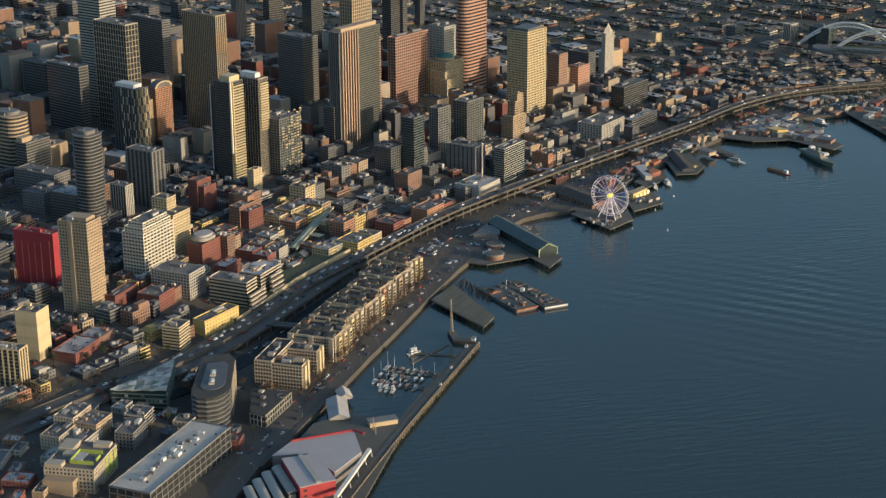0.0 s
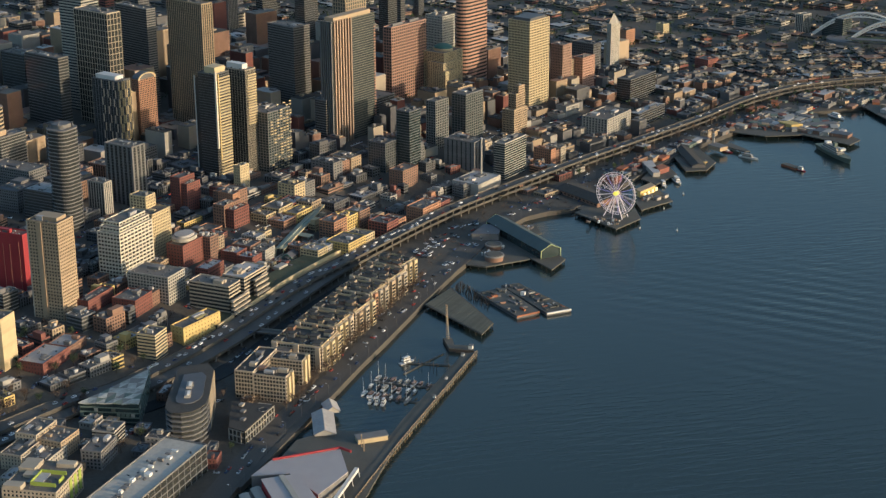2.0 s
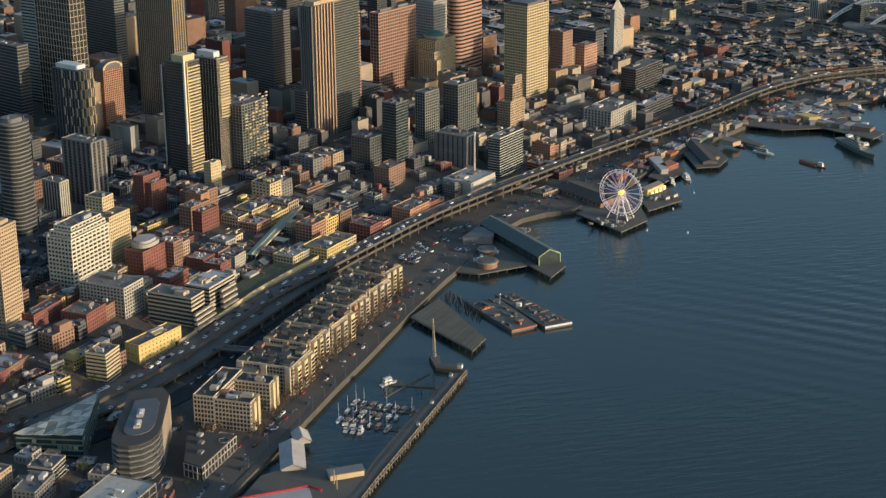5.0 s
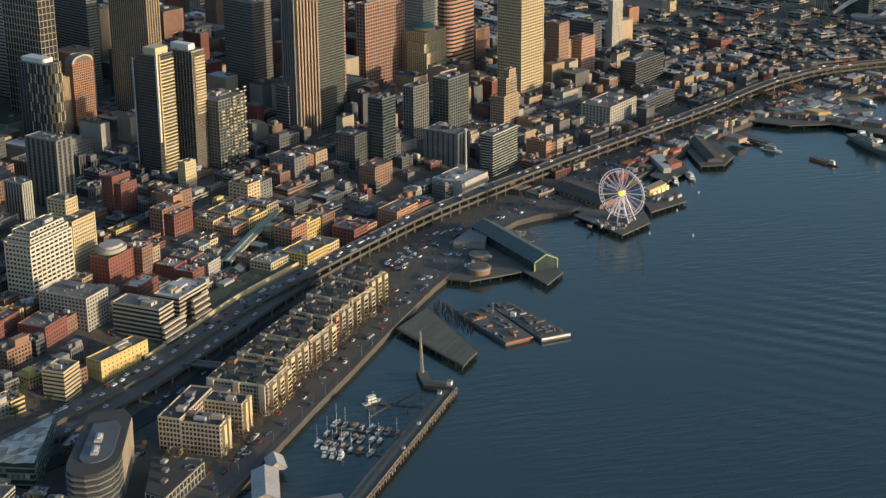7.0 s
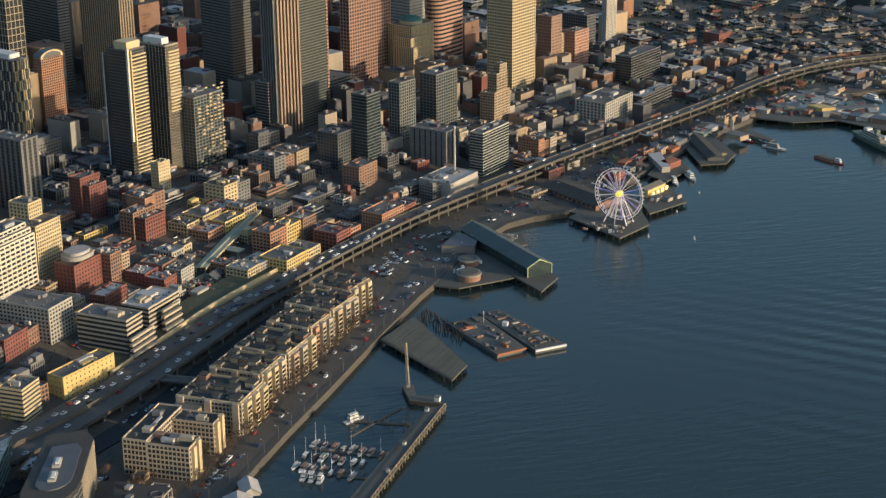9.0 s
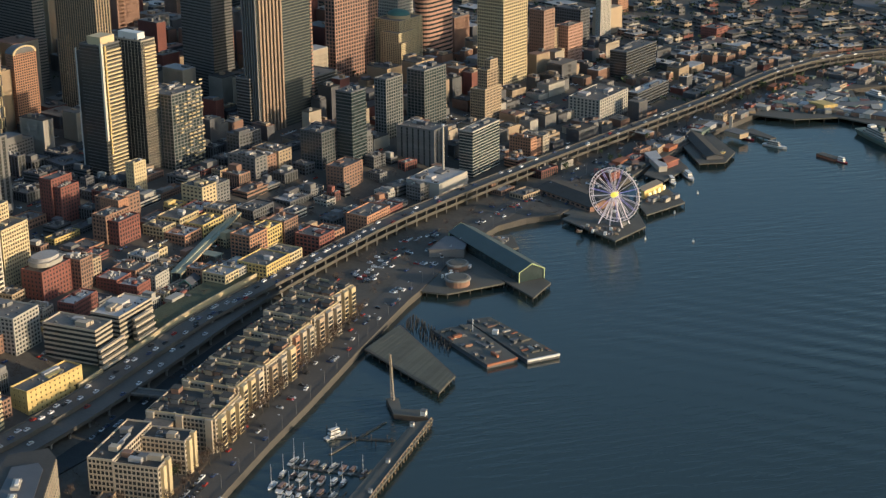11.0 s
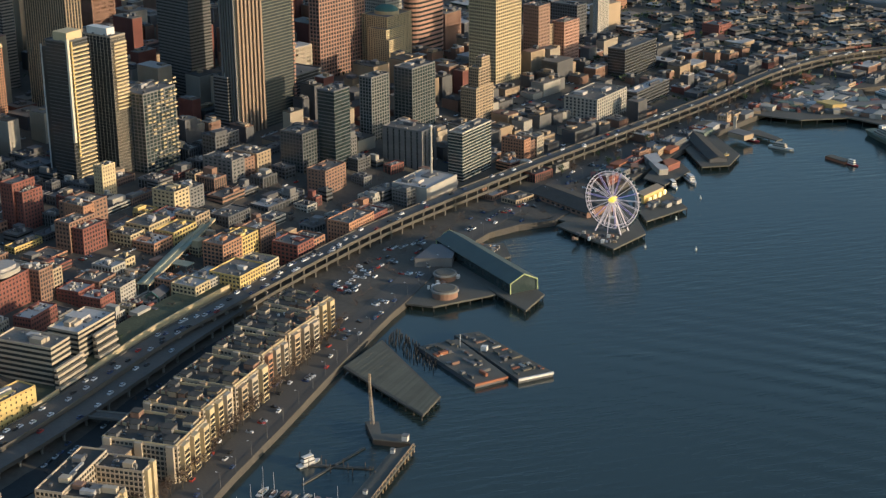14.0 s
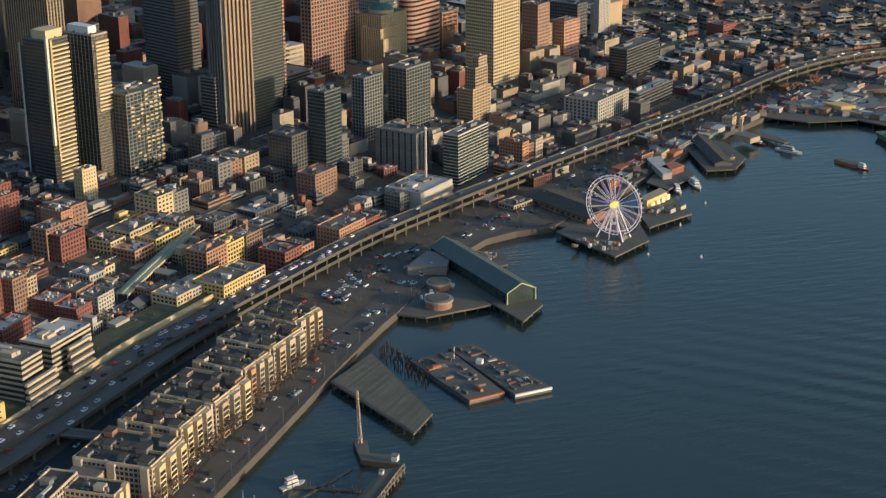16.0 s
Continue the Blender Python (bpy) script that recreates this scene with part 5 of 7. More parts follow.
def lots():
    """Places for the plain city buildings: rows of uneven lots behind the highway, and a plain grid far behind."""
    rnd = random.Random(11)
    line = resample(VIA, 3)
    out = []
    row = 0
    d = 22.0
    while d < 640:
        deep = rnd.choice((10, 13, 16) if d < 260 else (15, 19, 24))
        i = rnd.randint(2, 8)
        run = 0
        while i < len(line) - 4:
            span = rnd.choice((8, 10, 12, 14, 18, 22)) if d < 260 else rnd.choice((10, 14, 18, 18, 24, 30)) if d < 420 else rnd.choice((18, 24, 30))
            k = min(len(line) - 3, i + round(span / 6))
            a, b = line[k - 1], line[k + 1]
            t = Vector((b[0] - a[0], b[1] - a[1])).normalized()
            yaw = math.degrees(math.atan2(t.y, t.x)) - 90
            x, y = line[k][0] - t.y * (d + deep / 2), line[k][1] + t.x * (d + deep / 2)
            i += round(span / 3)
            run += span
            if run > 62:
                run, i = 0, i + 4
            if y > 620 or not seen_from_above(x, y) or rnd.random() < 0.05:
                continue
            w, dd = deep - rnd.uniform(0.4, 2.5), span - rnd.uniform(0.2, 1.0)
            if not free(x, y, max(w, dd) * 0.42):
                w, dd = w * 0.6, dd * 0.6
                if not free(x, y, max(w, dd) * 0.45):
                    continue
            down = smooth((y + 110) / 150) * (1 - smooth((y - 300) / 130))
            q = rnd.random()
            h = rnd.uniform(3.0, 6) if q < 0.5 else rnd.uniform(5, 9) if q < 0.86 else rnd.uniform(9, 15)
            h += rnd.uniform(0, 1) ** 2 * 29 * smooth((d - 60) / 160) * down + rnd.uniform(0, 1) ** 3 * 35 * smooth((d - 190) / 150) * (1 - smooth((y - 250) / 130))
            if y > 380:
                h = rnd.uniform(3, 8)
            if -265 < x < -105 and -335 < y < -60:
                h *= 0.6
            out.append((x, y, w, dd, yaw + rnd.uniform(-1.2, 1.2), h))
            FOOT.append((x, y, max(w, dd) * 0.5 + 0.5, w, dd, yaw))
        row += 1
        d += deep + (1.2 if row % 2 else 9)
    line = resample(VIA, 6)
    via = [p for p in resample(VIA, 20) if p[1] > 230]
    foot = np.array([(p[0], p[1], p[2]) for p in FOOT])

    def free_fast(x, y, r):
        return bool((np.hypot(foot[:, 0] - x, foot[:, 1] - y) > r + foot[:, 2] * 0.9).all())

    for i in range(-52, 28):
        for j in range(-46, 54):
            if i % 5 == 0 or j % 4 == 0 or rnd.random() < 0.12:
                continue
            x, y = rot(-250, 620, -22, 24 * i + rnd.uniform(-2.5, 2.5), 24 * j + rnd.uniform(-2.5, 2.5))
            if not seen_from_above(x, y) or x > shore_x(y) - 40 or math.hypot(x - 310, y + 1140) < 1180:
                continue
            if min((x - p[0]) ** 2 + (y - p[1]) ** 2 for p in via) < 22 ** 2:
                continue
            w, dd = rnd.uniform(11, 25), rnd.uniform(10, 23)
            if not free_fast(x, y, max(w, dd) * 0.42):
                continue
            h = rnd.uniform(2.6, 6.5) + (rnd.uniform(3, 20) if x < -360 and y < 600 and rnd.random() < 0.3 else 0)
            out.append((x, y, w, dd, -22 + rnd.uniform(-3, 3), h))
    return out


def fabric():
    rnd = random.Random(12)
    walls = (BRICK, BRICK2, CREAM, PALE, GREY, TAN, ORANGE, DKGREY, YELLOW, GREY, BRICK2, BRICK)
    # darker walls for blocks standing in the towers' shade; the shade is in the colour
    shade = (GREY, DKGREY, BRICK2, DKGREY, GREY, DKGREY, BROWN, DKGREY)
    names = {BROWN: "brown granite", BRICK: "red brick", BRICK2: "brown brick", CREAM: "cream stucco", PALE: "pale concrete", GREY: "grey concrete", TAN: "tan concrete", ORANGE: "orange brick", DKGREY: "dark clad", YELLOW: "yellow stucco"}
    rows = sorted(lots(), key=lambda r: math.hypot(r[0] - 310, r[1] + 1140))
    for x, y, w, d, yaw, h in rows[:275]:
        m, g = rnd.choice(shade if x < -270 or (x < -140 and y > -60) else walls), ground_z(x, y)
        style = rnd.choice(("grid", "grid", "bands", "grid", "piers"))
        # roofs inland are darkened in colour too, imitating the same shade
        roof = rnd.choice((ROOF, ROOF, ROOFL, DKGREY) if x > -210 else (ROOF, DKGREY, DKGREY))
        roofs = {ROOF: "a gravel roof", ROOFL: "a pale roof", DKGREY: "a dark roof"}
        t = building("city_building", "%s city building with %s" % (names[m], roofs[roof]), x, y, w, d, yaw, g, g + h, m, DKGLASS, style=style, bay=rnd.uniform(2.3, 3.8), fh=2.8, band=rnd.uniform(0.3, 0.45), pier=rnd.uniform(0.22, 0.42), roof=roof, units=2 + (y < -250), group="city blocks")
        if rnd.random() < 0.6:
            a, b, c = rnd.uniform(0.3, 0.62) * w, rnd.uniform(0.3, 0.62) * d, rnd.uniform(2.2, 4.5)
            part("upper_storey", boxes([(rnd.choice((-1, 1)) * (w - a) * 0.42, rnd.choice((-1, 1)) * (d - b) * 0.42, g + h - t.location.z, a, b, c)]), m if rnd.random() < 0.6 else rnd.choice((PALE, GREY, TAN)), t)
    # the many others, too far to tell apart one by one
    v, f, mi = [], [], []
    mats = [BRICK, BRICK2, SAND, PALE, GREY, TAN, DKGREY, DKGLASS, ROOF, ROOFL, DARKROOF]

    def block(x, y, yaw, z, w, d, h, m, ax=0.0, ay=0.0):
        c, s = math.cos(radians(yaw)), math.sin(radians(yaw))
        k = len(v)
        for dz in (0, h):
            for px, py in ((-w / 2, -d / 2), (w / 2, -d / 2), (w / 2, d / 2), (-w / 2, d / 2)):
                px, py = px + ax, py + ay
                v.append((x + c * px - s * py, y + s * px + c * py, z + dz))
        f.extend([(k + 4, k + 5, k + 6, k + 7)] + [(k + i, k + (i + 1) % 4, k + 4 + (i + 1) % 4, k + 4 + i) for i in range(4)])
        mi.extend([mats.index(m)] * 5)

    walls = (BRICK, BRICK2, DKGREY, TAN, TAN, GREY, BRICK2, DKGREY, SAND, BRICK2, DKGREY, PALE)
    for x, y, w, d, yaw, h in rows[275:]:
        m, g = rnd.choice(walls), ground_z(x, y) - 1
        roof = rnd.choice((ROOF, ROOF, DARKROOF, DARKROOF, DARKROOF, ROOF, BRICK2, ROOFL))
        n = max(1, round(h / 3.2))
        st = (h + 1) / n
        block(x, y, yaw, g, w - 0.5, d - 0.5, h + 0.9, DKGLASS)
        for i in range(n):
            block(x, y, yaw, g + i * st, w, d, st * 0.55, m)
        for cx in ((-1, -0.33, 0.33, 1) if y < 460 else (0,)):
            block(x, y, yaw, g, 1.5, d + 0.05, h + 0.8, m, ax=cx * (w / 2 - 0.75))
        for cy in ((-1, -0.33, 0.33, 1) if y < 460 else (0,)):
            block(x, y, yaw, g, w + 0.05, 1.5, h + 0.8, m, ay=cy * (d / 2 - 0.75))
        block(x, y, yaw, g + h + 0.85, w, d, 0.4, roof)
        for k in range(rnd.randint(1, 3)):
            block(x, y, yaw, g + h + 1.2, rnd.uniform(2, 6), rnd.uniform(2, 6), rnd.uniform(0.8, 2.4), rnd.choice((GREY, GREY, DKGREY, TAN)), ax=rnd.uniform(-w, w) * 0.3, ay=rnd.uniform(-d, d) * 0.3)
    me = bpy.data.meshes.new("far_city")
    me.from_pydata(v, [], f)
    for m in mats:
        me.materials.append(m)
    me.polygons.foreach_set("material_index", mi)
    tagged(part("far_city_blocks", me, None), "distant low city blocks of brick and concrete", "buildings", kind="stuff")


fabric()


def far_trees():
    """Bare and evergreen trees scattered between the far blocks."""
    rnd = random.Random(13)
    v, f = [], []
    for _ in range(26000):
        x, y = rot(-250, 620, -22, rnd.uniform(-1300, 660), rnd.uniform(-1150, 1300))
        if not seen_from_above(x, y) or x > shore_x(y) - 30 or math.hypot(x - 310, y + 1140) < 1430 or rnd.random() < 0.25:
            continue
        g = ground_z(x, y)
        h = rnd.uniform(3, 7)
        for k in range(5):
            c = Vector((x + rnd.gauss(0, 1.8), y + rnd.gauss(0, 1.8), g + h * rnd.uniform(0.25, 1.0)))
            o = len(v)
            r = rnd.uniform(0.9, 2.1)
            v.extend(tuple(c + Vector((rnd.uniform(-r, r), rnd.uniform(-r, r), rnd.uniform(-r, r)))) for _ in range(4))
            f.extend([(o, o + 1, o + 2), (o, o + 2, o + 3), (o, o + 3, o + 1), (o + 1, o + 3, o + 2)])
    me = bpy.data.meshes.new("far_trees")
    me.from_pydata(v, [], f)
    tagged(part("far_trees", me, GREEN), "dark winter trees between the distant blocks", "trees", kind="stuff")


far_trees()


# ---- waterfront ----
ROAD = rounded([(-34.9, -665.2), (-52.8, -508.5), (-48.9, -436), (-49.6, -377.4), (-53, -301.1), (-54.4, -246.1), (-53.7, -173.5), (-50.1, -113.7), (-43, -52.3), (-27.4, 14.7), (-12.8, 73.3), (9.2, 147.6), (40, 234.9), (76.8, 318.1), (119.3, 379.8), (172.4, 429.5)])
tagged(part("harbour_road", ribbon(resample(ROAD, 10), 7.5, lambda x, y: ground_z(x, y) + 0.12, 0.4), ASPHALT), "wide dark asphalt road along the harbour", "road", kind="structure")
EDGE = [(-37.7, -574.7), (-40, -486.6), (-40.4, -452.9), (-42.5, -400.1), (-43, -353.7), (-45.1, -285.9), (-45.6, -211.8), (-44.6, -193.5), (-44, -106.5), (-36.8, -71.2), (-24.2, -51.9), (-6.2, -36.8), (16.5, 50.6), (27.5, 102.7), (42.5, 167.8), (66.5, 234.9)]
tagged(part("promenade", ribbon(resample(EDGE, 10), 1.9, lambda x, y: 3.85, 4.6), ASPHALT), "grey concrete promenade on the sea wall", "pavement", kind="structure")


def prism_thing(name, label, category, points, z0, z1, wall, roof=None, over=0.0):
    cx, cy = sum(p[0] for p in points) / len(points), sum(p[1] for p in points) / len(points)
    t = thing(name, cx, cy, z0, 0, label, category)
    pts = [(x - cx, y - cy) for x, y in points]
    part("wall", prism(pts, 0, z1 - z0), wall, t)
    if roof:
        k = 1 + over
        part("roof", prism([(x * k, y * k) for x, y in pts], z1 - z0 + 0.004, z1 - z0 + 0.45), roof, t)
    return t


def shed(name, label, a, b, width, z0, eave, ridge, wall, roof, ends=None):
    """A long gabled shed from a to b."""
    ln = math.hypot(b[0] - a[0], b[1] - a[1])
    yaw = math.degrees(math.atan2(b[1] - a[1], b[0] - a[0]))
    t = thing(name, (a[0] + b[0]) / 2, (a[1] + b[1]) / 2, z0, yaw, label, "shed")
    h, l, e, r = width / 2, ln / 2, eave - z0, ridge - z0
    v = [(s * l, y, z) for s in (-1, 1) for y, z in ((-h, 0), (-h, e), (0, r), (h, e), (h, 0))]
    me = bpy.data.meshes.new("shed")
    me.from_pydata(v, [], [(4, 3, 2, 1, 0), (5, 6, 7, 8, 9), (0, 1, 6, 5), (3, 4, 9, 8), (1, 2, 7, 6), (2, 3, 8, 7), (0, 5, 9, 4)])
    part("wall", me, wall, t)
    for s in (-1, 1):
        v = [(-l - 0.6, s * (h + 0.7), e - 0.15), (l + 0.6, s * (h + 0.7), e - 0.15), (l + 0.6, 0, r + 0.35), (-l - 0.6, 0, r + 0.35)]
        v += [(x, y, z + 0.3) for x, y, z in v]
        me = bpy.data.meshes.new("slope")
        me.from_pydata(v, [], [(0, 1, 2, 3), (7, 6, 5, 4), (0, 4, 5, 1), (1, 5, 6, 2), (2, 6, 7, 3), (3, 7, 4, 0)])
        part("roof_slope", me, roof, t)
    n = max(3, round(ln / 5))
    for s in (-1, 1):
        for i in range(n):
            part("window", boxes([(-l + ln * (i + 0.5) / n, s * (h + 0.03), e * 0.35, ln / n * 0.55, 0.12, e * 0.35)]), DKGLASS, t)
    if ends:
        for s in (-1, 1):
            for y in (-1, 1):
                part("end_frame", rod((s * (l + 0.7), y * h, 0), (s * (l + 0.7), y * h, e), 0.28, n=6), ends, t)
                part("end_frame", rod((s * (l + 0.7), y * h, e), (s * (l + 0.7), 0, r + 0.5), 0.28, n=6), ends, t)
    return t


SHEDROOF = mat("green_grey_roofing", (0.06, 0.08, 0.074), 0.6, vary=0.3, scale=0.1)
LIME = mat("lit_lime_trim", (0.5, 0.55, 0.25), 0.6)
shed("aquarium_shed", "long dark green pier shed with pale glazed gable frames", (-49.5, -103), (12.1, -157.8), 17, 3.3, 9.5, 13.2, GLASS_TEAL, SHEDROOF, LIME)


def pavilion(x, y, r, h, label):
    t = thing("pavilion", x, y, 3.3, 0, label, "pavilion", "round pavilions by the aquarium")
    part("wall", rod((0, 0, 0), (0, 0, h), r, n=20), BRICK2, t)
    part("roof_rim", rod((0, 0, h), (0, 0, h + 0.9), r + 0.8, r + 0.6, n=20), CONCRETE, t)
    part("roof", rod((0, 0, h + 0.9), (0, 0, h + 1.4), r - 0.4, r - 1.2, n=20), DECK, t)


pavilion(-26.1, -177.5, 7, 3.5, "low round brick pavilion with a concrete rim")
pavilion(-34.7, -153, 6, 3.0, "low round pavilion with a dark deck roof")
pavilion(-26.4, -111.7, 6.5, 3.2, "round brick pavilion beyond the green shed")
pier("terrace_pier", "pier terrace with round pavilions behind the shed", [(-40.4, -95.8), (-24.2, -120.8), (-11.1, -106.2), (-22.4, -84.9)], 3.24)
tagged(prism_thing("ticket_hall", "grey wedge-roofed hall where the shed meets the road", "hall", [(-57, -141), (-37.3, -134.5), (-41.4, -113.7), (-55.4, -115.6)], 3.5, 8.5, GREY, DKGREY, 0.04))


def pile_field():
    rnd = random.Random(4)
    t = thing("old_pilings", -19.4, -249.1, 0, 0, "field of old bare timber piles standing in the water", "pilings")
    me = rod((0, 0, -4), (0, 0, 2.6), 0.32, 0.28, n=6)
    for i in range(14):
        for j in range(8):
            if rnd.random() < 0.85:
                x, y = -16 + i * 2.6, 9 - i * 2.0 + j * 2.0
                part("timber_post", me, PILE, t, at=pose(x + rnd.uniform(-0.4, 0.4), y + rnd.uniform(-0.4, 0.4), rnd.uniform(-1.2, 0.4), rnd.uniform(-4, 4), rnd.uniform(-4, 4), 0))


pile_field()


def barge(label, pts, seed, edge):
    t = prism_thing("barge", label, "barge", pts, -1.2, 1.9, DKGREY, DECK)
    rnd = random.Random(seed)
    a, b, c, d = [Vector((p[0] - t.location.x, p[1] - t.location.y)) for p in pts]
    for i in range(26):
        u, w = rnd.uniform(0.06, 0.94), rnd.uniform(0.1, 0.9)
        p = (a * (1 - u) + b * u) * (1 - w) + (d * (1 - u) + c * u) * w
        m = rnd.choice((DKGREY, RUST, BRICK2, GREY, PALE, DECK, DECK))
        part("deck_gear", boxes([(0, 0, 0, rnd.uniform(1, 6), rnd.uniform(0.8, 2.2), rnd.uniform(0.3, 1.6))]), m, t, at=pose(p.x, p.y, 3.55, 0, 0, rnd.choice((-38, 52, -36))))
    part("fender", ribbon([tuple(b), tuple(c)], 0.5, 3.6, 1.1), WHITE if edge else RUST, t)
    if edge:
        part("cabin", boxes([(a.x * 0.1 + d.x * 0.3, a.y * 0.1, 3.5, 3, 3, 2.4)]), WHITE, t)
    else:
        part("pole", rod((d.x * 0.6, d.y * 0.6, 3.5), (d.x * 0.6, d.y * 0.6, 11), 0.18, n=6), STEEL, t)


barge("rust-red work barge loaded with gear", [(-16.4, -245.1), (25.2, -279.2), (37.2, -265.1), (-0.7, -229.5)], 1, False)
barge("dark flat barge with a white end rail", [(-4.3, -225), (43, -266.9), (56.5, -253.3), (6.3, -216.7)], 2, True)


def boat(name, label, x, y, yaw, length, beam, deck, mast=0.0, hull=None, top=None, group="", decks=1):
    t = thing(name, x, y, 0, yaw, label, "boat", group)
    h = max(0.7, length * 0.07)
    prof = [(-0.5, 0.8), (-0.2, 1.0), (0.15, 0.95), (0.38, 0.6), (0.5, 0.04)]
    v = []
    for z, k in ((-0.5, 0.6), (h, 1.0)):
        v += [(u * length * (0.94 if z < 0 else 1), s * w * beam / 2 * k, z + (0.35 * h * max(0, u) if z > 0 else 0)) for s in (-1, 1) for u, w in (prof if s < 0 else prof[::-1])]
    n = 10
    f = [tuple(range(n, 2 * n)), tuple(range(n - 1, -1, -1))] + [(i, (i + 1) % n, n + (i + 1) % n, n + i) for i in range(n)]
    me = bpy.data.meshes.new("hull")
    me.from_pydata(v, [], f)
    part("hull", me, hull or WHITE, t)
    for k in range(decks):
        s = 1 - 0.16 * k
        cab = part("cabin", boxes([(-length * 0.06, 0, h + k * deck, length * 0.5 * s, beam * 0.66 * s, deck)]), top or WHITE, t)
        part("window_strip", boxes([(-length * 0.06, 0, h + k * deck + deck * 0.45, length * 0.505 * s, beam * 0.675 * s, deck * 0.3)]), DKGLASS, cab)
    if mast:
        part("mast", rod((length * 0.06, 0, h), (length * 0.06, 0, h + mast), 0.11, 0.06, n=5), STEEL, t)
        part("boom", rod((length * 0.06, 0, h + 1.3), (-length * 0.34, 0, h + 1.3), 0.12, n=5), WHITE, t)
    return t


def marina():
    rnd = random.Random(8)
    d = thing("floating_docks", -4.8, -408.5, 0, 0, "grey floating docks of the small boat marina", "dock")
    for a, b, w in (((-10, -434.5), (24, -433), 1.2), ((-16, -412.5), (24, -409.5), 1.2), ((-14, -380), (19, -373), 1.0), ((-4, -396), (8, -356), 0.6)):
        part("float", ribbon([(a[0] - 4, a[1] + 410), (b[0] - 4, b[1] + 410)], w, 0.55, 0.8), DECK, d)
    for i in range(9):
        part("finger_float", boxes([(-18 + 4.2 * i, 2.6, 0, 0.7, 7, 0.5)]), DECK, d)
        part("finger_float", boxes([(-12 + 3.6 * i, -20, 0, 0.7, 6, 0.5)]), DECK, d)
    for i in range(12):
        part("dock_post", rod((-18 + 3.4 * i, 34 - 3.0 * (i % 3), -3), (-18 + 3.4 * i, 34 - 3.0 * (i % 3), 4.5), 0.2, n=6), PILE, d)
    g = "boats in the marina"
    for k in range(22):
        row = k % 3
        x = -25 + 4.9 * (k // 3) + rnd.uniform(-0.8, 0.8)
        y = (-407, -419, -431.5)[row] + rnd.uniform(-1, 1)
        sail = rnd.random() < 0.55
        ln = rnd.uniform(6.5, 10)
        boat("sailboat" if sail else "motor_boat", "white sailboat with furled sails at its berth" if sail else "white motor boat moored at the float", x, y, rnd.choice((88, -92)) + rnd.uniform(-5, 5), ln, ln * 0.31, 0.9 if sail else 1.5, rnd.uniform(8, 12) if sail else 0, rnd.choice((WHITE, WHITE, PALE, DKGREY)), rnd.choice((WHITE, PALE, BROWN)), g)
    boat("motor_yacht", "white motor yacht alone at the outer float", -17.8, -376.1, 60, 12, 3.8, 1.8, 6, group=g, decks=2)
    for k in range(3):
        boat("motor_boat", "white cabin cruiser at the inner float", -16 + 4.2 * k, -440, 95, 8, 2.8, 1.6, group=g, decks=2)


marina()


def mast_float():
    prism_thing("mooring_float", "dark steel mooring float at the breakwater end", "float", [(-8.7, -334), (1.4, -349.7), (18.3, -347.9), (13.6, -340.6), (2.7, -343.2), (-2.8, -332.1)], -0.5, 2.2, PILE, DECK)
    t = thing("lattice_mast", -4.7, -335.3, 2.2, 0, "tall tan lattice crane mast on the float", "crane")
    for a in range(4):
        sx, sy = (1, 1, -1, -1)[a], (1, -1, -1, 1)[a]
        part("chord", rod((0.7 * sx, 0.7 * sy, 0), (0.35 * sx - 1.0, 0.35 * sy, 25), 0.13, n=5), TAN, t)
    for i in range(16):
        k = 1 - 0.5 * i / 16
        z = 25 * i / 16
        for s in (-1, 1):
            part("brace", rod((0.7 * k * s - z / 25, -0.7 * k, z), (-0.7 * k * s - (z + 1.5) / 25, -0.7 * k, z + 1.55), 0.08, n=4), PALE, t)
            part("brace", rod((0.7 * k - z / 25, 0.7 * k * s, z), (0.7 * k - (z + 1.5) / 25, -0.7 * k * s, z + 1.55), 0.08, n=4), PALE, t)


mast_float()


def breakwater_details():
    t = thing("breakwater_railing", 0, 0, 3.3, 0, "weathered pale railing and fenders along the breakwater", "railing")
    line = resample([(30.5, -620), (24.6, -497), (21.2, -351)], 4)
    for i, p in enumerate(line):
        part("post", boxes([(0, 0, -3.6, 0.4, 0.4, 4.7)]), TAN, t, at=pose(p[0], p[1], 0))
    part("rail", ribbon([(x - 0.3, y) for x, y in line], 0.12, 1.1, 0.25), TAN, t)
    part("curb", ribbon([(x - 0.6, y) for x, y in line], 0.35, 0.4, 0.4), DARKCON, t)
    for x, y, s in ((15.8, -347.2, 2.6), (14.9, -360.4, 1.8), (17.7, -398.7, 1.6), (20.8, -427.6, 1.5)):
        prism_thing("kiosk", "small white hut on the breakwater", "hut", [(x - s / 2, y - s / 2), (x + s / 2, y - s / 2), (x + s / 2, y + s / 2), (x - s / 2, y + s / 2)], 3.3, 3.3 + s * 0.9, WHITE, GREY, 0.1)


breakwater_details()


TERMROOF = mat("pale_rose_metal_roof", (0.38, 0.345, 0.335), 0.75, vary=0.16, scale=0.1)


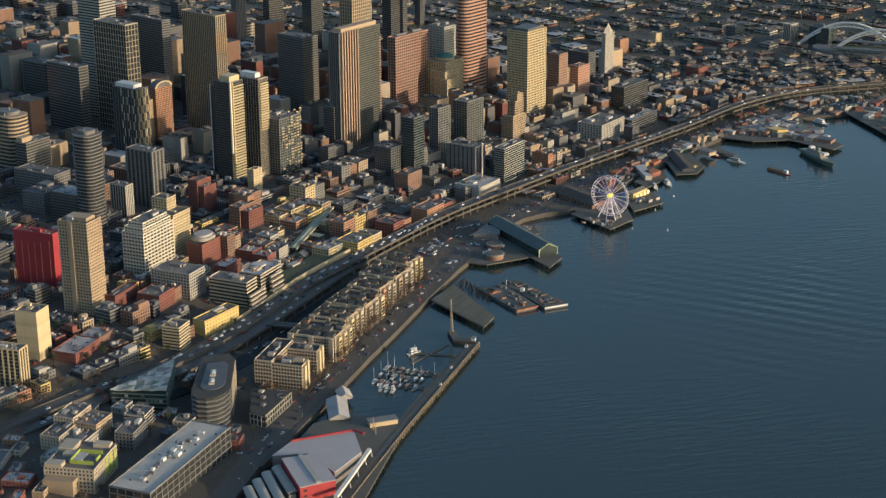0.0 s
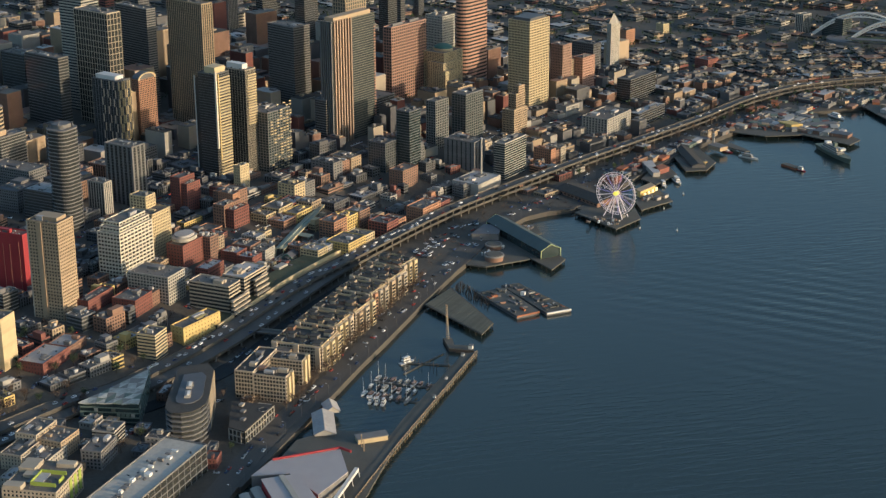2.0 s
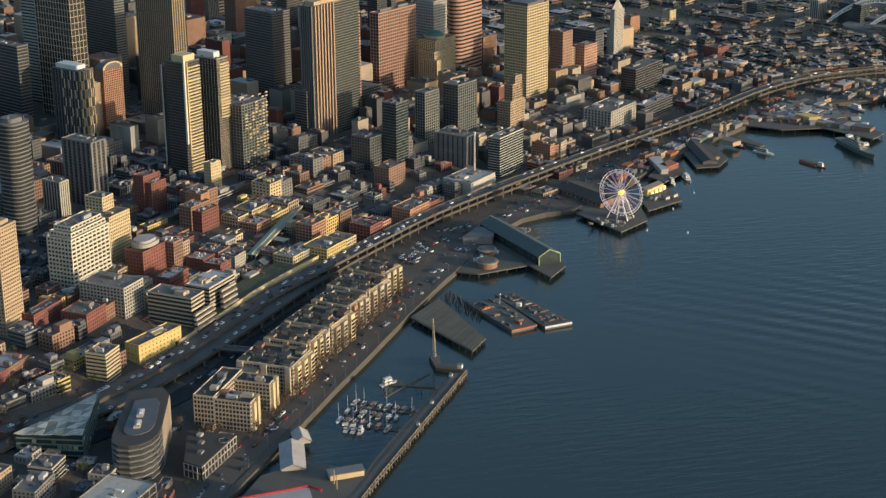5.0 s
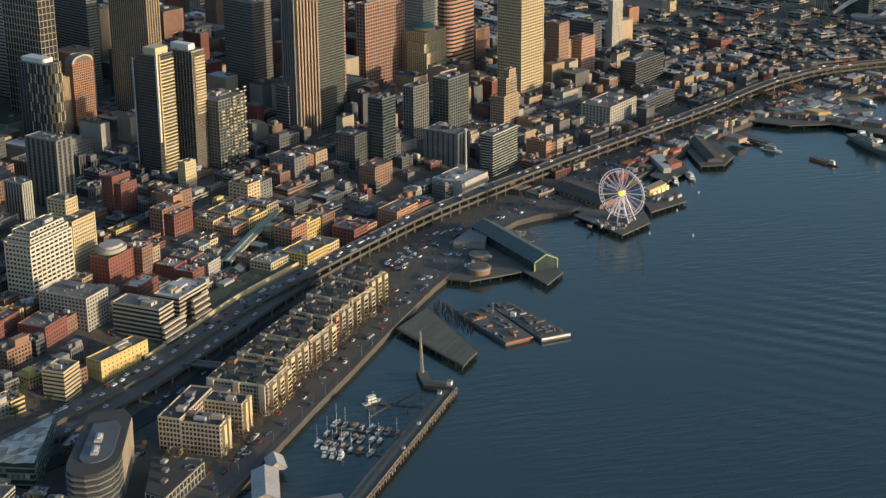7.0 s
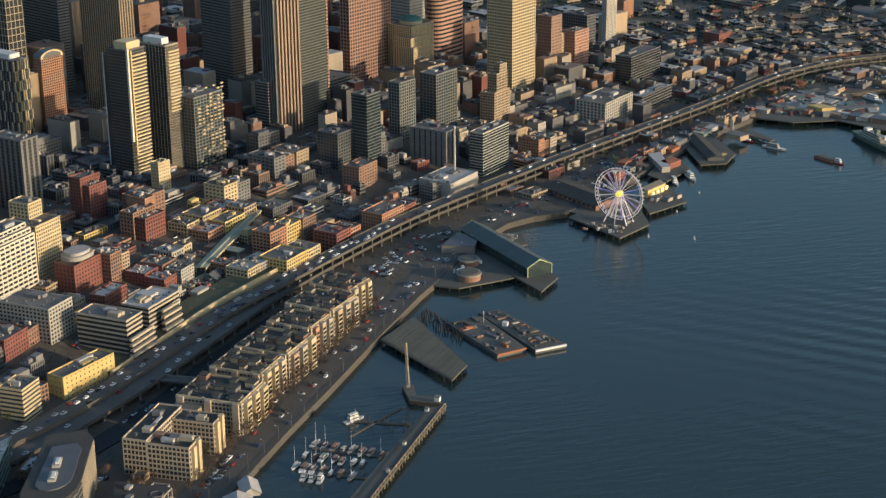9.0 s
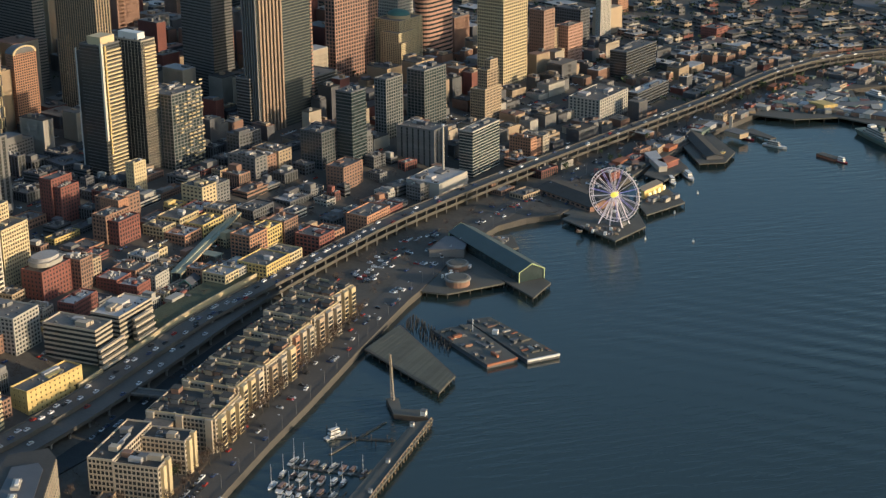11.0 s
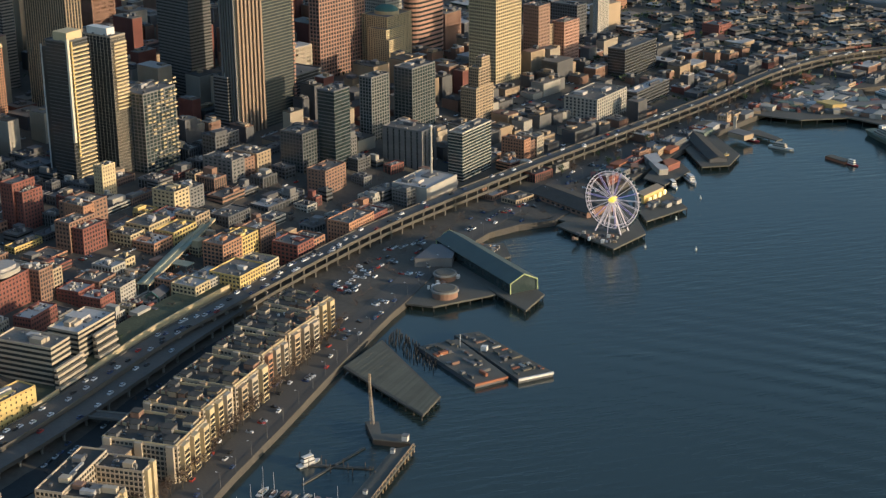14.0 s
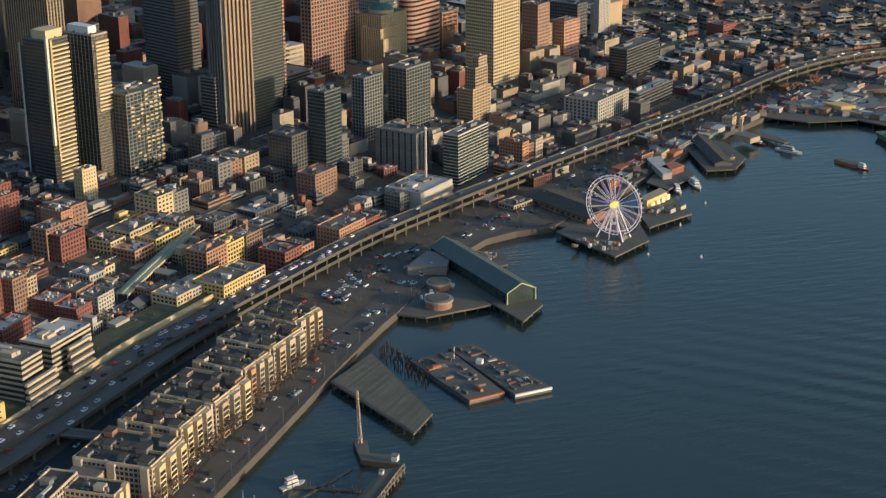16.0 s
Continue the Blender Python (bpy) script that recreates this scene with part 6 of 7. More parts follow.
def cruise_terminal():
    pier("terminal_pier", "broad grey concrete pier of the cruise terminal", [(-27, -631.3), (-32.9, -510), (-19.1, -490.6), (-3.7, -487.2), (20.7, -487.9), (26.3, -518.5), (39.5, -615.3), (41.2, -638.9)], 3.4)
    t = prism_thing("terminal_hall", "terminal hall with a broad blue-grey metal roof", "hall", [(-29.7, -573.6), (-27.6, -551.8), (1.7, -526.2), (17.7, -551.6), (13.4, -581.2), (-11.4, -564)], 3.4, 11.0, GREY, TERMROOF)
    for i in range(9):
        u = (i + 0.5) / 9
        part("roof_seam", ribbon([(-25 + 27 * u + 2.7, -551 + 24 * u + 11.3), (-8 + 25 * u + 2.7, -574 + 22 * u + 11.3)], 0.12, 8.3, 0.3), PALE, t)
    t = thing("roof_fascia", 0, 0, 11.6, 0, "bright red roof edge above the terminal hall", "fascia")
    part("beam", ribbon([(-27.0, -553.0), (1.9, -526.7), (9.6, -529.0)], 0.5, 1.0, 1.3), RED, t)
    t = prism_thing("terminal_block", "red-walled terminal block under a pale flat roof", "hall", [(-21.2, -578.2), (-5.2, -565.3), (18.9, -591.8), (4.0, -607.5)], 3.4, 12.6, RED, TERMROOF, 0.02)
    for i in range(4):
        u = (i + 0.6) / 4.4
        part("window", boxes([(0, 0, 2.6, 2.2, 0.3, 1.3)]), DKGLASS, t, at=pose(4.9 + 14.6 * u, -21.6 + 15.6 * u, 0, 0, 0, 46.5))
        part("window", boxes([(0, 0, 6.0, 2.2, 0.3, 1.3)]), DKGLASS, t, at=pose(4.9 + 14.6 * u, -21.6 + 15.6 * u, 0, 0, 0, 46.5))
    t = thing("roof_strip", 0, 0, 12.9, 0, "pale raised roof strip of the terminal", "roof")
    part("slab", ribbon([(-13.0, -571), (11.5, -598.5)], 1.5, 0.8, 1.0), PALE, t)
    for k, (ax, ay, bx, by, z) in enumerate(((-22.4, -578.5, 0.8, -605.0, 5.6), (-25.2, -586.5, -1.8, -615.2, 5.2), (-26.5, -595.8, -5.8, -621.4, 4.7), (-27.7, -605.0, -9.8, -627.5, 4.2))):
        t = thing("shell_roof", ax, ay, 3.4, math.degrees(math.atan2(by - ay, bx - ax)), "pale sloping shell roof of the terminal", "roof", "shell roofs of the terminal")
        ln = math.hypot(bx - ax, by - ay)
        n, v = 8, []
        for e in (0, 1):
            for i in range(n + 1):
                q = i / n
                v.append((e * ln, -5.2 * q, z + 0.5 * math.sin(3.14159 * q) - 0.8 * q))
        v += [(x, y, z - 0.5) for x, y, z in v]
        m = 2 * (n + 1)
        f = []
        for i in range(n):
            f += [(i, n + 1 + i, n + 2 + i, i + 1), (m + i, m + i + 1, m + n + 2 + i, m + n + 1 + i), (i, i + 1, m + i + 1, m + i), (n + 1 + i, m + n + 1 + i, m + n + 2 + i, n + 2 + i)]
        me = bpy.data.meshes.new("shell")
        me.from_pydata(v, [], f)
        part("shell", me, PALE, t)
        part("end_wall", boxes([(ln * 0.5, -2.5, 0, ln * 0.98, 4.2, z - 2.0)]), GREY, t)
    # white halls by the marina
    shed("marina_hall", "white hall with a low folded roof beside the marina", (-33, -474), (-19.5, -500), 12, 3.6, 4.6, 7.0, PALE, ROOFL)
    shed("marina_hall", "smaller white gabled hall beside the marina", (-35, -460), (-28, -470), 8, 3.6, 4.8, 7.4, PALE, ROOFL)
    prism_thing("quay_hall", "low grey quay building with a lit cream front", "hall", [(-1.4, -497.9), (12.3, -486.5), (16.6, -492.2), (3.0, -503.7)], 3.3, 6.2, CREAM, GREY, 0.06)
    t = thing("boarding_bridge", 0, 0, 3.4, 0, "white steel passenger boarding bridge on legs", "gangway")
    part("truss", ribbon([(18.1, -540.6), (21.9, -581.4), (23.6, -602.8)], 1.1, 5.6, 1.9), WHITE, t)
    for x, y in ((18.1, -540.6), (19.2, -552), (20.6, -567), (21.9, -581.4), (23.2, -597)):
        for s in (-1, 1):
            part("leg", rod((x + s * 1.6, y, 0), (x + s * 0.9, y, 4.2), 0.22, n=6), WHITE, t)
    for x, y in ((5.7, -506.1), (9.2, -510.8)):
        prism_thing("light_frame", "slim pale steel frame beside the quay", "frame", [(x, y), (x + 0.5, y), (x + 0.5, y + 0.5), (x, y + 0.5)], 3.4, 11, TAN, TAN)


cruise_terminal()


def south_piers():
    shed("pier_shed", "long dark pier shed behind the wheel", (-25.9, 11.6), (18.8, -18.2), 22, 3.22, 6.8, 9.2, BRICK2, DARKROOF)
    pier("inner_pier", "dark pier deck beneath the long shed", [(-33.6, -5.9), (-11.2, -32.7), (32, -41.7), (38.5, 1), (-16.3, 35.4)], 3.22)
    pier("short_pier", "dark pier beside the wheel with low huts", [(31.9, 12.4), (48.5, -20.6), (66.8, 13), (48.1, 41)], 3.28)
    for x, y, w in ((42.1, 7.8, 5), (50.9, 9.9, 4), (56.3, 18.4, 3)):
        prism_thing("pier_hut", "low dark hut on the pier", "hut", [(x, y), (x + w, y - 2), (x + w + 2, y + 3), (x + 2, y + 5)], 3.3, 5.6, PALE, DKGREY, 0.05)
    t = prism_thing("arcade_front", "yellow floodlit arcade building at the pier end", "building", [(33.7, 15.8), (39.6, 11.1), (47.1, 32.8), (41.2, 39)], 3.3, 8.5, YELLOW, TAN, 0.03)
    for i in range(4):
        part("lit_panel", boxes([(2.5 + 1.7 * i, -11 + 6.4 * i, 1.0, 1.2, 3.2, 2.6)]), LAMP, t)
    pier("boat_pier", "pier with low sheds for the tour boats", [(26.7, 65.4), (43.3, 54.4), (52.7, 90.5), (39.8, 112.7), (28, 104.3)])
    prism_thing("red_hall", "red timber hall on the tour boat pier", "hall", [(30.8, 89.1), (39, 83.4), (44.4, 96.2), (36.2, 102.6)], 3.3, 7, BRICK, RUST, 0.04)
    prism_thing("pier_hall", "grey-roofed long hall on the pier", "hall", [(18, 103.6), (35.4, 73.8), (40.5, 77.3), (24.9, 111.7)], 3.3, 7, PALE, ROOFL, 0.04)
    boat("tour_boat", "white two-deck tour boat at the pier", 47, 63.4, -62, 15, 4.6, 1.5, decks=2)
    boat("tour_boat", "white harbour cruise boat with lit cabin", 55.8, 77.4, -58, 18, 5.2, 1.6, decks=2)
    shed("freight_shed", "long low dark-roofed freight shed on its pier", (35.1, 177.3), (66.6, 116.1), 12, 3.27, 5.4, 6.6, DKGREY, DARKROOF)
    pier("freight_pier", "pier deck of the long freight shed", [(22.2, 174.7), (58, 102.5), (75, 112.1), (77, 139.6), (43.7, 195.1)], 3.27)
    boat("work_boat", "rust and yellow work boat at the pier head", 68.6, 132.9, 75, 20, 5, 1.4, 5, RUST, YELLOW, decks=2)
    boat("fire_boat", "white and red fire boat moored at its dock", 100.7, 172.7, -20, 20, 5, 1.4, 4, WHITE, PALE, decks=2)
    boat("fire_boat", "smaller red fire boat with white cabin", 77.6, 186.7, -30, 14, 4.2, 1.2, 4, RED, WHITE)
    boat("tug", "dark tug pushing a red barge", 152.3, 148.4, -36, 11, 3.6, 1.5, 3, RED, WHITE, decks=2)
    prism_thing("barge", "dark red supply barge beside the tug", "barge", [(132.7, 158.4), (147.1, 148), (151.2, 152.7), (136.8, 163.1)], -1, 1.6, RUST, DECK)
    pier("fire_pier", "narrow concrete pier of the fire boats", [(71.2, 197.6), (95.7, 182.5), (99.1, 187.2), (77.8, 207.4)], 3.24)
    prism_thing("fire_station", "yellow-lit fire station with a short tower on the pier", "building", [(61.1, 181), (74.1, 173.4), (79.2, 182.5), (66.2, 191.4)], 3.3, 6.8, TAN, GREY, 0.03)
    t = thing("hose_tower", 64.5, 188.4, 3.4, 0, "slim pale hose tower of the fire station", "tower")
    part("shaft", boxes([(0, 0, 0, 2.2, 2.2, 13)]), PALE, t)
    # ferry terminal
    pier("ferry_pier", "broad concrete ferry pier with vehicle lanes", [(68.7, 244.7), (104, 240.1), (136.7, 257.3), (183.5, 235.4), (190.3, 257.4), (148.2, 300.6), (136.9, 344.7), (80.8, 337.5)], 4.0, gap=12)
    for q, zz, m, r in (([(110.4, 277.6), (123.4, 269.6), (133.1, 276.1), (120, 285.4)], 9, YELLOW, YELLOW), ([(123.4, 270.9), (165.5, 297.2), (158.7, 304.5), (116.9, 279.6)], 7, PALE, GREY), ([(88.1, 280.4), (110.4, 273.5), (115.2, 282.1), (92.9, 290.2)], 7, PALE, ROOFL), ([(144.8, 263), (178.5, 256.1), (181.4, 267.6), (149.5, 275.2)], 7, BRICK2, DKGREY), ([(96.1, 310.8), (124.7, 304.4), (129.3, 316.8), (100.9, 323.6)], 6, TAN, GREY)):
        prism_thing("terminal_building", "ferry terminal building with a broad flat roof" if m is not YELLOW else "yellow-green ferry terminal block", "terminal", q, 4.0, zz, m, r, 0.03)
    ferry = boat("ferry", "large white and green car ferry at its slip", 173.3, 206.9, -53, 60, 11, 1.7, 0, GREENGREY, PALE, decks=3)
    for s in (-1, 1):
        part("stripe", boxes([(0, s * 5.7, 3.0, 34, 0.5, 0.9)]), GREENGREY, ferry)
        part("wheelhouse", boxes([(s * 13, 0, 8.6, 4.5, 5, 2.2)]), WHITE, ferry)
    part("funnel", boxes([(0, 0, 9, 4, 3, 3.6)]), GREENGREY, ferry)
    boat("ferry", "small white passenger ferry leaving the terminal", 156, 347.2, -40, 22, 6, 1.6, 0, WHITE, WHITE, decks=2)
    # container quay beyond the inlet
    pier("container_quay", "long dark cargo quay beyond the inlet", [(191.6, 456), (178.8, 384.3), (228.8, 306.6), (377.4, 276), (443.5, 471.6), (247.6, 493.9)], 3.8, gap=20)
    for x, y in ((69, 43.7), (56.6, -58.6), (85.8, -53.5), (63, -2.2)):
        t = thing("buoy", x, y, 0, 0, "small white mooring buoy", "buoy", "mooring buoys")
        part("float", rod((0, 0, -0.3), (0, 0, 1.0), 0.7, 0.5, n=10), WHITE, t)
        part("top", rod((0, 0, 1.0), (0, 0, 2.2), 0.12, n=6), WHITE, t)


LAMP = mat("lit_lamp", (0.9, 0.75, 0.4), 0.5)
LAMP.node_tree.nodes["Principled BSDF"].inputs["Emission Color"].default_value = (1.0, 0.78, 0.35, 1)
LAMP.node_tree.nodes["Principled BSDF"].inputs["Emission Strength"].default_value = 0.8
south_piers()


def stadium():
    t = thing("stadium", 158, 670.2, 4, 0, "dark football stadium under two white arched roof trusses", "stadium")
    sized(t, 0.62, 0.5, 0.68)
    part("stand", prism(soft_corners(190, 110, 48), -2, 15), GREY, t)
    part("field", prism(soft_corners(120, 60, 24), 15.01, 15.05), GREEN, t)
    for cx, cy in ((-30, 30), (42, -30)):
        n, half, up = 24, 100.0, 46.0
        top = [(cx - half + 2 * half * k / n, cy, 10 + up * (1 - (2 * k / n - 1) ** 2)) for k in range(n + 1)]
        low = [(x, y, z - 7.5 + 4 * abs(2 * k / n - 1)) for k, (x, y, z) in enumerate(top)]
        part("arch_chord", tube(top, 1.9), WHITE, t)
        part("arch_chord", tube(low, 1.3), WHITE, t)
        part("arch_web", merge(*[rod(low[k], top[k + 1], 0.7, n=5) for k in range(n)], *[rod(low[k], top[k], 0.7, n=5) for k in range(n + 1)]), WHITE, t)["kind"] = "stuff"
        part("side_roof", boxes([(cx * 0.3, cy + (14 if cy > 0 else -14), 20, 130, 22, 1.5)]), DKGREY, t)


stadium()


# ---- market street ----
def market_street():
    street = [(-187, -312.8), (-187.6, -266.3), (-190.5, -196.1), (-194.9, -115.1), (-198.8, -55.6)]
    tagged(part("market_street", ribbon(resample(street, 8), 5.0, lambda x, y: ground_z(x, y) + 0.15, 0.6), ASPHALT), "shaded market street lined with parked cars", "road", kind="structure")
    t = thing("market_arcade", -175.9, -211.1, 0, 0, "long market arcade under a pale green metal roof", "arcade")
    FOOT.append((-175.8, -225.1, 10, 8, 30, -8))
    line = resample([(4.5, -34), (-0.5, 0), (-5.9, 38), (-12, 75)], 8)
    part("roof", ribbon(line, 3.6, 17.4, 0.5), SHEDGREEN, t)
    part("ridge", ribbon(line, 0.7, 18.2, 0.85), SHEDGREEN, t)
    part("fascia", ribbon([(x + 3.5, y + 0.4) for x, y in line], 0.12, 17.3, 1.2), CREAM, t)
    for i, (x, y) in enumerate(line):
        for s in (-1, 1):
            part("post", boxes([(x + s * 3.0, y, 8, 0.4, 0.4, 8.95)]), GREENGREY, t)
    t = thing("cross_roof", -169, -208.1, 0, -8, "pale green cross roof joining the market arcade", "roof")
    part("slab", boxes([(0, 0, 16.2, 14, 7, 0.6)]), SHEDGREEN, t)
    for x in (-6, 6):
        for y in (-3, 3):
            part("post", boxes([(x, y, 8, 0.4, 0.4, 8.3)]), GREENGREY, t)
    shed("market_wing", "small blue-roofed market wing with a green gable", (-163.2, -249.7), (-163.8, -218.2), 7, 9, 13.0, 15.2, GREENGREY, DKGREY, TEALROOF)


SHEDGREEN = mat("pale_green_metal", (0.23, 0.25, 0.195), 0.9, vary=0.35)
market_street()


# ---- low yards between the highway and the harbour ----
def yards():
    rnd = random.Random(52)
    names = {BRICK: "red brick", BRICK2: "brown brick", GREY: "grey concrete", TAN: "tan", PALE: "pale", DKGREY: "dark clad"}
    via = np.array(resample(VIA, 6))
    road = np.array(resample(ROAD, 6))
    made = 0
    for k in range(1600):
        if made >= 78:
            break
        south = k % 3 == 0
        y = rnd.uniform(45, 430) if south else rnd.uniform(-720, -470)
        x = rnd.uniform(float(np.interp(y, via[:, 1], via[:, 0])) + 16, shore_x(y) - 9)
        w, d, h = rnd.uniform(5, 12), rnd.uniform(7, 20), rnd.uniform(2.5, 5.5)
        r = max(w, d) * 0.5
        if x + w / 2 > shore_x(y) - 4 or np.hypot(via[:, 0] - x, via[:, 1] - y).min() < 9 + r or np.hypot(road[:, 0] - x, road[:, 1] - y).min() < 8.5 + r or not free(x, y, r * 0.9):
            continue
        m = rnd.choice(list(names))
        g = ground_z(x, y)
        building("harbour_shed", "low %s shed beside the harbour road" % names[m], x, y, w, d, grid_yaw(y) + rnd.choice((0, 0, 6, -8)), g, g + h, m, DKGLASS, bay=3.5, fh=3.0, band=0.5, pier=0.5, roof=rnd.choice((ROOF, ROOFL, DKGREY)), units=1, plant=5, group="low sheds by the harbour")
        made += 1
    # crates, containers and huts crowding the quays
    v, f, mi = [], [], []
    mats = [GREY, DKGREY, BRICK2, RUST, PALE, ROOFL, TAN, GREENGREY, DECK, BRICK]
    made = 0
    for k in range(9000):
        if made >= 760:
            break
        q = rnd.random()
        if q < 0.4:
            y = rnd.uniform(50, 480)
            x = rnd.uniform(float(np.interp(y, via[:, 1], via[:, 0])) + 14, shore_x(y) - 3)
            z = ground_z(x, y)
        elif q < 0.62:
            x, y = rnd.uniform(190, 430), rnd.uniform(290, 480)
            z = 3.8
            if not (y > 315 + (229 - x) * 1.5 and y > 285 + (380 - x) * 0.2 and y < 466 + (x - 191) * 0.2 and y > 285 + (x - 380) * 3):
                continue
        else:
            x, y = rnd.uniform(80, 182), rnd.uniform(260, 345)
            z = 4.0
            if y < 262 or x > 182 - (y - 258) * 0.6 or (y > 305 and x > 132):
                continue
        if np.hypot(via[:, 0] - x, via[:, 1] - y).min() < 12 or np.hypot(road[:, 0] - x, road[:, 1] - y).min() < 10 or (z not in (3.8, 4.0) and not free(x, y, 2)):
            continue
        made += 1
        w, d, h = rnd.choice(((2, 5, 2), (3, 6, 2.4), (2, 9, 2), (5, 9, 3), (7, 14, 3.6), (1.5, 3, 1.4)))
        h *= rnd.uniform(0.7, 1.1)
        a = radians(grid_yaw(y) + rnd.choice((0, 90, 30)))
        o = len(v)
        v += [(x + math.cos(a) * px * w / 2 - math.sin(a) * py * d / 2, y + math.sin(a) * px * w / 2 + math.cos(a) * py * d / 2, z - 0.2 + pz * (h + 0.2)) for pz in (0, 1) for px, py in ((-1, -1), (1, -1), (1, 1), (-1, 1))]
        f += [(o + 4, o + 5, o + 6, o + 7)] + [(o + i, o + (i + 1) % 4, o + 4 + (i + 1) % 4, o + 4 + i) for i in range(4)]
        mi += [rnd.randrange(len(mats))] * 5
    me = bpy.data.meshes.new("clutter")
    me.from_pydata(v, [], f)
    for m in mats:
        me.materials.append(m)
    me.polygons.foreach_set("material_index", mi)
    tagged(part("quay_clutter", me, None), "crates, containers and small huts crowding the quays", "clutter", kind="stuff")
    # far elevated freeway and its ramps
    t = thing("freeway", 0, 0, 0, 0, "pale elevated freeway crossing the far flats", "freeway", kind="structure")
    for line in ([(-481.3, 844.7), (-394.6, 895.3), (-271.4, 961.9), (-182.2, 969.4), (-118.9, 978.9), (52.4, 1036.4)], [(-406.7, 859.9), (-262.3, 918.8), (-95.7, 933.8), (211.1, 984.8), (591.2, 1059.1)]):
        line = resample(rounded(line), 60)
        part("deck", ribbon(line, 6, 11, 1.8), CONCRETE, t)
        for x, y in line[::2]:
            part("column", boxes([(x, y, -4, 2, 2, 13.5)]), CONCRETE, t)


yards()


# ---- trees, cars and lamps ----
def tree_thing(seed, crown, r, h, label):
    rnd = random.Random(seed)
    t = thing("tree", 0, 0, 0, 0, label, "tree", "street trees")
    rods = [rod((0, 0, -0.3), (0, 0, h * 0.45), 0.22, 0.15, n=6)]
    tips = []
    for k in range(7):
        a, e = 0.9 * k + rnd.random(), rnd.uniform(0.35, 0.9)
        q = (r * 0.75 * math.cos(a) * e, r * 0.75 * math.sin(a) * e, h * rnd.uniform(0.65, 0.95))
        rods.append(rod((0, 0, h * rnd.uniform(0.3, 0.45)), q, 0.1, 0.04, n=4))
        tips.append(Vector(q))
    part("trunk", merge(*rods), PILE, t)
    v, f = [], []
    for k in range(230):
        c = rnd.choice(tips) + Vector((rnd.gauss(0, r * 0.33), rnd.gauss(0, r * 0.33), rnd.gauss(0, h * 0.11)))
        d1, d2 = [Vector((rnd.gauss(0, 1), rnd.gauss(0, 1), rnd.gauss(0, 1))).normalized() for _ in range(2)]
        m = len(v)
        s = rnd.uniform(0.35, 0.8)
        v += [tuple(c - d1 * s), tuple(c + d1 * s), tuple(c + d2 * s * 0.5)]
        f.append((m, m + 1, m + 2))
    me = bpy.data.meshes.new("crown")
    me.from_pydata(v, [], f)
    part("crown", me, crown, t)
    return t


def plant():
    rnd = random.Random(21)
    kinds = [tree_thing(1, LEAF, 2.4, 7, "bare russet street tree"), tree_thing(2, LEAF, 2.8, 8, "bare brown street tree with spreading twigs"), tree_thing(3, GREEN, 2.6, 6.5, "small dark evergreen tree")]
    spots = []
    for i in range(34):
        y = -476 + 7.0 * i
        spots.append((float(np.interp(y, [-476, -397, -320, -237], [-55, -57, -59, -59.5])) + rnd.uniform(-1.2, 1.2), y, rnd.choice((0, 1))))
    for i in range(30):
        y = -560 + 3.5 * i
        spots.append((-92 + 0.3 * (y + 560) + rnd.uniform(-2, 2), y + 30, rnd.choice((0, 1, 2))))
    for i in range(40):
        y = -318 + 5 * i
        spots.append((float(np.interp(y, [-316, -123], [-149, -122])) + rnd.uniform(-8, 3), y, rnd.choice((1, 2, 2))))
    for i in range(60):
        spots.append((rnd.uniform(-268, -160), rnd.uniform(-560, -450), rnd.choice((0, 1, 2))))
    for i in range(26):
        spots.append((-92 + 0.1 * i + rnd.uniform(-2, 2) - 8 * (i % 2), -680 + 6 * i, rnd.choice((0, 1))))
    for i in range(44):
        spots.append((rnd.uniform(-150, -60), rnd.uniform(-575, -476), rnd.choice((0, 1, 1, 2))))
    for i in range(40):
        y = rnd.uniform(45, 400)
        spots.append((shore_x(y) - rnd.uniform(18, 50), y, rnd.choice((0, 1, 2))))
    for i in range(22):
        spots.append((rnd.uniform(-222, -193), rnd.uniform(-590, -548), rnd.choice((2, 2, 0))))
    n = 0
    for x, y, k in spots:
        if not free(x, y, 0.3):
            continue
        src = kinds[k]
        m = pose(x, y, ground_z(x, y), 0, 0, rnd.uniform(0, 360)) @ Matrix.Scale(rnd.uniform(0.8, 1.2), 4)
        if n < 3 and not src.get("used"):
            src["used"] = 1
            src.matrix_basis = m
        else:
            c = copy_thing(src, m)
        n += 1
    for k in kinds:
        if not k.get("used"):
            k.matrix_basis = pose(-200, -500, ground_z(-200, -500))


plant()


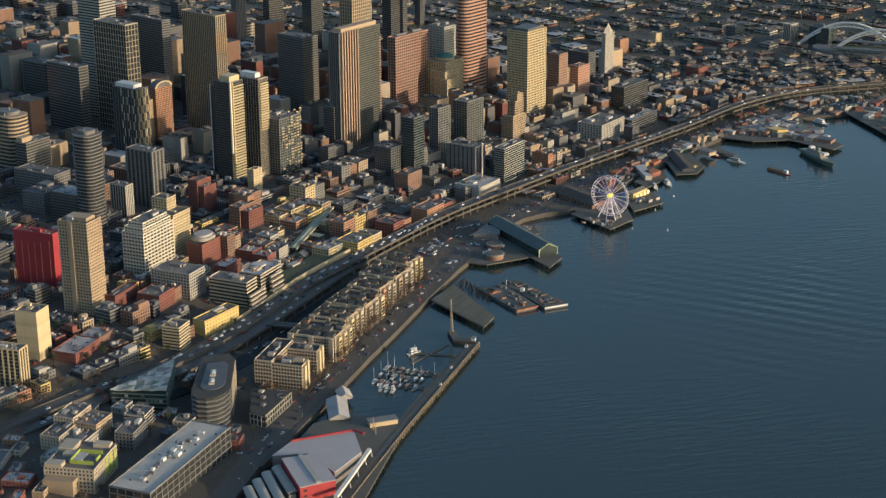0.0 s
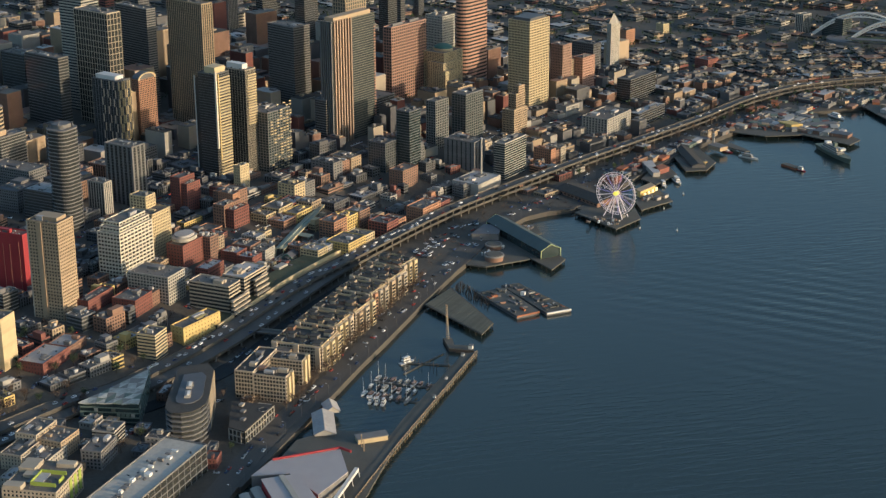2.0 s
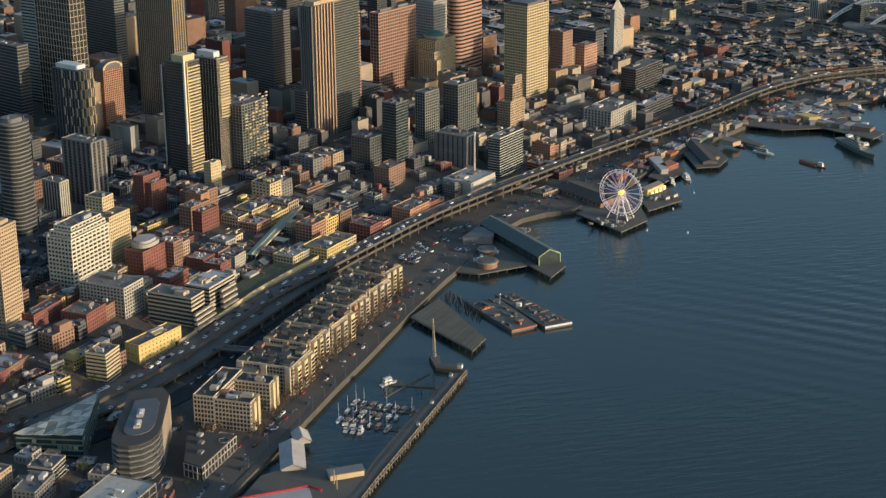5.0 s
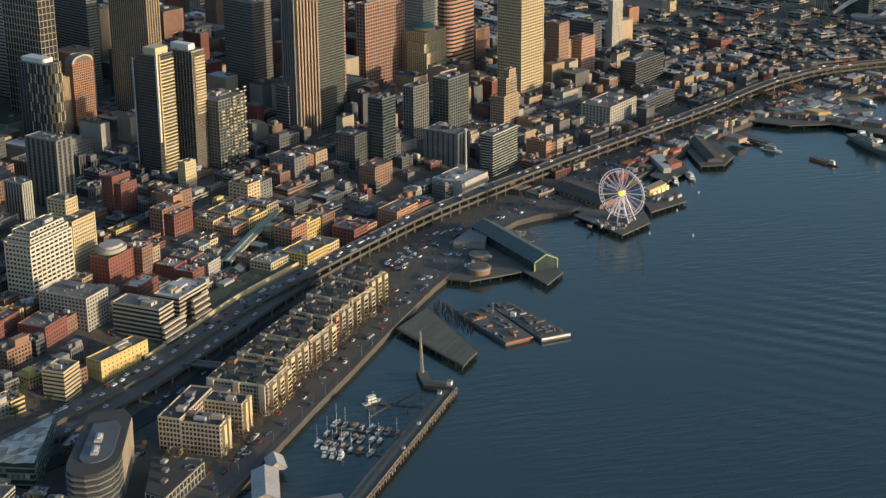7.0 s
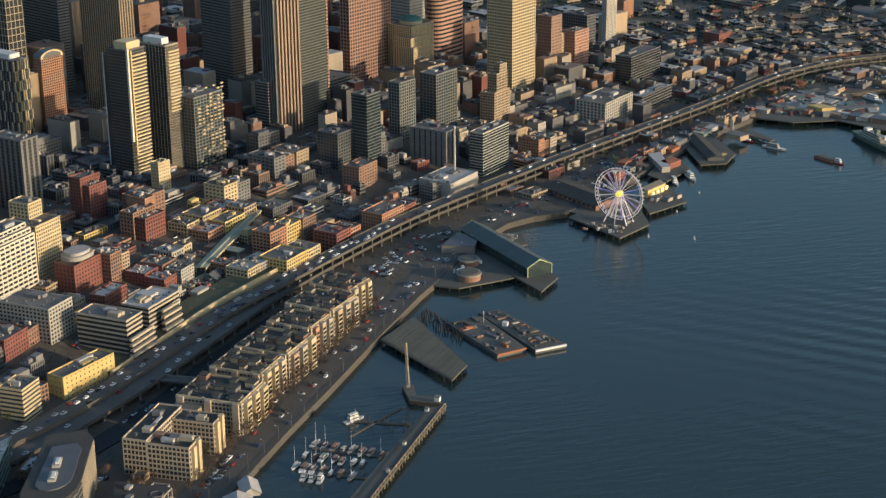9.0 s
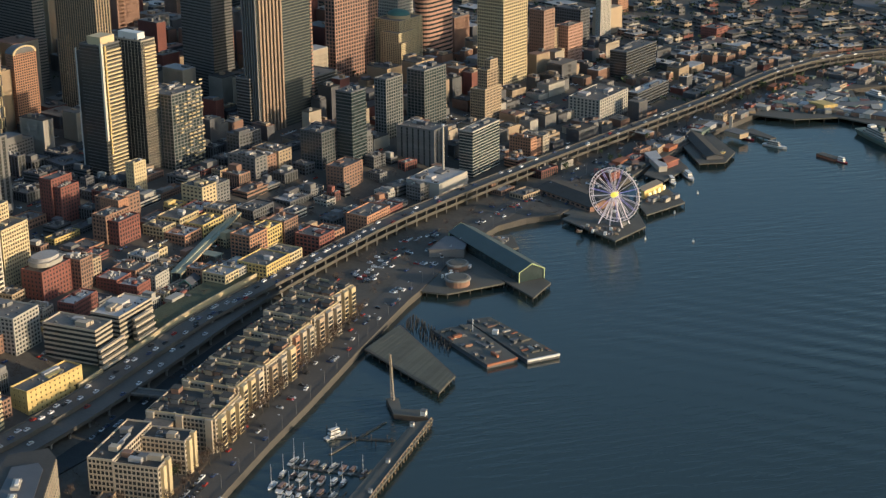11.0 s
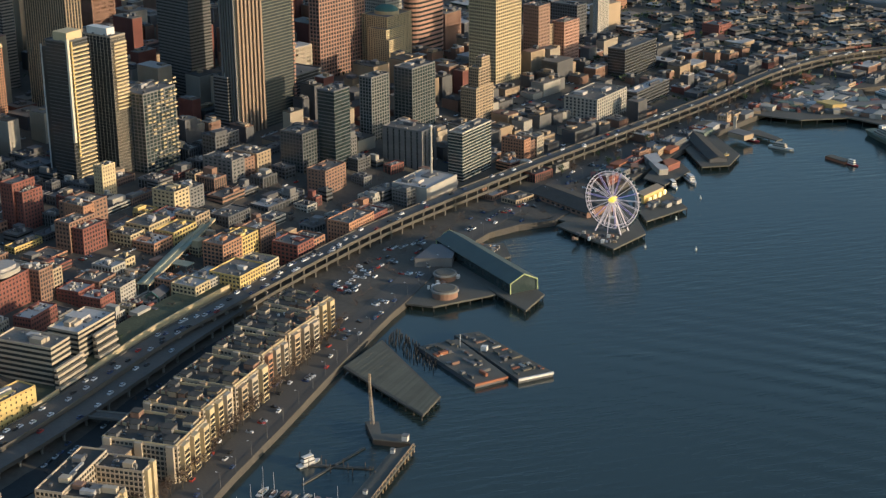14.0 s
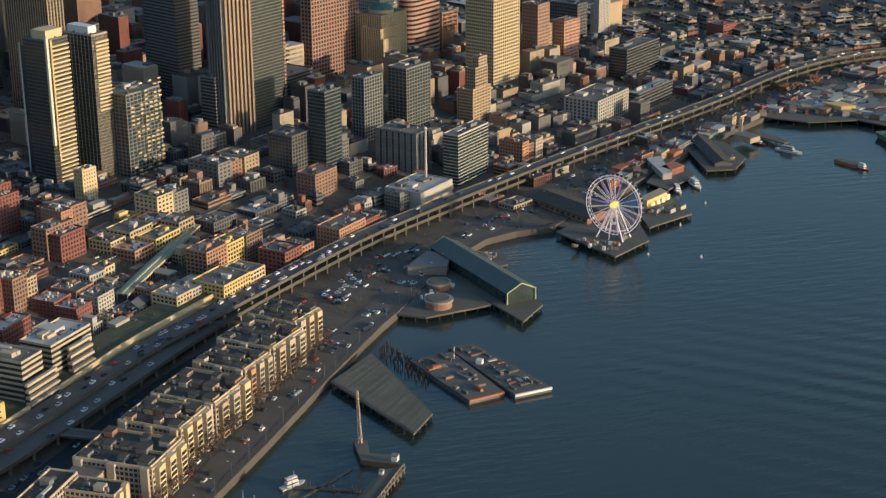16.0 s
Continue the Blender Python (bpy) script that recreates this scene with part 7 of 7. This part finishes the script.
def winter_brush():
    """Low bare brush and small trees in the yards and along the streets."""
    rnd = random.Random(61)
    v, f = [], []
    via = np.array(resample(VIA, 6))
    road = np.array(resample(ROAD, 6))
    for _ in range(1500):
        y = rnd.uniform(-720, 100)
        x = float(np.interp(y, via[:, 1], via[:, 0])) + rnd.uniform(-130, 120)
        if x > shore_x(y) - 7 or np.hypot(via[:, 0] - x, via[:, 1] - y).min() < 13 or np.hypot(road[:, 0] - x, road[:, 1] - y).min() < 10 or not free(x, y, 0.2):
            continue
        g, h = ground_z(x, y), rnd.uniform(2, 5.5)
        for k in range(46):
            c = Vector((x + rnd.gauss(0, 1.1), y + rnd.gauss(0, 1.1), g + h * rnd.uniform(0.05, 1.0)))
            d1, d2 = [Vector((rnd.gauss(0, 1), rnd.gauss(0, 1), rnd.gauss(0, 1))).normalized() for _ in range(2)]
            o, r = len(v), rnd.uniform(0.3, 0.75)
            v += [tuple(c - d1 * r), tuple(c + d1 * r), tuple(c + d2 * r * 0.5)]
            f.append((o, o + 1, o + 2))
    me = bpy.data.meshes.new("brush")
    me.from_pydata(v, [], f)
    tagged(part("winter_brush", me, LEAF), "bare brown brush and small trees between the buildings", "brush", kind="stuff")


winter_brush()


CARS = [("white", (0.7, 0.7, 0.7)), ("silver", (0.42, 0.43, 0.45)), ("black", (0.02, 0.02, 0.022)), ("dark blue", (0.03, 0.05, 0.12)), ("red", (0.3, 0.03, 0.02))]
PAINT = [mat(n.replace(" ", "_") + "_car_paint", c, 0.35, vary=0.05) for n, c in CARS]


def extrude(profile, half):
    """A side profile carried across its width."""
    n = len(profile)
    me = bpy.data.meshes.new("part")
    me.from_pydata([(x, s * half, z) for s in (-1, 1) for x, z in profile], [], [tuple(range(n)), tuple(range(2 * n - 1, n - 1, -1))] + [(i, n + i, n + (i + 1) % n, (i + 1) % n) for i in range(n)])
    return me


def car_spots():
    """Cars on the highway, the harbour road and the parking yards first, then along the city streets."""
    rnd = random.Random(31)
    spots = []
    for way, gap, lanes, z, odds in ((VIA, 3.2, (-3.6, -1.2, 1.2, 3.6), 12.6, 0.27), (ROAD, 3.2, (-5, -2, 2, 5), None, 0.15)):
        line = resample(way, gap)
        for i in range(40, len(line) - 30):
            if rnd.random() < (odds + 0.4 if z and -620 < line[i][1] < -110 else odds):
                a, b = line[i - 1], line[i + 1]
                d = Vector((b[0] - a[0], b[1] - a[1])).normalized()
                o = rnd.choice(lanes)
                up = z
                if z:
                    k = smooth((-198 - line[i][1]) / 130)
                    low = rnd.random() < 0.4 and k > 0.9
                    o, up = (o - 6.5 * k if low else o + 4.5 * k), (9.2 if low else 12.6 - 1.4 * k) + 4.6 * smooth((-490 - line[i][1]) / 50)
                x, y = line[i][0] - d.y * o, line[i][1] + d.x * o
                spots.append((x, y, up if z else ground_z(x, y) + 0.12, math.degrees(math.atan2(d.y, d.x))))
    for i in range(16):
        for o in (-2.4, 2.4):
            if rnd.random() < 0.8:
                x, y = rot(-127 + 1.6 * i, -563 + 5.6 * i, 12, o, 0)
                if free(x, y, -3):
                    spots.insert(0, (x, y, ground_z(x, y) + 0.05, 76))
    for i in range(9):
        for j in range(3):
            if rnd.random() < 0.5:
                continue
            x, y = -87 + 4.6 * j + rnd.uniform(-0.3, 0.3), -194 + 5.4 * i
            spots.append((x, y, ground_z(x, y), rnd.choice((0, 180))))
    for i in range(14):
        for j in range(4):
            if rnd.random() < 0.75:
                spots.append((91 + 3.6 * i + rnd.uniform(-0.4, 0.4), 302 + 6 * j + 0.4 * i, 4.0, 60))
    near = len(spots)
    tries = 0
    foot = np.array([(p[0], p[1], p[2]) for p in FOOT])
    via = np.array(resample(VIA, 6))
    while len(spots) < near + 1500 and tries < 30000:
        tries += 1
        y = rnd.uniform(-680, 430)
        x = float(np.interp(y, via[:, 1], via[:, 0])) + (rnd.uniform(-330, 140) if y > -450 else rnd.uniform(-160, 140))
        if x > shore_x(y) - 5 or np.hypot(via[:, 0] - x, via[:, 1] - y).min() < 14 or (np.hypot(foot[:, 0] - x, foot[:, 1] - y) < foot[:, 2] * 0.96 + 1.5).any():
            continue
        yaw = grid_yaw(y) + rnd.choice((0, 90, 90))
        for k in range(rnd.choice((1, 1, 2, 4))):
            a = radians(yaw)
            px, py = (x - 2.2 * k * math.sin(a), y + 2.2 * k * math.cos(a)) if yaw - grid_yaw(y) < 45 else (x + 4.4 * k * math.cos(a), y + 4.4 * k * math.sin(a))
            spots.append((px, py, ground_z(px, py) + 0.05, yaw))
    return spots


def cars():
    rnd = random.Random(32)
    body = extrude([(-1.7, 0.0), (-1.7, 0.75), (-1.1, 0.8), (1.0, 0.78), (1.7, 0.65), (1.7, 0.0)], 0.7)
    cabin = merge(extrude([(-1.35, 0.76), (-0.9, 1.18), (0.4, 1.18), (0.95, 0.76)], 0.6))
    cabin.materials.append(DKGLASS)
    shells = []
    for m in PAINT:
        me = merge(body, boxes([(-0.25, 0, 1.17, 1.3, 1.15, 0.06)]))
        me.materials.append(m)
        shells.append(me)
    spots = car_spots()
    for x, y, z, yaw in spots[:300]:
        k = rnd.choice((0, 0, 0, 1, 1, 1, 1, 2, 2, 3, 3, 4))
        t = new("car", shells[k])
        t.matrix_basis = pose(x, y, z, 0, 0, yaw)
        tagged(t, "%s car on the road" % CARS[k][0], "car", "cars on the roads")
        part("cabin", cabin, None, t, "dark glazed cabin")
    # the rest, parked along the streets and in the yards
    v, f, mi = [], [], []
    for x, y, z, yaw in spots[300:]:
        k = rnd.choice((0, 1, 1, 2, 2, 3, 3, 4))
        for me, m in ((body, k), (cabin, 5)):
            o = len(v)
            p = pose(x, y, z, 0, 0, yaw)
            v += [tuple(p @ q.co) for q in me.vertices]
            for q in me.polygons:
                f.append(tuple(o + i for i in q.vertices))
                mi.append(m)
    me = bpy.data.meshes.new("parked")
    me.from_pydata(v, [], f)
    for m in PAINT + [DKGLASS]:
        me.materials.append(m)
    me.polygons.foreach_set("material_index", mi)
    tagged(part("parked_cars", me, None), "rows of parked cars along the city streets", "cars", kind="stuff")


cars()


def lamps():
    t = thing("street_lamp", 0, 0, 0, 0, "slim grey street lamp with a small flat head", "lamp", "lamps along the harbour road")
    part("pole", rod((0, 0, 0), (0, 0, 7), 0.09, 0.06, n=5), GREY, t)
    part("arm", rod((0, 0, 7), (1.6, 0, 7.3), 0.05, n=4), GREY, t)
    part("head", boxes([(1.6, 0, 7.1, 0.8, 0.35, 0.2)]), STEEL, t)
    line = resample(ROAD, 26)
    for i in range(3, len(line) - 8):
        a, b = line[i - 1], line[i + 1]
        d = Vector((b[0] - a[0], b[1] - a[1])).normalized()
        x, y = line[i][0] + d.y * 8.2, line[i][1] - d.x * 8.2
        m = pose(x, y, ground_z(x, y), 0, 0, math.degrees(math.atan2(d.y, d.x)) + 90)
        if i == 3:
            t.matrix_basis = m
        else:
            copy_thing(t, m)


lamps()
